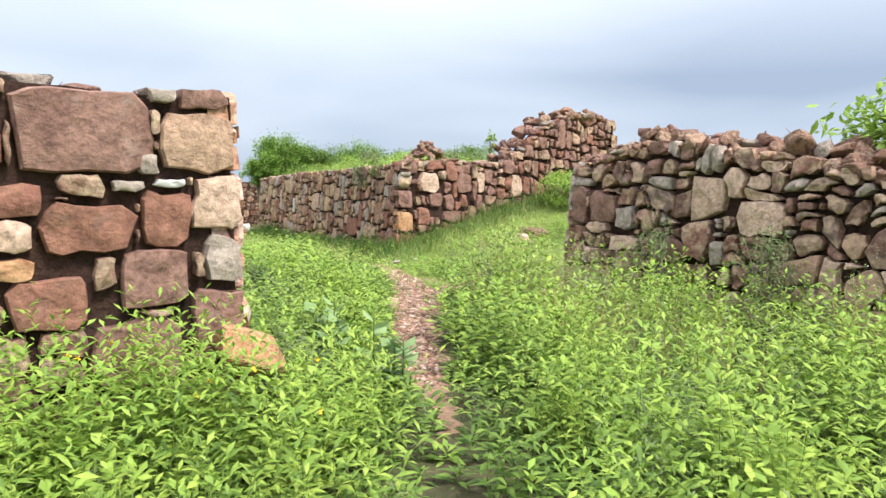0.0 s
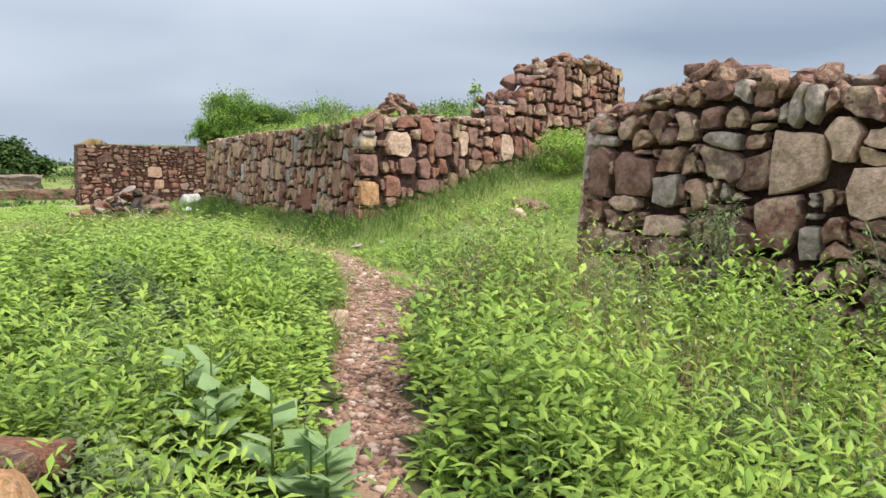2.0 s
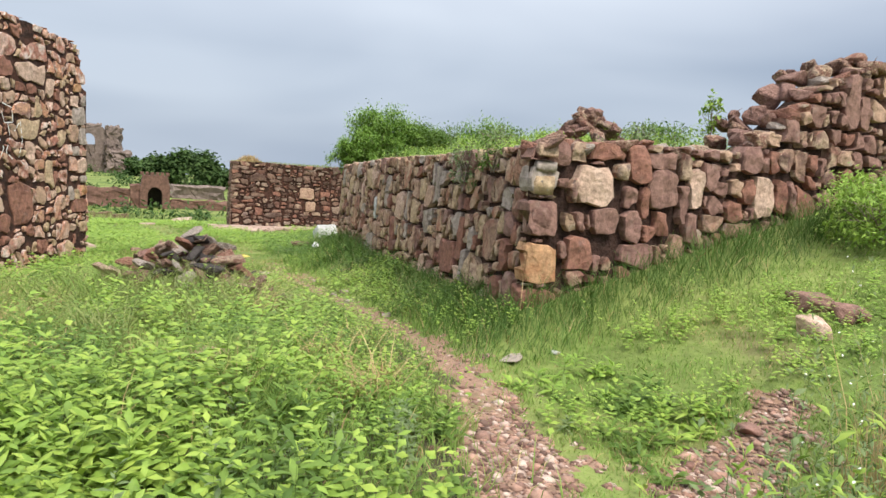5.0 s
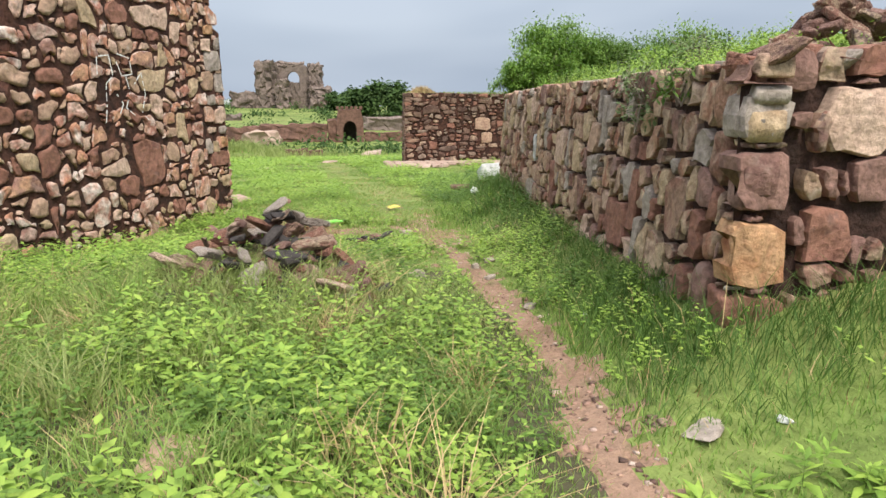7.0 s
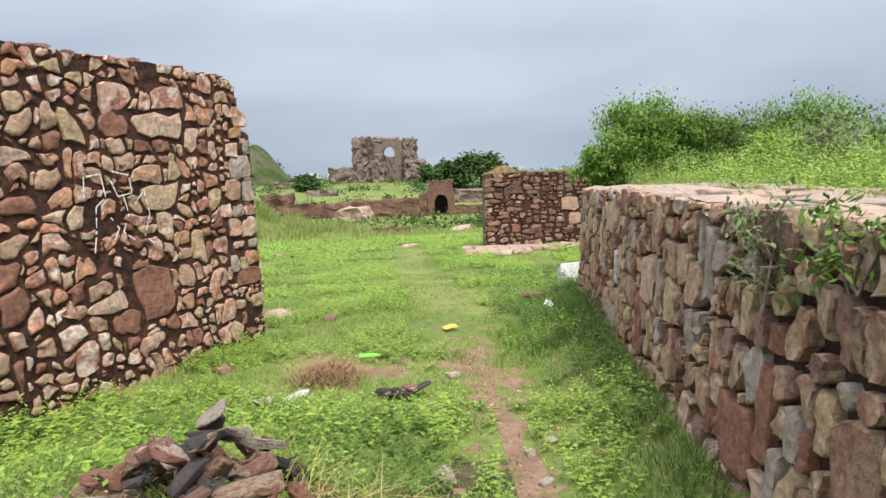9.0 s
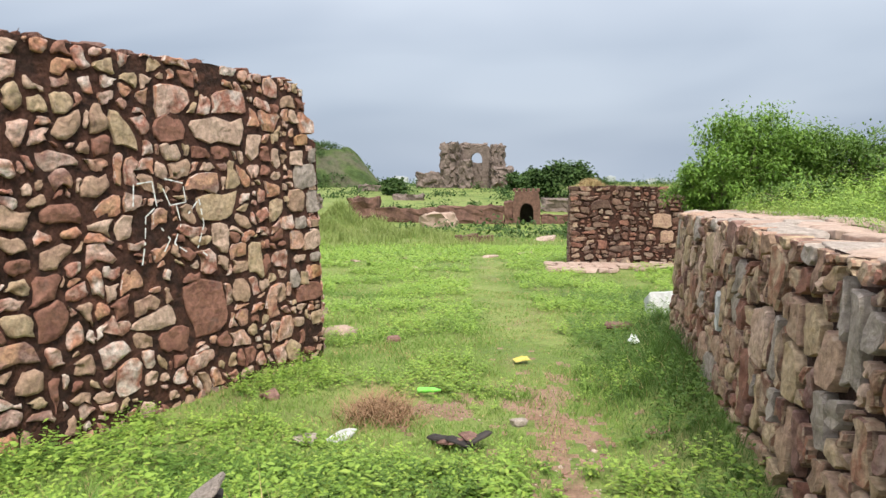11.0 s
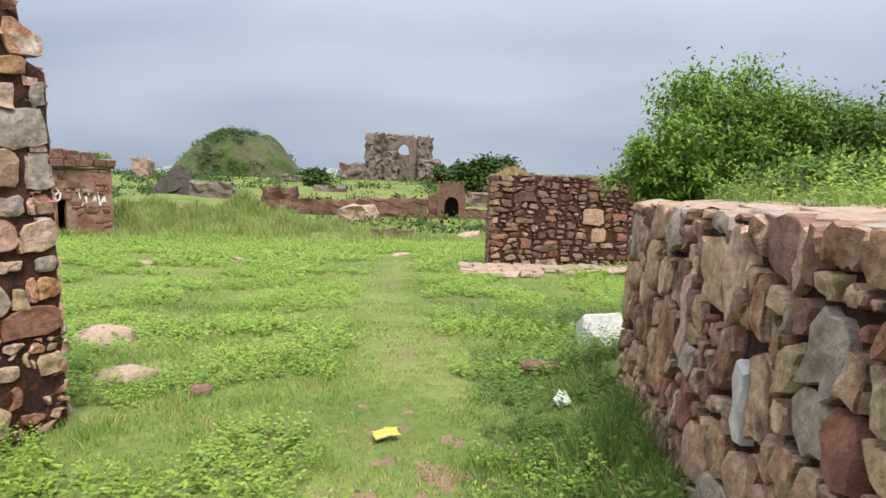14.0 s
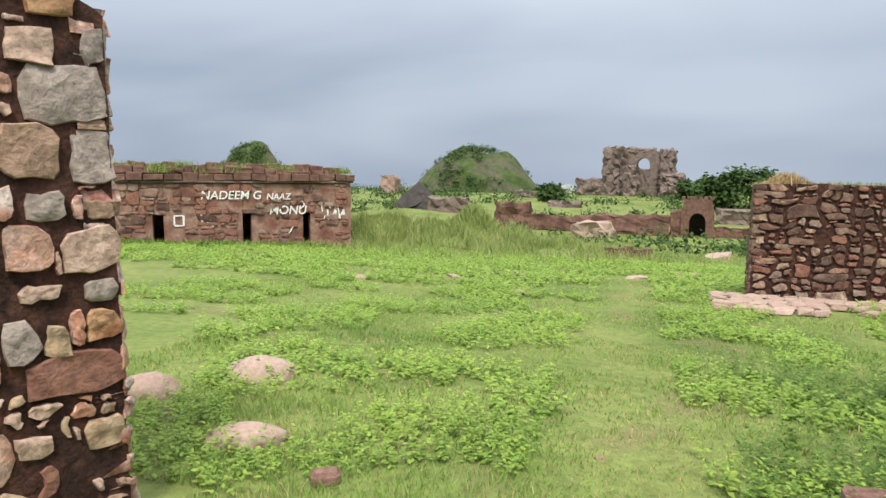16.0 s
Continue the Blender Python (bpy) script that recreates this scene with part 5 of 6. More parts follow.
# bushy plants that stand out of the carpet
ctr = scatter(-9.0, -0.55, -6.6, 0.5, 6.5, r1)
ctr = ctr[free(ctr, 0.1) & (bare(ctr[:, 0], ctr[:, 1]) > 2.0) & (near_line(ctr[:, 0], ctr[:, 1], PATH_LINE) > 0.42)]
mats, sets3 = (LEAF_W, LEAF_M, LEAF_G, LEAF_Y), {}
for cx, cy in ctr:
    k, nst = int(r1.choice(4, p=(0.3, 0.34, 0.14, 0.22))), int(r1.integers(16, 36))
    hb = r1.uniform(0.4, 0.86) * (0.8 + 0.35 * (cx > np.interp(cy, PATH_LINE[:, 1], PATH_LINE[:, 0]))) * float(step(1.0, -1.0, cy) * 0.4 + 0.6)
    rad = hb * r1.uniform(0.32, 0.52)
    a, q = r1.uniform(0, 6.28, nst), np.sqrt(r1.random(nst))
    pts = np.stack([cx + np.cos(a) * rad * q, cy + np.sin(a) * rad * q], 1)
    pts = pts[free(pts, 0.03)]
    if not len(pts):
        continue
    q = q[:len(pts)]
    size = (0.1, 0.092, 0.056, 0.1)[k]
    lv, sv = stems(pts, hb * (1 - 0.45 * q ** 2) * r1.uniform(0.85, 1.12, len(pts)), ground(pts[:, 0], pts[:, 1]), (15, 16, 24, 14)[k], size * r1.uniform(0.8, 1.25), (0.24, 0.42, 0.34, 0.26)[k], r1, (0.1, 0.85), 0.25, 0.25)
    sets3.setdefault(k, []).append(lv)
    stem_sets.append(sv)
for k, lab in enumerate(("bushy dark green weeds beside the path", "bushy fresh green weeds beside the path", "bushy grey-green weeds beside the path", "bushy yellow-green weeds beside the path")):
    stuff("bushy_weeds", sets3[k], mats[k], lab, "weeds")
stuff("weed_stems", stem_sets, STEM, "thin green stems of the tall weeds", "weeds")
# broad-leaved ground cover beside the path
xy = scatter(-5.2, -1.7, -2.2, 1.1, 90, r1)
m = free(xy) & (bare(xy[:, 0], xy[:, 1]) > 1.3) & (clumpy(xy, 0.8, 21) > -0.12) & (xy[:, 0] < np.interp(xy[:, 1], PATH_LINE[:, 1], PATH_LINE[:, 0]))
xy = xy[m]
lv, sv = stems(xy, r1.uniform(0.2, 0.42, len(xy)), ground(xy[:, 0], xy[:, 1]), 12, 0.08, 0.48, r1, (0.0, 0.5), 0.2, 0.3)
stuff("broadleaf_weeds", [lv], LEAF_M, "low bed of broad-leaved green weeds", "weeds")
# leafy weeds against the foot of the wall stub and the ruined wall
for x0, x1, y0, y1, n, h0, h1, mat, lab in ((-6.3, -4.85, -3.5, -2.72, 230, 0.45, 0.85, LEAF_Y, "bright leafy weeds at the foot of the wall stub"), (-1.5, -0.55, -4.6, -0.9, 210, 0.45, 0.85, LEAF_W, "tall leafy weeds at the foot of the ruined wall")):
    xy = np.stack([r1.uniform(x0, x1, n), r1.uniform(y0, y1, n)], 1)
    xy = xy[free(xy, 0.04)]
    lv, sv = stems(xy, r1.uniform(h0, h1, len(xy)), ground(xy[:, 0], xy[:, 1]), 18, 0.1, 0.28, r1, (0.1, 0.8), 0.25, 0.2)
    stuff("foot_weeds", [lv], mat, lab, "weeds")
# pale seed heads and white flowers among the weeds near the ruined wall
xy = np.concatenate([scatter(-2.2, -0.5, -4.5, -0.5, 70, r1), scatter(-1.15, -0.5, -4.8, -0.3, 90, r1)])
m = free(xy) & (bare(xy[:, 0], xy[:, 1]) > 1.6) & (clumpy(xy, 0.9, 33) > -0.05)
xy = xy[m]
hh = r1.uniform(0.45, 0.78, len(xy)) * (1 + 0.4 * step(-1.3, -0.8, xy[:, 0]))
p = on_ground(xy)
lv, sv = stems(xy, hh, p[:, 2], 22, 0.05, 0.2, r1, (0.3, 1.0), 0.2, 0.35)
stuff("feathery_weeds", [lv], LEAF_G, "thin feathery weeds along the ruined wall", "weeds")
fl = np.repeat(p, 2, 0)
fl[:, 2] += np.repeat(hh, 2) * r1.uniform(0.85, 1.08, len(fl))
fl[:, :2] += r1.normal(0, 0.06, (len(fl), 2))
dv = r1.normal(size=(len(fl), 3))
stuff("white_flowers", [leaves(fl, dv, np.full(len(fl), 0.009), np.full(len(fl), 0.008), r1)], PETAL_W, "tiny white flower heads on the feathery weeds", "flowers")
st = blades(np.repeat(p, 4, 0), np.repeat(hh, 4) * r1.uniform(0.8, 1.1, 4 * len(p)), np.full(4 * len(p), 0.004), r1, 0.25)
stuff("dry_stalks", [st], STRAW, "thin dry stalks among the weeds", "weeds")

# grass, shorter along the trodden line and taller at the foot of the walls
r2 = np.random.default_rng(202)
sets, dry, bank = [], [], []
for x0, x1, y0, y1, den, w, hm in ((-5.2, 3.6, -1.2, 5.0, 2300, 0.0045, 1.0), (-5.5, 0.6, 5.0, 11.0, 2100, 0.005, 0.85), (-6, 3.5, 11.0, 15.0, 1250, 0.007, 0.85), (-9, 4.5, 15.0, 20.0, 700, 0.009, 0.9), (-22, 6, 20, 34, 150, 0.02, 0.95), (-30, 9, 34, 58, 45, 0.04, 1.3)):
    xy = scatter(x0, x1, y0, y1, den, r2)
    xy = xy[free(xy)]
    fan = np.abs(xy[:, 0] + 1.3 + 0.28 * np.clip(xy[:, 1] - 8, 0, 99)) < 3.2 + 0.75 * np.clip(xy[:, 1] - 3, 0, 99)
    xy = xy[fan | (xy[:, 1] < 9)]
    b = bare(xy[:, 0], xy[:, 1])
    xy = xy[(b > 0.8) | (r2.random(len(xy)) < 0.06 + 0.3 * (xy[:, 1] > 0.9) * (b > 0.45) + 0.4 * (xy[:, 1] > 5.8))]
    tr = near_line(xy[:, 0], xy[:, 1], TRAIL)
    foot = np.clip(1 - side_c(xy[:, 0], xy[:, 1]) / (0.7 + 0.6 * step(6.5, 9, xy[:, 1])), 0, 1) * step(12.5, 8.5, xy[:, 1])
    cl = clumpy(xy, 0.7, 5.0)
    thin = r2.random(len(xy)) < 0.18 * np.exp(-(tr / (0.3 + 0.12 * cl)) ** 2)
    xy, tr, foot, cl = xy[~thin], tr[~thin], foot[~thin], cl[~thin]
    hgt = hm * (0.022 + 0.05 * np.clip(cl + 0.3, 0, 1) + 0.12 * foot * np.clip(cl + 0.7, 0, 1)) * r2.uniform(0.6, 1.4, len(xy))
    if y0 < 15:
        hgt = hgt * np.clip(1 + 1.1 * clumpy(xy, 3.2, 9.0), 0.45, 2.0) * (1.4 if y0 >= 5 else 1.1)
    left = (xy[:, 0] < -1.6) & (xy[:, 1] < 4.8)
    hgt = np.where(left, hgt * 2.4 + 0.05 * (xy[:, 1] < 3.4), hgt)
    hgt = hgt * (1 - 0.35 * np.exp(-(tr / 0.35) ** 2))
    hgt = hgt * np.where(xy[:, 1] > 30, 1.6, 1)
    patch = np.clip(clumpy(xy, 1.5, 77.0) - 0.08, 0, 1) * (foot < 0.1)
    hgt = hgt * (1 - 0.9 * np.clip(patch, 0, 0.7))
    d = r2.random(len(xy)) < 0.05 + 0.26 * np.exp(-(tr / 0.3) ** 2) + 0.7 * patch
    # Blades near the wall foot take the darker colour that paints its shade.
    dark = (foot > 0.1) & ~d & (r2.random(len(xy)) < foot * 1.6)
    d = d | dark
    p = on_ground(xy, -0.005)
    sets.append(blades(p[~d], hgt[~d], w * r2.uniform(0.7, 1.4, (~d).sum()), r2, 0.8))
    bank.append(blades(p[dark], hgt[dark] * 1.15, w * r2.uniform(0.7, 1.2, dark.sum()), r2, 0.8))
    d = d & ~dark
    dry.append(blades(p[d], hgt[d], w * r2.uniform(0.7, 1.2, d.sum()), r2, 0.9))
stuff("grass", sets, GRASS, "short bright green monsoon grass over the field", "grass")
stuff("bank_grass", [q for q in bank if len(q[0])], GRASS_SHADE, "longer grass along the platform wall, coloured darker for the wall's shade", "grass")
stuff("dry_grass", dry, STRAW, "scattered dry yellow grass blades", "grass")

# low leafy clumps in the grass
r3 = np.random.default_rng(303)
sets_y, sets_w = [], []
for x0, x1, y0, y1, den, thr, ln in ((-5.2, 1.8, 0.4, 5.2, 120, 0.0, 0.05), (-5.5, 0.6, 5.2, 11, 120, 0.0, 0.055), (-5.5, 0.6, 5.2, 11, 60, 0.06, 0.06), (-10, 4, 11, 19, 85, 0.0, 0.075), (-20, 6, 19, 34, 30, -0.05, 0.13)):
    xy = scatter(x0, x1, y0, y1, den, r3)
    xy = xy[free(xy, 0.05)]
    tr = near_line(xy[:, 0], xy[:, 1], TRAIL)
    edge = -np.clip(1 - side_c(xy[:, 0], xy[:, 1]) / 0.9, 0, 1) * (xy[:, 1] < 10)
    kd = (xy[:, 0] + 3.6) * 0.916 - (xy[:, 1] - 9.0) * 0.40
    edge = edge + np.clip(1 - kd / 1.1, 0, 1) * (xy[:, 1] < 9.4)
    cl = clumpy(xy, 0.8, 14.0) + 0.2 * edge
    xy = xy[(cl > thr) & (bare(xy[:, 0], xy[:, 1]) > 1.5) & (tr > 0.5)]
    hh = r3.uniform(0.06, 0.2, len(xy)) * (1.25 if y0 < 5 else 0.95)
    lv, sv = stems(xy, hh, ground(xy[:, 0], xy[:, 1]), 10, ln, 0.5, r3, (0.1, 0.6), 0.5, 0.2)
    (sets_y if den != 60 else sets_w).append(lv)
stuff("leafy_clumps", sets_y, LEAF_Y, "low bright leafy clumps in the grass", "weeds")
stuff("leafy_clumps", sets_w, LEAF_W, "low green leafy clumps in the grass", "weeds")

# lush mixed herbs between the path and the tall wall
# The third, dark-leaved set supplies the shade of the gaps by its colour.
for mat, den, thr, hr, per, ln, ratio, sd, lab in ((LEAF_Y, 70, 0.12, (0.12, 0.34), 12, 0.085, 0.38, 61, "bright leafy herbs in the rank grass"), (LEAF_M, 85, 0.08, (0.08, 0.26), 12, 0.06, 0.46, 71, "fresh green leafy herbs in the rank grass"), (LEAF_B, 300, -0.15, (0.06, 0.22), 12, 0.055, 0.36, 81, "dark green leafy herbs that stand in for shade low in the rank grass")):
    xy = scatter(-5.6, -1.45, 0.7, 6.0, den, r3)
    heap_d = np.hypot((xy[:, 0] + 2.6) / 1.1, (xy[:, 1] - 3.75) / 0.85)
    xy = xy[free(xy, 0.05) & (clumpy(xy, 1.1, sd) > thr) & (bare(xy[:, 0], xy[:, 1]) > 2.0) & (heap_d > 0.62)]
    lv, sv = stems(xy, r3.uniform(*hr, len(xy)), ground(xy[:, 0], xy[:, 1]), per, ln, ratio, r3, (0.0, 0.6), 0.4, 0.2)
    stuff("herbs", [lv], mat, lab, "weeds")
# tussocks of long pale and dry blades
xy = scatter(-5.2, -1.5, 0.9, 4.6, 5, r3)
xy = xy[free(xy, 0.1) & (bare(xy[:, 0], xy[:, 1]) > 2.5)]
p = np.repeat(on_ground(xy), 90, 0)
p[:, :2] += r3.normal(0, 0.07, (len(p), 2))
hb = np.repeat(r3.uniform(0.12, 0.34, len(xy)), 90) * r3.uniform(0.5, 1.1, len(p))
cut = np.repeat(r3.random(len(xy)) < 0.3, 90)
stuff("tussocks", [blades(p[~cut], hb[~cut], np.full((~cut).sum(), 0.006), r3, 0.9)], GRASS_PALE, "tussocks of long pale grass", "grass")
stuff("dry_tussocks", [blades(p[cut], hb[cut], np.full(cut.sum(), 0.005), r3, 1.1)], STRAW, "tussocks of half-dead dry grass", "grass")

xy = np.concatenate([scatter(-0.75, 2.2, 7.2, 13.5, 130, r3), scatter(-0.9, 0.2, 3.0, 7.2, 150, r3)])
cl = clumpy(xy, 0.9, 44.0)
edge = np.clip(1.25 - np.abs(xy[:, 0] - 0.6) / 1.5, 0, 1)
xy = xy[free(xy, 0.05) & (cl + 0.55 * edge > 0.22) & (bare(xy[:, 0], xy[:, 1]) > 2.0)]
lv, sv = stems(xy, r3.uniform(0.07, 0.24, len(xy)), ground(xy[:, 0], xy[:, 1]), 12, 0.06, 0.42, r3, (0.1, 0.6), 0.4, 0.2)
stuff("bank_weeds", [lv], LEAF_B, "dark green weeds along the foot of the platform", "weeds")


def on_plat(xy, lift=0.0):
    return np.stack([xy[:, 0], xy[:, 1], plat_z(xy[:, 0], xy[:, 1]) + lift], 1)


# growth on top of the platform
xy = scatter(-0.3, 4.4, 2.45, 9.4, 420, r3)
d = -side_c(xy[:, 0], xy[:, 1])
xy, d = xy[d > 0.3], d[d > 0.3]
slab = (d < 0.6) & (xy[:, 1] > 3.0)
xy, d = xy[~slab], d[~slab]
p = on_plat(xy, -0.01)
stuff("platform_grass", [blades(np.repeat(p, 3, 0) + r3.normal(0, 0.02, (3 * len(p), 3)) * (1, 1, 0), r3.uniform(0.05, 0.17, 3 * len(p)), np.full(3 * len(p), 0.005), r3, 0.6)], GRASS, "grass on top of the stone platform", "grass")
m = (r3.random(len(xy)) < 0.24) & (d > 0.55)
hh = r3.uniform(0.1, 0.34, m.sum()) * np.clip(0.6 + d[m] * 0.3, 0, 1.2)
lv, sv = stems(xy[m], hh, p[m, 2], 14, 0.05, 0.4, r3, (0.1, 0.8), 0.2)
stuff("platform_weeds", [lv], LEAF_Y, "leafy weeds crowding the platform top", "weeds")


def shrub(name, x, y, z, rx, h, n, leaf, mat, label, seed, stalks=9, category="shrub", bole=0.0):
    """A shrub: bent tapering stalks, bare up to bole, with twigs, and leaves set round the twig ends in uneven tufts."""
    r = np.random.default_rng(seed)
    root = tagged(new(name), label, category)
    root.matrix_basis = pose(x, y, z)
    ends, verts, tris = [], [], []

    def limb(a, c, w0, w1):
        a, c = np.array(a), np.array(c)
        k = len(verts)
        dd = (c - a) / (np.linalg.norm(c - a) + 1e-6)
        s = np.cross(dd, (0.3, 0.2, 1.0))
        s /= np.linalg.norm(s) + 1e-6
        t = np.cross(dd, s)
        for q, w in ((a, w0), (c, w1)):
            for ang in (0, 2.09, 4.19):
                verts.append(q + (s * math.cos(ang) + t * math.sin(ang)) * w)
        for i in range(3):
            j = (i + 1) % 3
            tris.extend([(k + i, k + j, k + 3 + j), (k + i, k + 3 + j, k + 3 + i)])

    for _ in range(stalks):
        az, out = r.uniform(0, 6.28), rx * r.uniform(0.2, 0.95)
        a = np.array([r.normal(0, rx * 0.15), r.normal(0, rx * 0.15), 0])
        c = np.array([math.cos(az) * out * 0.6, math.sin(az) * out * 0.6, bole + (h - bole) * r.uniform(0.3, 0.6)])
        limb(a, c, 0.012 * h + 0.004, 0.008 * h + 0.002)
        for _ in range(6):
            e = c + np.array([r.normal(0, rx * 0.34), r.normal(0, rx * 0.34), (h - bole) * r.uniform(-0.1, 0.42)])
            dome = math.sqrt(max(0.05, 1 - min(1.0, math.hypot(e[0], e[1]) / (1.25 * rx)) ** 2))
            e[2] = min(e[2], bole + (h - bole) * dome)
            limb(c, e, 0.006 * (h - bole), 0.002)
            ends.append(e)
        for _ in range(2):
            e = (c - (0, 0, bole)) * np.array([r.uniform(0.9, 1.5), r.uniform(0.9, 1.5), r.uniform(0.25, 0.7)]) + (0, 0, bole)
            ends.append(e)
    part("stalk_mass", tri_mesh("stalk_mass", np.array(verts), np.array(tris), TWIG), root, "thin pale stalks and twigs")["kind"] = "stuff"
    ends = np.array(ends)
    c = ends[r.integers(len(ends), size=n)] + r.normal(0, 1, (n, 3)) * np.array([rx * 0.11, rx * 0.11, (h - bole) * 0.07])
    dv = r.normal(size=(n, 3)) + np.array([0, 0, 0.25])
    ln = leaf * r.uniform(0.6, 1.3, n)
    part("leaves", tri_mesh("leaves", *leaves(c, dv, ln, ln * 0.42, r), mat), root)
    return root


P = lambda x, y: float(plat_z(np.array(x), np.array(y)))
# shrubs that stand behind the platform and show over its top
for k, (x, y, rx, top, n, mat, lab) in enumerate(((1.55, 11.1, 0.72, 2.46, 11000, LEAF_S, "dense green shrub that stands behind the platform"), (1.02, 10.9, 0.46, 1.9, 5200, LEAF_S, "dense green shrub that stands behind the platform"), (2.3, 11.3, 0.7, 2.3, 8000, LEAF_B, "dense green shrub that stands behind the platform"),
                                                  (3.0, 10.9, 0.75, 2.25, 6500, LEAF_B, "twiggy dark green shrub that stands behind the platform"), (3.8, 10.8, 0.8, 2.4, 6500, LEAF_S, "tall twiggy shrub that stands behind the platform"))):
    g = float(ground(x, y))
    shrub("shrub", x, y, g, rx, top - g, int(1.7 * n), 0.062, mat, lab, 60 + k, 16, "shrub", 1.2 - g)
for k, (x, y, rx, hz, n, mat, lab) in enumerate(((1.2, 8.7, 0.4, 0.3, 1300, LEAF_B, "low green shrub rooted on the platform top"), (2.3, 8.4, 0.6, 0.5, 3000, LEAF_B, "dense green shrub rooted on the platform top"), (1.75, 7.7, 0.4, 0.42, 1500, LEAF_Y, "light green shrub rooted on the platform top"),
                                                 (2.9, 7.4, 0.7, 0.62, 3600, LEAF_B, "dense green shrub rooted on the platform top"), (1.6, 6.5, 0.35, 0.5, 700, LEAF_G, "sparse green shrub with pale bare stalks"), (2.4, 6.0, 0.5, 0.45, 2400, LEAF_Y, "light green shrub rooted on the platform top"),
                                                 (1.7, 4.9, 0.4, 0.34, 1500, LEAF_Y, "light green shrub rooted on the platform top"), (3.4, 6.6, 0.7, 0.6, 2600, LEAF_G, "sparse green shrub with pale bare stalks"), (2.8, 4.6, 0.5, 0.5, 1900, LEAF_B, "sparse green shrub with pale bare stalks"))):
    shrub("shrub", x, y, P(x, y) - 0.03, rx, hz, n, 0.055, mat, lab, 80 + k, 11)
shrub("sapling", 1.85, 2.95, P(1.85, 2.95), 0.12, 0.7, 260, 0.06, LEAF_Y, "slender light green sapling on the wall top", 9, 2, "sapling")
shrub("shrub", 1.1, 3.0, P(1.1, 3.0), 0.22, 0.38, 420, 0.045, LEAF_G, "small grey-green shrub on the wall top", 10, 5)
shrub("shrub", 2.5, 3.0, P(2.5, 3.0), 0.4, 0.35, 900, 0.04, LEAF_Y, "bright green shrub on the wall top", 12, 6)
shrub("shrub", 2.5, 1.6, float(ground(2.5, 1.6)), 0.62, 0.62, 4200, 0.05, LEAF_Y, "light green shrub at the foot of the wall", 13, 9)
shrub("shrub", 0.12, -3.85, 0.5, 0.55, 1.5, 1700, 0.12, LEAF_Y, "leafy shrub that stands up behind the ruined wall", 14, 9)
shrub("shrub", -0.62, -2.3, 0.1, 0.25, 0.85, 1500, 0.03, LEAF_G, "dark thin shrub against the ruined wall", 15, 8)
shrub("shrub", -0.62, -3.4, 0.1, 0.28, 0.8, 1400, 0.035, LEAF_G, "dark thin shrub against the ruined wall", 16, 8)
shrub("creeper", -0.3, 3.55, 1.12, 0.22, 0.5, 620, 0.04, LEAF_G, "grey-green creeper hanging over the wall edge", 17, 6, "creeper")
shrub("creeper", -0.42, 3.0, 1.3, 0.16, 0.28, 300, 0.04, LEAF_B, "small creeper on the wall top", 18, 4, "creeper")


def tree(x, y, h, rx, seed):
    """A far round-headed thorn tree: tapered trunk, limbs, and a crown of leaf clumps with gaps."""
    r = np.random.default_rng(seed)
    root = tagged(new("tree"), "dark green bushy thorn tree in the distance", "tree", "far trees")
    root.matrix_basis = pose(x, y, float(ground(x, y)) - 0.1)
    bm = bmesh.new()
    def cone(a, c, w0, w1):
        a, c = Vector(a), Vector(c)
        res = bmesh.ops.create_cone(bm, cap_ends=True, segments=6, radius1=w0, radius2=w1, depth=(c - a).length)
        q = (c - a).to_track_quat("Z", "Y").to_matrix().to_4x4()
        bmesh.ops.transform(bm, matrix=Matrix.Translation((a + c) / 2) @ q, verts=res["verts"])
    top = (r.normal(0, 0.2), r.normal(0, 0.2), h * 0.5)
    cone((0, 0, 0), top, 0.05 * h, 0.03 * h)
    hubs = []
    for _ in range(7):
        az = r.uniform(0, 6.28)
        e = (math.cos(az) * rx * r.uniform(0.3, 0.8), math.sin(az) * rx * r.uniform(0.3, 0.8), h * r.uniform(0.55, 0.95))
        cone(top, e, 0.022 * h, 0.008 * h)
        hubs.append(e)
        hubs.append(tuple(0.5 * (np.array(e) + np.array(top))))
        hubs.append((e[0] * 1.15, e[1] * 1.15, h * r.uniform(0.25, 0.6)))
    me = bpy.data.meshes.new("trunk")
    bm.to_mesh(me)
    bm.free()
    me.materials.append(TWIG)
    part("trunk", me, root)
    hubs = np.array(hubs)
    n = 3000
    c = hubs[r.integers(len(hubs), size=n)] + r.normal(0, 1, (n, 3)) * np.array([rx * 0.2, rx * 0.2, h * 0.09])
    ln = r.uniform(0.3, 0.6, n)
    part("crown", tri_mesh("crown", *leaves(c, r.normal(size=(n, 3)), ln, ln * 0.85, r), LEAF_FAR), root)


LEAF_FAR = material("far_leaf", ((0.035, 0.07, 0.022), (0.06, 0.11, 0.03), (0.09, 0.14, 0.04)), 2, 0.4, rand=0.6, bump=0, mix=0.15, translucent=0.2)
for i, (x, y, h, rx) in enumerate(((2.4, 84, 4.0, 2.6), (5.5, 86, 3.9, 2.8), (0.2, 100, 2.6, 1.8), (7.2, 84, 2.6, 2.2), (-0.8, 96, 2.2, 1.5), (-17, 92, 2.0, 2.0))):
    tree(x, y, h, rx, 40 + i)

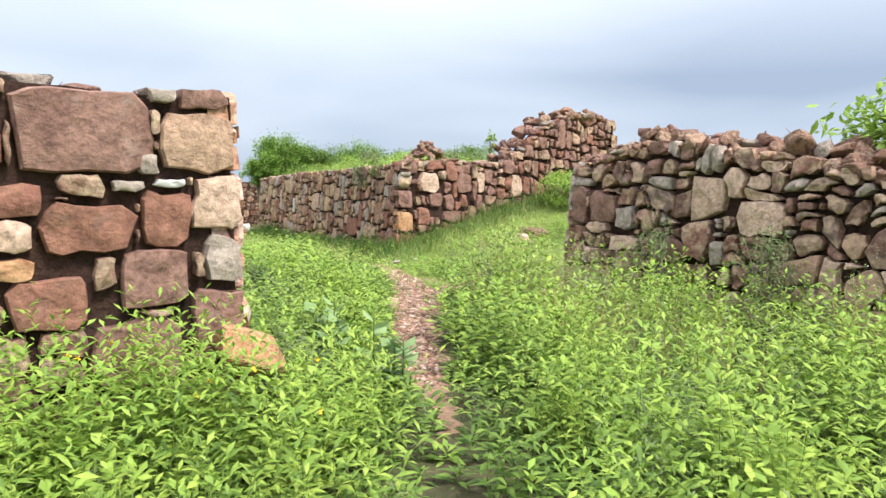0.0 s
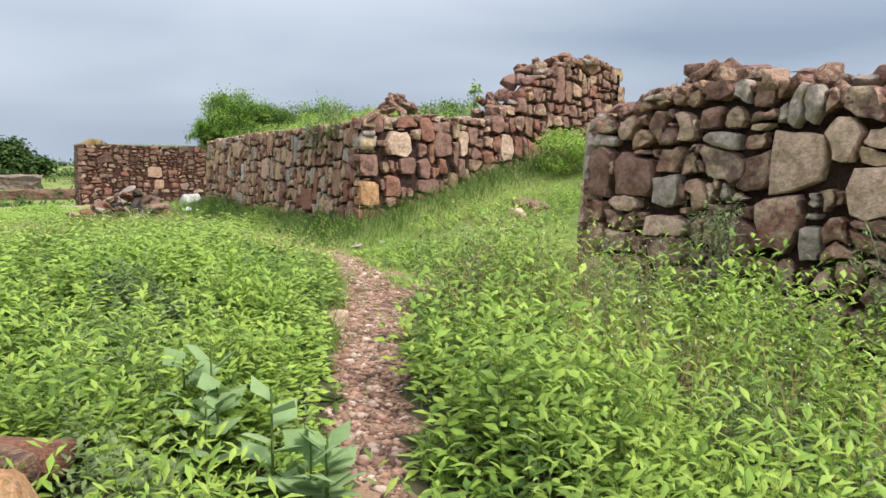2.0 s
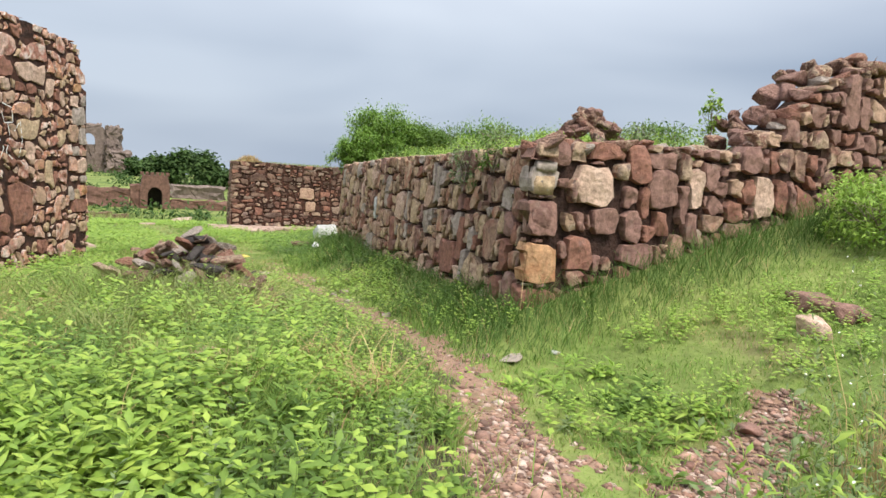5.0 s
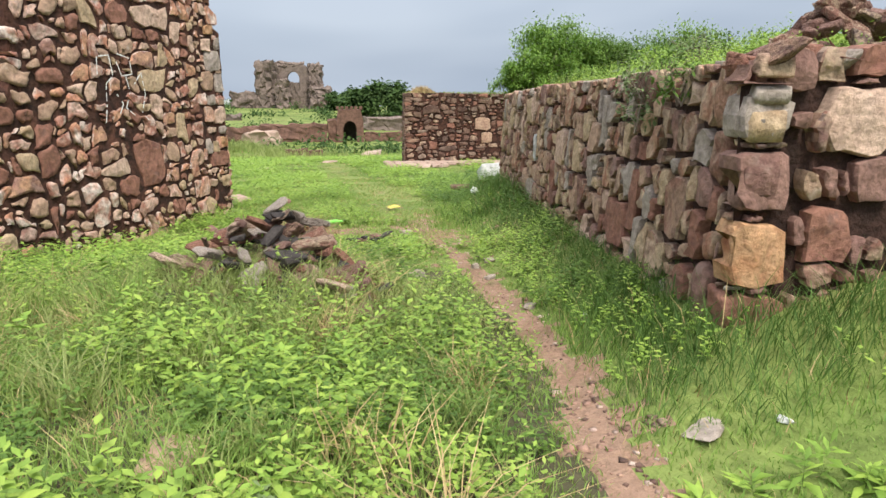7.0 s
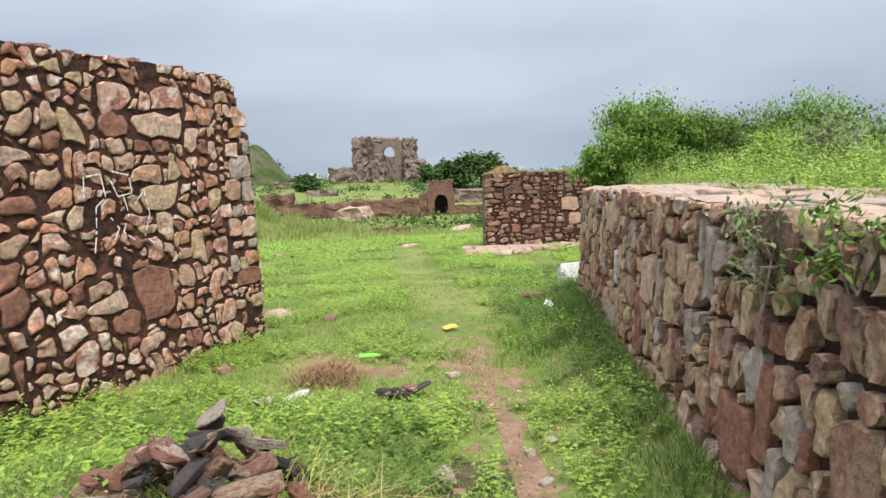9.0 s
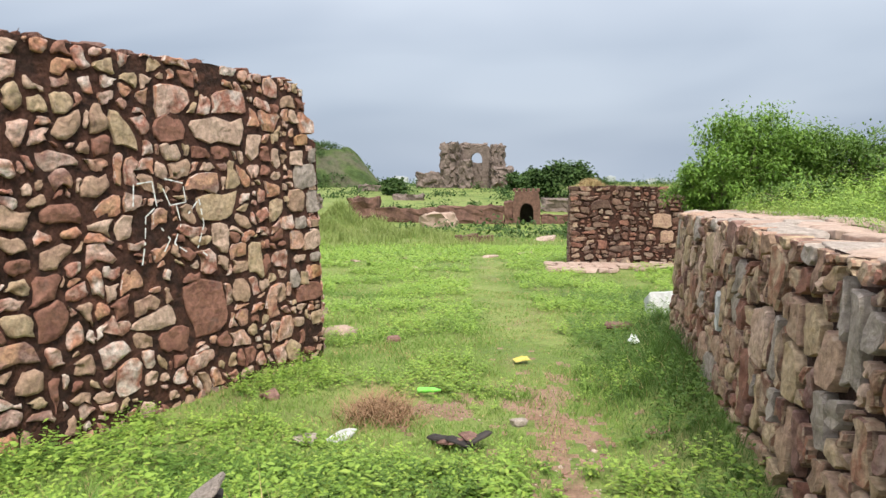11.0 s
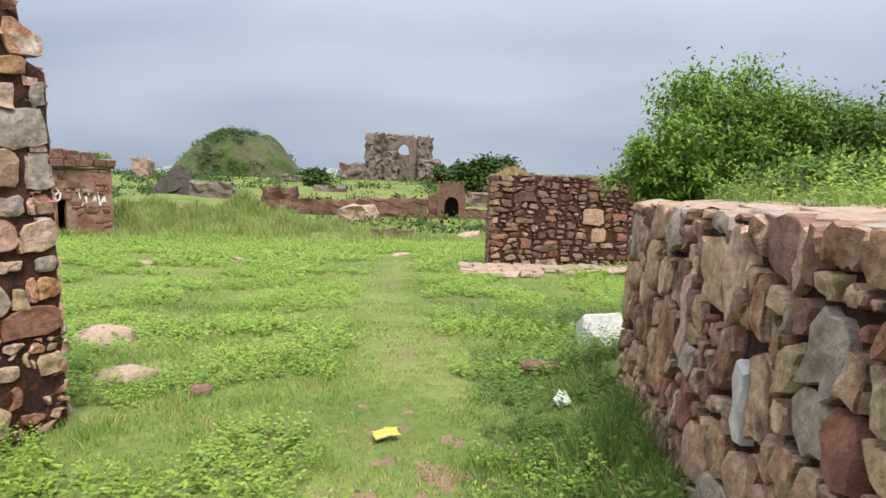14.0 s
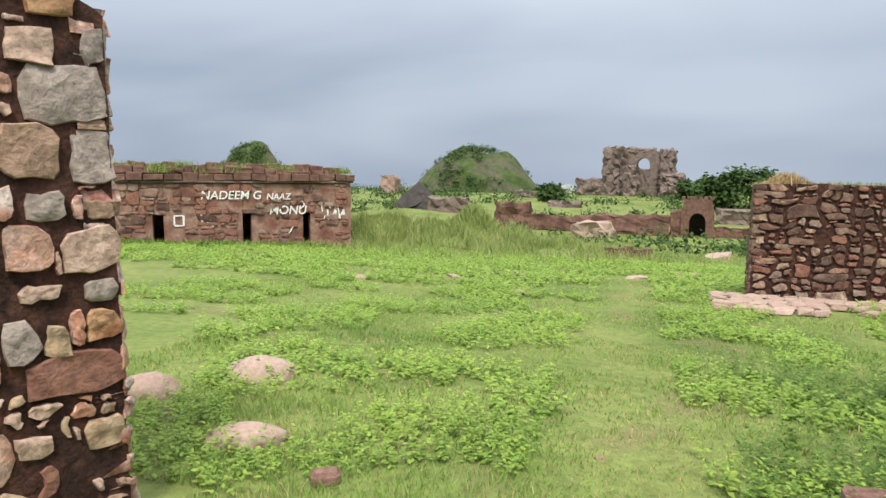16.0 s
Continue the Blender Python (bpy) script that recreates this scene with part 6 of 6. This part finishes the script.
# scrub on the far slopes
r4 = np.random.default_rng(404)
sc = []
for _ in range(760):
    x, y = r4.uniform(-70, 30), r4.uniform(46, 150)
    if 58 < y < 62.5 and -17 < x < 8:
        continue
    if noise.noise((x * 0.07, y * 0.07, 2.0)) < -0.05:
        continue
    rx, hz = r4.uniform(0.5, 2.2), r4.uniform(0.3, 1.0)
    n = 70
    c = r4.normal(0, 0.5, (n, 3)) * np.array([rx, rx, hz]) + np.array([x, y, float(ground(x, y)) + hz * 0.4])
    ln = r4.uniform(0.2, 0.5, n)
    sc.append(leaves(c, r4.normal(size=(n, 3)), ln, ln * 0.6, r4))
stuff("far_scrub", sc, LEAF_FAR, "patchy green scrub on the far slopes", "scrub")
sc = []
for cx, cy, rx, top in ((-35.5, 121, 11, 8.0), (-62.5, 94, 5.6, 7.6)):
    for _ in range(260):
        a, k = r4.uniform(0, 6.28), r4.random() ** 0.6
        x, y = cx + math.cos(a) * rx * k, cy + math.sin(a) * rx * k
        if noise.noise((x * 0.25, y * 0.25, 4.0)) < -0.12:
            continue
        z = float(ground(x, y)) - 0.3 + top * max(0, 1 - k ** 2.1)
        n = 34
        c = r4.normal(0, 0.45, (n, 3)) * np.array([1.0, 1.0, 0.5]) + np.array([x, y, z])
        ln = r4.uniform(0.2, 0.5, n)
        sc.append(leaves(c, r4.normal(size=(n, 3)), ln, ln * 0.6, r4))
stuff("mound_scrub", sc, LEAF_FAR, "scrub that covers the ruin mounds", "scrub")
# long grass on the hump, the building's roof and the cross wall
xy = np.stack([r4.normal(-12.5, 4.5, 26000), r4.normal(38.0, 3.2, 26000)], 1)
hk = np.clip(0.6 + 1.2 * clumpy(xy, 0.7, 50.0), 0.15, 1.5)
stuff("hump_grass", [blades(on_ground(xy), r4.uniform(0.25, 0.75, len(xy)) * hk, np.full(len(xy), 0.03), r4, 0.6)], GRASS_PALE, "long pale grass on the rise", "grass")
n = 2600
k = np.stack([r4.uniform(0, 8.4, n), r4.uniform(20.08, 20.66, n), np.full(n, 1.26)], 1)
stuff("wall_top_grass", [blades(k, r4.uniform(0.02, 0.1, n), np.full(n, 0.012), r4, 0.7)], GRASS_PALE, "half-dry grass along the cross wall's top", "grass")
n = 1500
k = np.stack([r4.normal(0.55, 0.22, n), r4.normal(20.35, 0.12, n), np.full(n, 1.26)], 1)
stuff("straw_tuft", [blades(k, r4.uniform(0.1, 0.3, n) * np.exp(-((k[:, 0] - 0.55) / 0.35) ** 2), np.full(n, 0.014), r4, 0.5)], STRAW, "golden straw tuft on the cross wall", "grass")
n = 5000
a = r4.uniform(1.3, 15.5, n)
k = np.stack([-14.95 - 0.77 * a, 33.5 - 0.64 * a, np.full(n, 1.1)], 1) + np.stack([-0.64 * r4.uniform(-0.1, 4, n), 0.77 * r4.uniform(0.1, 4.0, n), np.zeros(n)], 1)
gr = np.array([noise.noise((q * 0.5, 2, 2)) for q in a])
stuff("roof_grass", [blades(k, r4.uniform(0.2, 0.5, n) * np.clip(0.9 + gr, 0.3, 1.6) + 0.35, np.full(n, 0.03), r4, 0.5)], STRAW, "long dry and green grass on the building's roof", "grass")
tc = r4.uniform(0.2, 15.0, 26)
ta = np.repeat(tc, 130) + r4.normal(0, 0.22, 26 * 130)
to = np.repeat(r4.uniform(-0.05, 0.5, 26), 130) + r4.normal(0, 0.08, 26 * 130)
k = np.stack([-14.95 - 0.77 * ta - 0.64 * to, 33.5 - 0.64 * ta + 0.77 * to, np.full(len(ta), 1.42)], 1)
stuff("roof_tufts", [blades(k, r4.uniform(0.15, 0.6, len(k)) * np.repeat(r4.uniform(0.5, 1.2, 26), 130), np.full(len(k), 0.03), r4, 0.6)], GRASS_PALE, "pale grass tufts along the building's cornice", "grass")
xy = np.stack([-14.95 - 0.77 * a + 0.64 * r4.uniform(0.1, 0.8, n), 33.5 - 0.64 * a - 0.77 * r4.uniform(0.1, 0.8, n)], 1)
stuff("wall_foot_grass", [blades(on_ground(xy), r4.uniform(0.15, 0.4, n), np.full(n, 0.03), r4, 0.5)], GRASS, "grass at the foot of the low building", "grass")

# far town beyond the plain
for i in range(46):
    x, y = -900 + 36 * i + r4.uniform(-14, 14), 1900 + r4.uniform(-200, 300)
    h, w = r4.uniform(8, 26), r4.uniform(14, 34)
    z = float(ground(x, y))
    ob = thing("far_block", box_mesh("far_block", HAZE_CITY, [(-w / 2, -8, -10, w / 2, 8, h), (-w / 5, -4, h, w / 6, 4, h + 3)]), "pale hazy apartment block on the horizon", "building", "far town")
    ob.matrix_basis = pose(x, y, z)

# ---- gravel and loose stones ----
r5 = np.random.default_rng(505)


def pebbles(name, xy, size, mat, label, lift=0.0):
    octa = np.array([(1, 0, 0), (0, 1, 0), (-1, 0, 0), (0, -1, 0), (0.1, 0.1, 0.7), (0, 0, -0.6)])
    tri = np.array([(0, 1, 4), (1, 2, 4), (2, 3, 4), (3, 0, 4), (1, 0, 5), (2, 1, 5), (3, 2, 5), (0, 3, 5)])
    n = len(xy)
    p = on_ground(xy, lift)
    a = r5.uniform(0, 6.28, n)
    v = octa[None] * (size[:, None, None] * r5.uniform(0.6, 1.3, (n, 6, 1)))
    v[:, :, 2] *= r5.uniform(0.3, 0.7, n)[:, None]
    c, s = np.cos(a)[:, None], np.sin(a)[:, None]
    w = np.stack([v[:, :, 0] * c - v[:, :, 1] * s, v[:, :, 0] * s + v[:, :, 1] * c, v[:, :, 2]], -1) + p[:, None, :]
    t = (np.arange(n) * 6)[:, None, None] + tri[None]
    thing(name, tri_mesh(name, w.reshape(-1, 3), t.reshape(-1, 3), mat), label, "gravel", kind="stuff")


xy = scatter(-3.4, 0.2, -2.6, 2.4, 3000, r5)
b = bare(xy[:, 0], xy[:, 1])
xy = xy[(b < 1.08) & (r5.random(len(xy)) < 1 - 0.86 * step(0.5, 1.5, xy[:, 1]))]
pebbles("gravel", xy, r5.gamma(1.5, 0.0078, len(xy)) + 0.004, GRAVEL, "broken pink and red stone gravel on the footpath")
xy = scatter(-2.4, -0.6, 2.0, 8.4, 260, r5)
xy = xy[bare(xy[:, 0], xy[:, 1]) < 1.25]
pebbles("gravel", xy, r5.gamma(1.6, 0.005, len(xy)) + 0.003, GRAVEL, "sparse reddish pebbles on the footpath")


def loose(name, mat, x, y, size, flat, label, category="rock", sink=0.3, tilt=12, rz=None):
    me = rock_mesh(name, mat, (size, size * r5.uniform(0.6, 0.85), size * flat), r5, 20)
    ob = thing(name, me, label, category)
    ob.matrix_basis = pose(x, y, float(ground(x, y)) + size * flat * (0.5 - sink), r5.uniform(-tilt, tilt), r5.uniform(-tilt, tilt), r5.uniform(0, 360) if rz is None else rz)
    return ob


pile = tagged(new("rubble_heap"), "heap of broken dark sandstone rubble in the grass", "rubble")
for k in range(300):
    a, q = r5.uniform(0, 6.28), r5.random() ** 0.62
    x, y = -2.65 + math.cos(a) * 1.1 * q - 0.15 * math.sin(a) * q, 3.6 + math.sin(a) * 0.85 * q
    s = r5.uniform(0.07, 0.21) * (1.15 - 0.3 * q)
    m = (STONE_PURPLE, STONE_C, STONE_GREY, DARK_SLATE, STONE_RED)[int(r5.choice(5, p=(0.28, 0.24, 0.08, 0.24, 0.16)))]
    top = max(0.0, 1 - math.hypot((x + 2.6) / 0.8, (y - 3.9) / 0.6))
    put_rock("broken_stone", m, x, y, float(ground(x, y)) + 0.02 + 0.42 * top * r5.uniform(0.4, 1.15), s, r5, pile, 0.7, 48, 0.6)
for x, y, z, s, m in ((-2.5, 3.95, 0.36, 0.2, STONE_GREY), (-2.36, 3.95, 0.36, 0.2, STONE_GREY), (-2.6, 4.05, 0.42, 0.2, STONE_GREY), (-2.8, 3.9, 0.3, 0.22, STONE_PALE), (-2.75, 3.5, 0.2, 0.14, STONE_GREY), (-3.2, 3.7, 0.16, 0.26, STONE_PALE), (-2.25, 3.3, 0.14, 0.22, STONE_PALE), (-2.3, 3.7, 0.24, 0.15, STONE_RED), (-2.1, 3.1, 0.06, 0.2, STONE_TAN)):
    put_rock("broken_stone", m, x, y, float(ground(x, y)) + z, s, r5, pile, 0.42, 42)


def boulder(x, y, rx, ry, h, rz, label, seed):
    """A smooth weathered boulder, mostly buried."""
    bm = bmesh.new()
    bmesh.ops.create_icosphere(bm, subdivisions=4, radius=1.0)
    for v in bm.verts:
        p = v.co.copy()
        k = 1 + 0.2 * noise.noise(p * 1.1 + Vector((seed, 0, 0))) + 0.07 * noise.noise(p * 3 + Vector((0, seed, 0))) + 0.02 * noise.noise(p * 9)
        v.co = Vector((p.x * rx * k, p.y * ry * k, p.z * h * k))
    me = bpy.data.meshes.new("boulder")
    bm.to_mesh(me)
    bm.free()
    me.polygons.foreach_set("use_smooth", [True] * len(me.polygons))
    me.materials.append(PAVE)
    ob = thing("boulder", me, label, "boulder")
    ob.matrix_basis = pose(x, y, float(ground(x, y)) + 0.02, 0, 0, rz)


boulder(-4.5, 11.4, 0.31, 0.24, 0.16, 5, "smooth pinkish boulder half buried in the grass", 1.0)
boulder(-3.65, 10.0, 0.25, 0.15, 0.11, 28, "flat pale boulder half buried in the grass", 4.0)
boulder(-5.0, 10.65, 0.27, 0.22, 0.14, 0, "smooth pinkish boulder half buried in the grass", 7.0)
for x, y, s, f, m, lab in ((-3.35, 4.5, 0.26, 0.6, STONE_PALE, "tan stone half sunk beside the rubble heap"), (-2.75, 1.5, 0.3, 0.34, STONE_TAN, "broken brown stone lying in the grass"), (-1.58, 4.9, 0.2, 0.6, STONE_GREY, "pale grey stone in the grass beside the path"),
                           (-0.88, 5.33, 0.13, 0.5, STONE_GREY, "pale stone on the path's edge"), (-1.03, 5.2, 0.12, 0.6, STONE_GREY, "pale stone on the path's edge"), (-0.95, 3.8, 0.13, 0.4, STONE_GREY, "flat grey stone on the path"), (-1.0, 4.75, 0.1, 0.5, STONE_GREY, "small grey stone on the path"), (-0.75, 3.3, 0.05, 0.6, WHITEWASH, "small white stone beside the path"), (-0.57, 1.69, 0.06, 0.6, WHITEWASH, "small white stone beside the path"),
                           (-0.9, 1.72, 0.2, 0.2, STONE_GREY, "flat whitish stone sunk in the grass"), 
                           (-3.6, 7.4, 0.22, 0.5, STONE_PURPLE, "dark stone lying near the tall wall"), (-3.0, 6.5, 0.3, 0.2, STONE_GREY, "flat pale stone in the weeds"), (-2.75, 6.55, 0.22, 0.3, WHITEWASH, "flat pale stone in the weeds"), (-1.45, 6.95, 0.14, 0.6, STONE_GREY, "pale grey stone beside the trail"),
                           (1.05, 1.12, 0.38, 0.34, STONE_PURPLE, "flat dark slab lying on the grass bank"), (1.0, 0.8, 0.26, 0.55, STONE_PURPLE, "dark broken block on the grass bank"), (0.7, 0.8, 0.26, 0.6, STONE_PALE, "tan stone on the grass bank"),
                           (-2.52, -0.72, 0.15, 1.0, STONE_PALE, "tan stone standing at the path's edge"), (-0.42, 0.3, 0.16, 0.4, STONE_PURPLE, "reddish stone at the end of the side path")):
    loose("loose_stone", m, x, y, s, f, lab)
brick = thing("broken_brick", box_mesh("broken_brick", STONE_PURPLE, [(-0.075, -0.05, -0.02, 0.075, 0.05, 0.07)], 0.015, 2), "broken red brick lying in the grass", "brick")
brick.matrix_basis = pose(-2.9, 9.65, float(ground(-2.9, 9.65)) + 0.01, 8, 4, 30)
plank = thing("dark_slab", box_mesh("dark_slab", STONE_PURPLE, [(-0.17, -0.07, -0.02, 0.17, 0.07, 0.05)], 0.012, 2), "dark oblong stone slab lying in the grass", "slab")
plank.matrix_basis = pose(-0.2, 10.15, float(ground(-0.2, 10.15)) + 0.07, 3, 2, 5)
wb = box_mesh("white_block", WHITEWASH, [(-0.21, -0.15, -0.22, 0.21, 0.15, 0.2)], 0.03, 4)
for v in wb.vertices:
    v.co.x *= 1 - 0.35 * (v.co.z + 0.1)
block = thing("white_block", wb, "whitewashed stone block leaning at the wall corner", "block")
block.matrix_basis = pose(0.48, 10.95, float(ground(0.48, 10.95)) + 0.06, -27, -3, 6)
# kerb-like line of stones and pale slabs far down the field
kerb = tagged(new("stone_row"), "short row of dark kerb stones set in the grass", "kerb")
for k in range(7):
    x, y = -4.4 + 0.27 * k, 38.6 + 0.45 * k
    ob = part("kerb_stone", box_mesh("kerb_stone", FAR_RED, [(-0.2, -0.16, -0.2, 0.17, 0.16, 0.36 + 0.16 * r5.random())], 0.04, 1), kerb)
    ob.matrix_basis = pose(x, y, float(ground(x, y)), 0, 0, 20)
for x, y, s in ((0.4, 44, 2.0), (-3.9, 18.6, 0.5), (-6.0, 21.0, 0.4), (-2.2, 24.0, 0.6), (-7.5, 19.5, 0.35), (-4.8, 22.5, 0.4), (-1.0, 26.0, 0.7), (-9.0, 24.0, 0.5)):
    loose("flat_rock", PAVE, x, y, s, 0.18, "flat pinkish rock showing through the grass")


def scrap(name, mat, x, y, w, d, label, category, seed, crumple=0.03):
    """A crumpled piece of plastic film with some body."""
    r = np.random.default_rng(seed)
    n = 9
    verts, faces = [], []
    for side in (0, 1):
        for i in range(n):
            for j in range(n):
                u, v = i / (n - 1) - 0.5, j / (n - 1) - 0.5
                k = max(0, 1 - (abs(u) * 2) ** 3) * max(0, 1 - (abs(v) * 2) ** 3)
                z = crumple * (0.3 + k) * (1 + noise.noise((u * 5 + seed, v * 5, 1))) if side == 0 else 0.0
                verts.append((u * w * (1 + 0.2 * noise.noise((u * 3, v * 3, seed))), v * d * (1 + 0.25 * noise.noise((v * 3, u * 3, seed + 4))), z))
    for side in (0, 1):
        for i in range(n - 1):
            for j in range(n - 1):
                q = [side * n * n + a for a in (i * n + j, (i + 1) * n + j, (i + 1) * n + j + 1, i * n + j + 1)]
                faces.append(q if side == 0 else q[::-1])
    ob = thing(name, mesh_of(name, verts, faces, mat), label, category)
    ob.matrix_basis = pose(x, y, float(ground(x, y)) + 0.045, 4, -4, r.uniform(0, 40))
    return ob


scrap("yellow_wrapper", PLASTIC_Y, -1.4, 8.8, 0.165, 0.11, "crumpled yellow plastic wrapper on the grass", "litter", 1, 0.018)
scrap("white_bag", PLASTIC_W, -0.22, 9.05, 0.1, 0.1, "crumpled white plastic bag in the grass", "litter", 2, 0.05)


def bottle():
    """A crushed green plastic bottle on its side."""
    prof = ((0.0, 0.0), (0.03, 0.004), (0.033, 0.02), (0.029, 0.05), (0.033, 0.08), (0.03, 0.12), (0.033, 0.15), (0.02, 0.18), (0.012, 0.195), (0.012, 0.215), (0.0, 0.215))
    verts, faces, n = [], [], 12
    for rad, x in prof:
        for k in range(n):
            a = 6.2832 * k / n
            verts.append((x, rad * math.cos(a), rad * math.sin(a) * 0.75))
    for i in range(len(prof) - 1):
        for k in range(n):
            faces.append((i * n + k, i * n + (k + 1) % n, (i + 1) * n + (k + 1) % n, (i + 1) * n + k))
    ob = thing("plastic_bottle", mesh_of("plastic_bottle", verts, faces, PLASTIC_G, True), "crushed bright green plastic bottle lying in the grass", "bottle")
    ob.matrix_basis = pose(-2.33, 7.62, float(ground(-2.33, 7.62)) + 0.06, 0, -4, -8)


bottle()
# weeds that grow through the rubble heap
xy = np.stack([r5.normal(-2.5, 0.6, 130), r5.normal(3.7, 0.5, 130)], 1)
lv, sv = stems(xy, r5.uniform(0.12, 0.3, 130), ground(xy[:, 0], xy[:, 1]), 11, 0.06, 0.4, r5, (0.1, 0.7), 0.4)
stuff("heap_weeds", [lv], LEAF_Y, "leafy weeds growing through the rubble heap", "weeds")
n = 6500
xy = np.stack([r5.normal(-2.7, 0.7, n), r5.normal(3.3, 0.5, n)], 1)
xy = xy[bare(xy[:, 0], xy[:, 1]) > 1.5]
stuff("heap_grass", [blades(on_ground(xy), r5.uniform(0.08, 0.3, len(xy)), np.full(len(xy), 0.005), r5, 0.9)], GRASS_PALE, "rank grass round the rubble heap", "grass")
# dry straw heap and stalks
n = 1000
c = np.stack([r5.normal(-2.55, 0.15, n), r5.normal(7.0, 0.12, n)], 1)
p = on_ground(c)
p[:, 2] += 0.12 * np.exp(-((c[:, 0] + 2.55) ** 2 + (c[:, 1] - 7.05) ** 2) / 0.05) * r5.random(n)
stuff("dead_weed_heap", [blades(p, r5.uniform(0.06, 0.2, n), np.full(n, 0.006), r5, 1.7)], BROWN_STRAW, "low heap of brown dead weeds", "weeds")
n = 130
p = on_ground(np.stack([r5.normal(-2.1, 0.14, n), r5.normal(4.0, 0.14, n)], 1), 0.08)
stuff("straw_stalks", [blades(p, r5.uniform(0.07, 0.2, n), np.full(n, 0.006), r5, 3.2)], STRAW, "long dry straw stalks beside the rubble heap", "straw")
for k in range(5):
    ob = thing("broken_tile", box_mesh("broken_tile", (DARK_SLATE, STONE_PURPLE)[k % 2], [(-0.09, -0.06, 0, 0.09, 0.06, 0.03)], 0.02, 2), "dark broken tile shard lying in the weeds", "shard")
    ob.matrix_basis = pose(-2.0 + 0.07 * k, 6.45 + r5.uniform(-0.08, 0.08), float(ground(-2.0, 6.45)) + 0.03 + 0.015 * k, r5.uniform(-20, 20), r5.uniform(-20, 20), r5.uniform(0, 180))
# heap of stones on the platform top
top = tagged(new("stone_heap"), "loose heap of dark stones on the platform top", "rubble")
for k in range(44):
    a, q = r5.uniform(0, 6.28), r5.random()
    x, y = 0.8 + math.cos(a) * 0.5 * q, 3.4 + math.sin(a) * 0.32 * q
    put_rock("heap_stone", (STONE_C, STONE_PURPLE)[k % 2], x, y, P(x, y) + 0.07 + 0.3 * (1 - q), r5.uniform(0.15, 0.26), r5, top, 0.75, 40)


def milkweed(x, y, seed):
    """A clump of broad pale leaves in pairs on short stems."""
    r = np.random.default_rng(seed)
    root = tagged(new("milkweed"), "broad pale-leaved milkweed among the weeds", "plant")
    root.matrix_basis = pose(x, y, float(ground(x, y)))
    for s in range(4):
        a0, bx, by = r.uniform(0, 3), r.normal(0, 0.09), r.normal(0, 0.09)
        hh = r.uniform(0.32, 0.55)
        ring = [(bx + 0.008 * w * math.cos(a), by + 0.008 * w * math.sin(a), q) for q, w in ((-0.02, 1.0), (hh, 0.5)) for a in (0, 2.1, 4.2)]
        stem = part("stem", mesh_of("stem", ring, [(0, 1, 4, 3), (1, 2, 5, 4), (2, 0, 3, 5), (3, 4, 5)], STEM), root, "thick pale green stem")
        for k in range(8):
            z = hh * (0.3 + 0.7 * k / 8)
            az = a0 + (k % 2) * math.pi + (k // 2) * 1.57
            el = 0.35 + 0.5 * k / 8
            d = np.array([[math.cos(az) * math.cos(el), math.sin(az) * math.cos(el), math.sin(el)]])
            v, t = leaves(np.array([[bx, by, z]]), d, np.array([0.2 - 0.009 * k]), np.array([0.11]), r, 0.15, 0.12)
            part("leaf", tri_mesh("leaf", v, t, LEAF_PALE), stem)


LEAF_PALE = material("pale_leaf", ((0.2, 0.31, 0.13), (0.3, 0.41, 0.2)), 20, 2, rand=0.5, bump=0, mix=0.12, translucent=0.25)
milkweed(-3.95, -2.1, 1)
milkweed(-3.7, -2.6, 2)
milkweed(1.25, 7.6, 4)
n = 9
xy = np.stack([r5.normal(-4.9, 0.5, n), r5.normal(-3.0, 0.3, n)], 1)
p = on_ground(xy, 0.0)
p[:, 2] += r5.uniform(0.4, 0.62, n)
stuff("yellow_flowers", [leaves(np.repeat(p, 5, 0), r5.normal(size=(5 * n, 3)) + (0, 0, 0.6), np.full(5 * n, 0.02), np.full(5 * n, 0.016), r5)], PETAL_Y, "small yellow flowers in the weeds", "flowers")
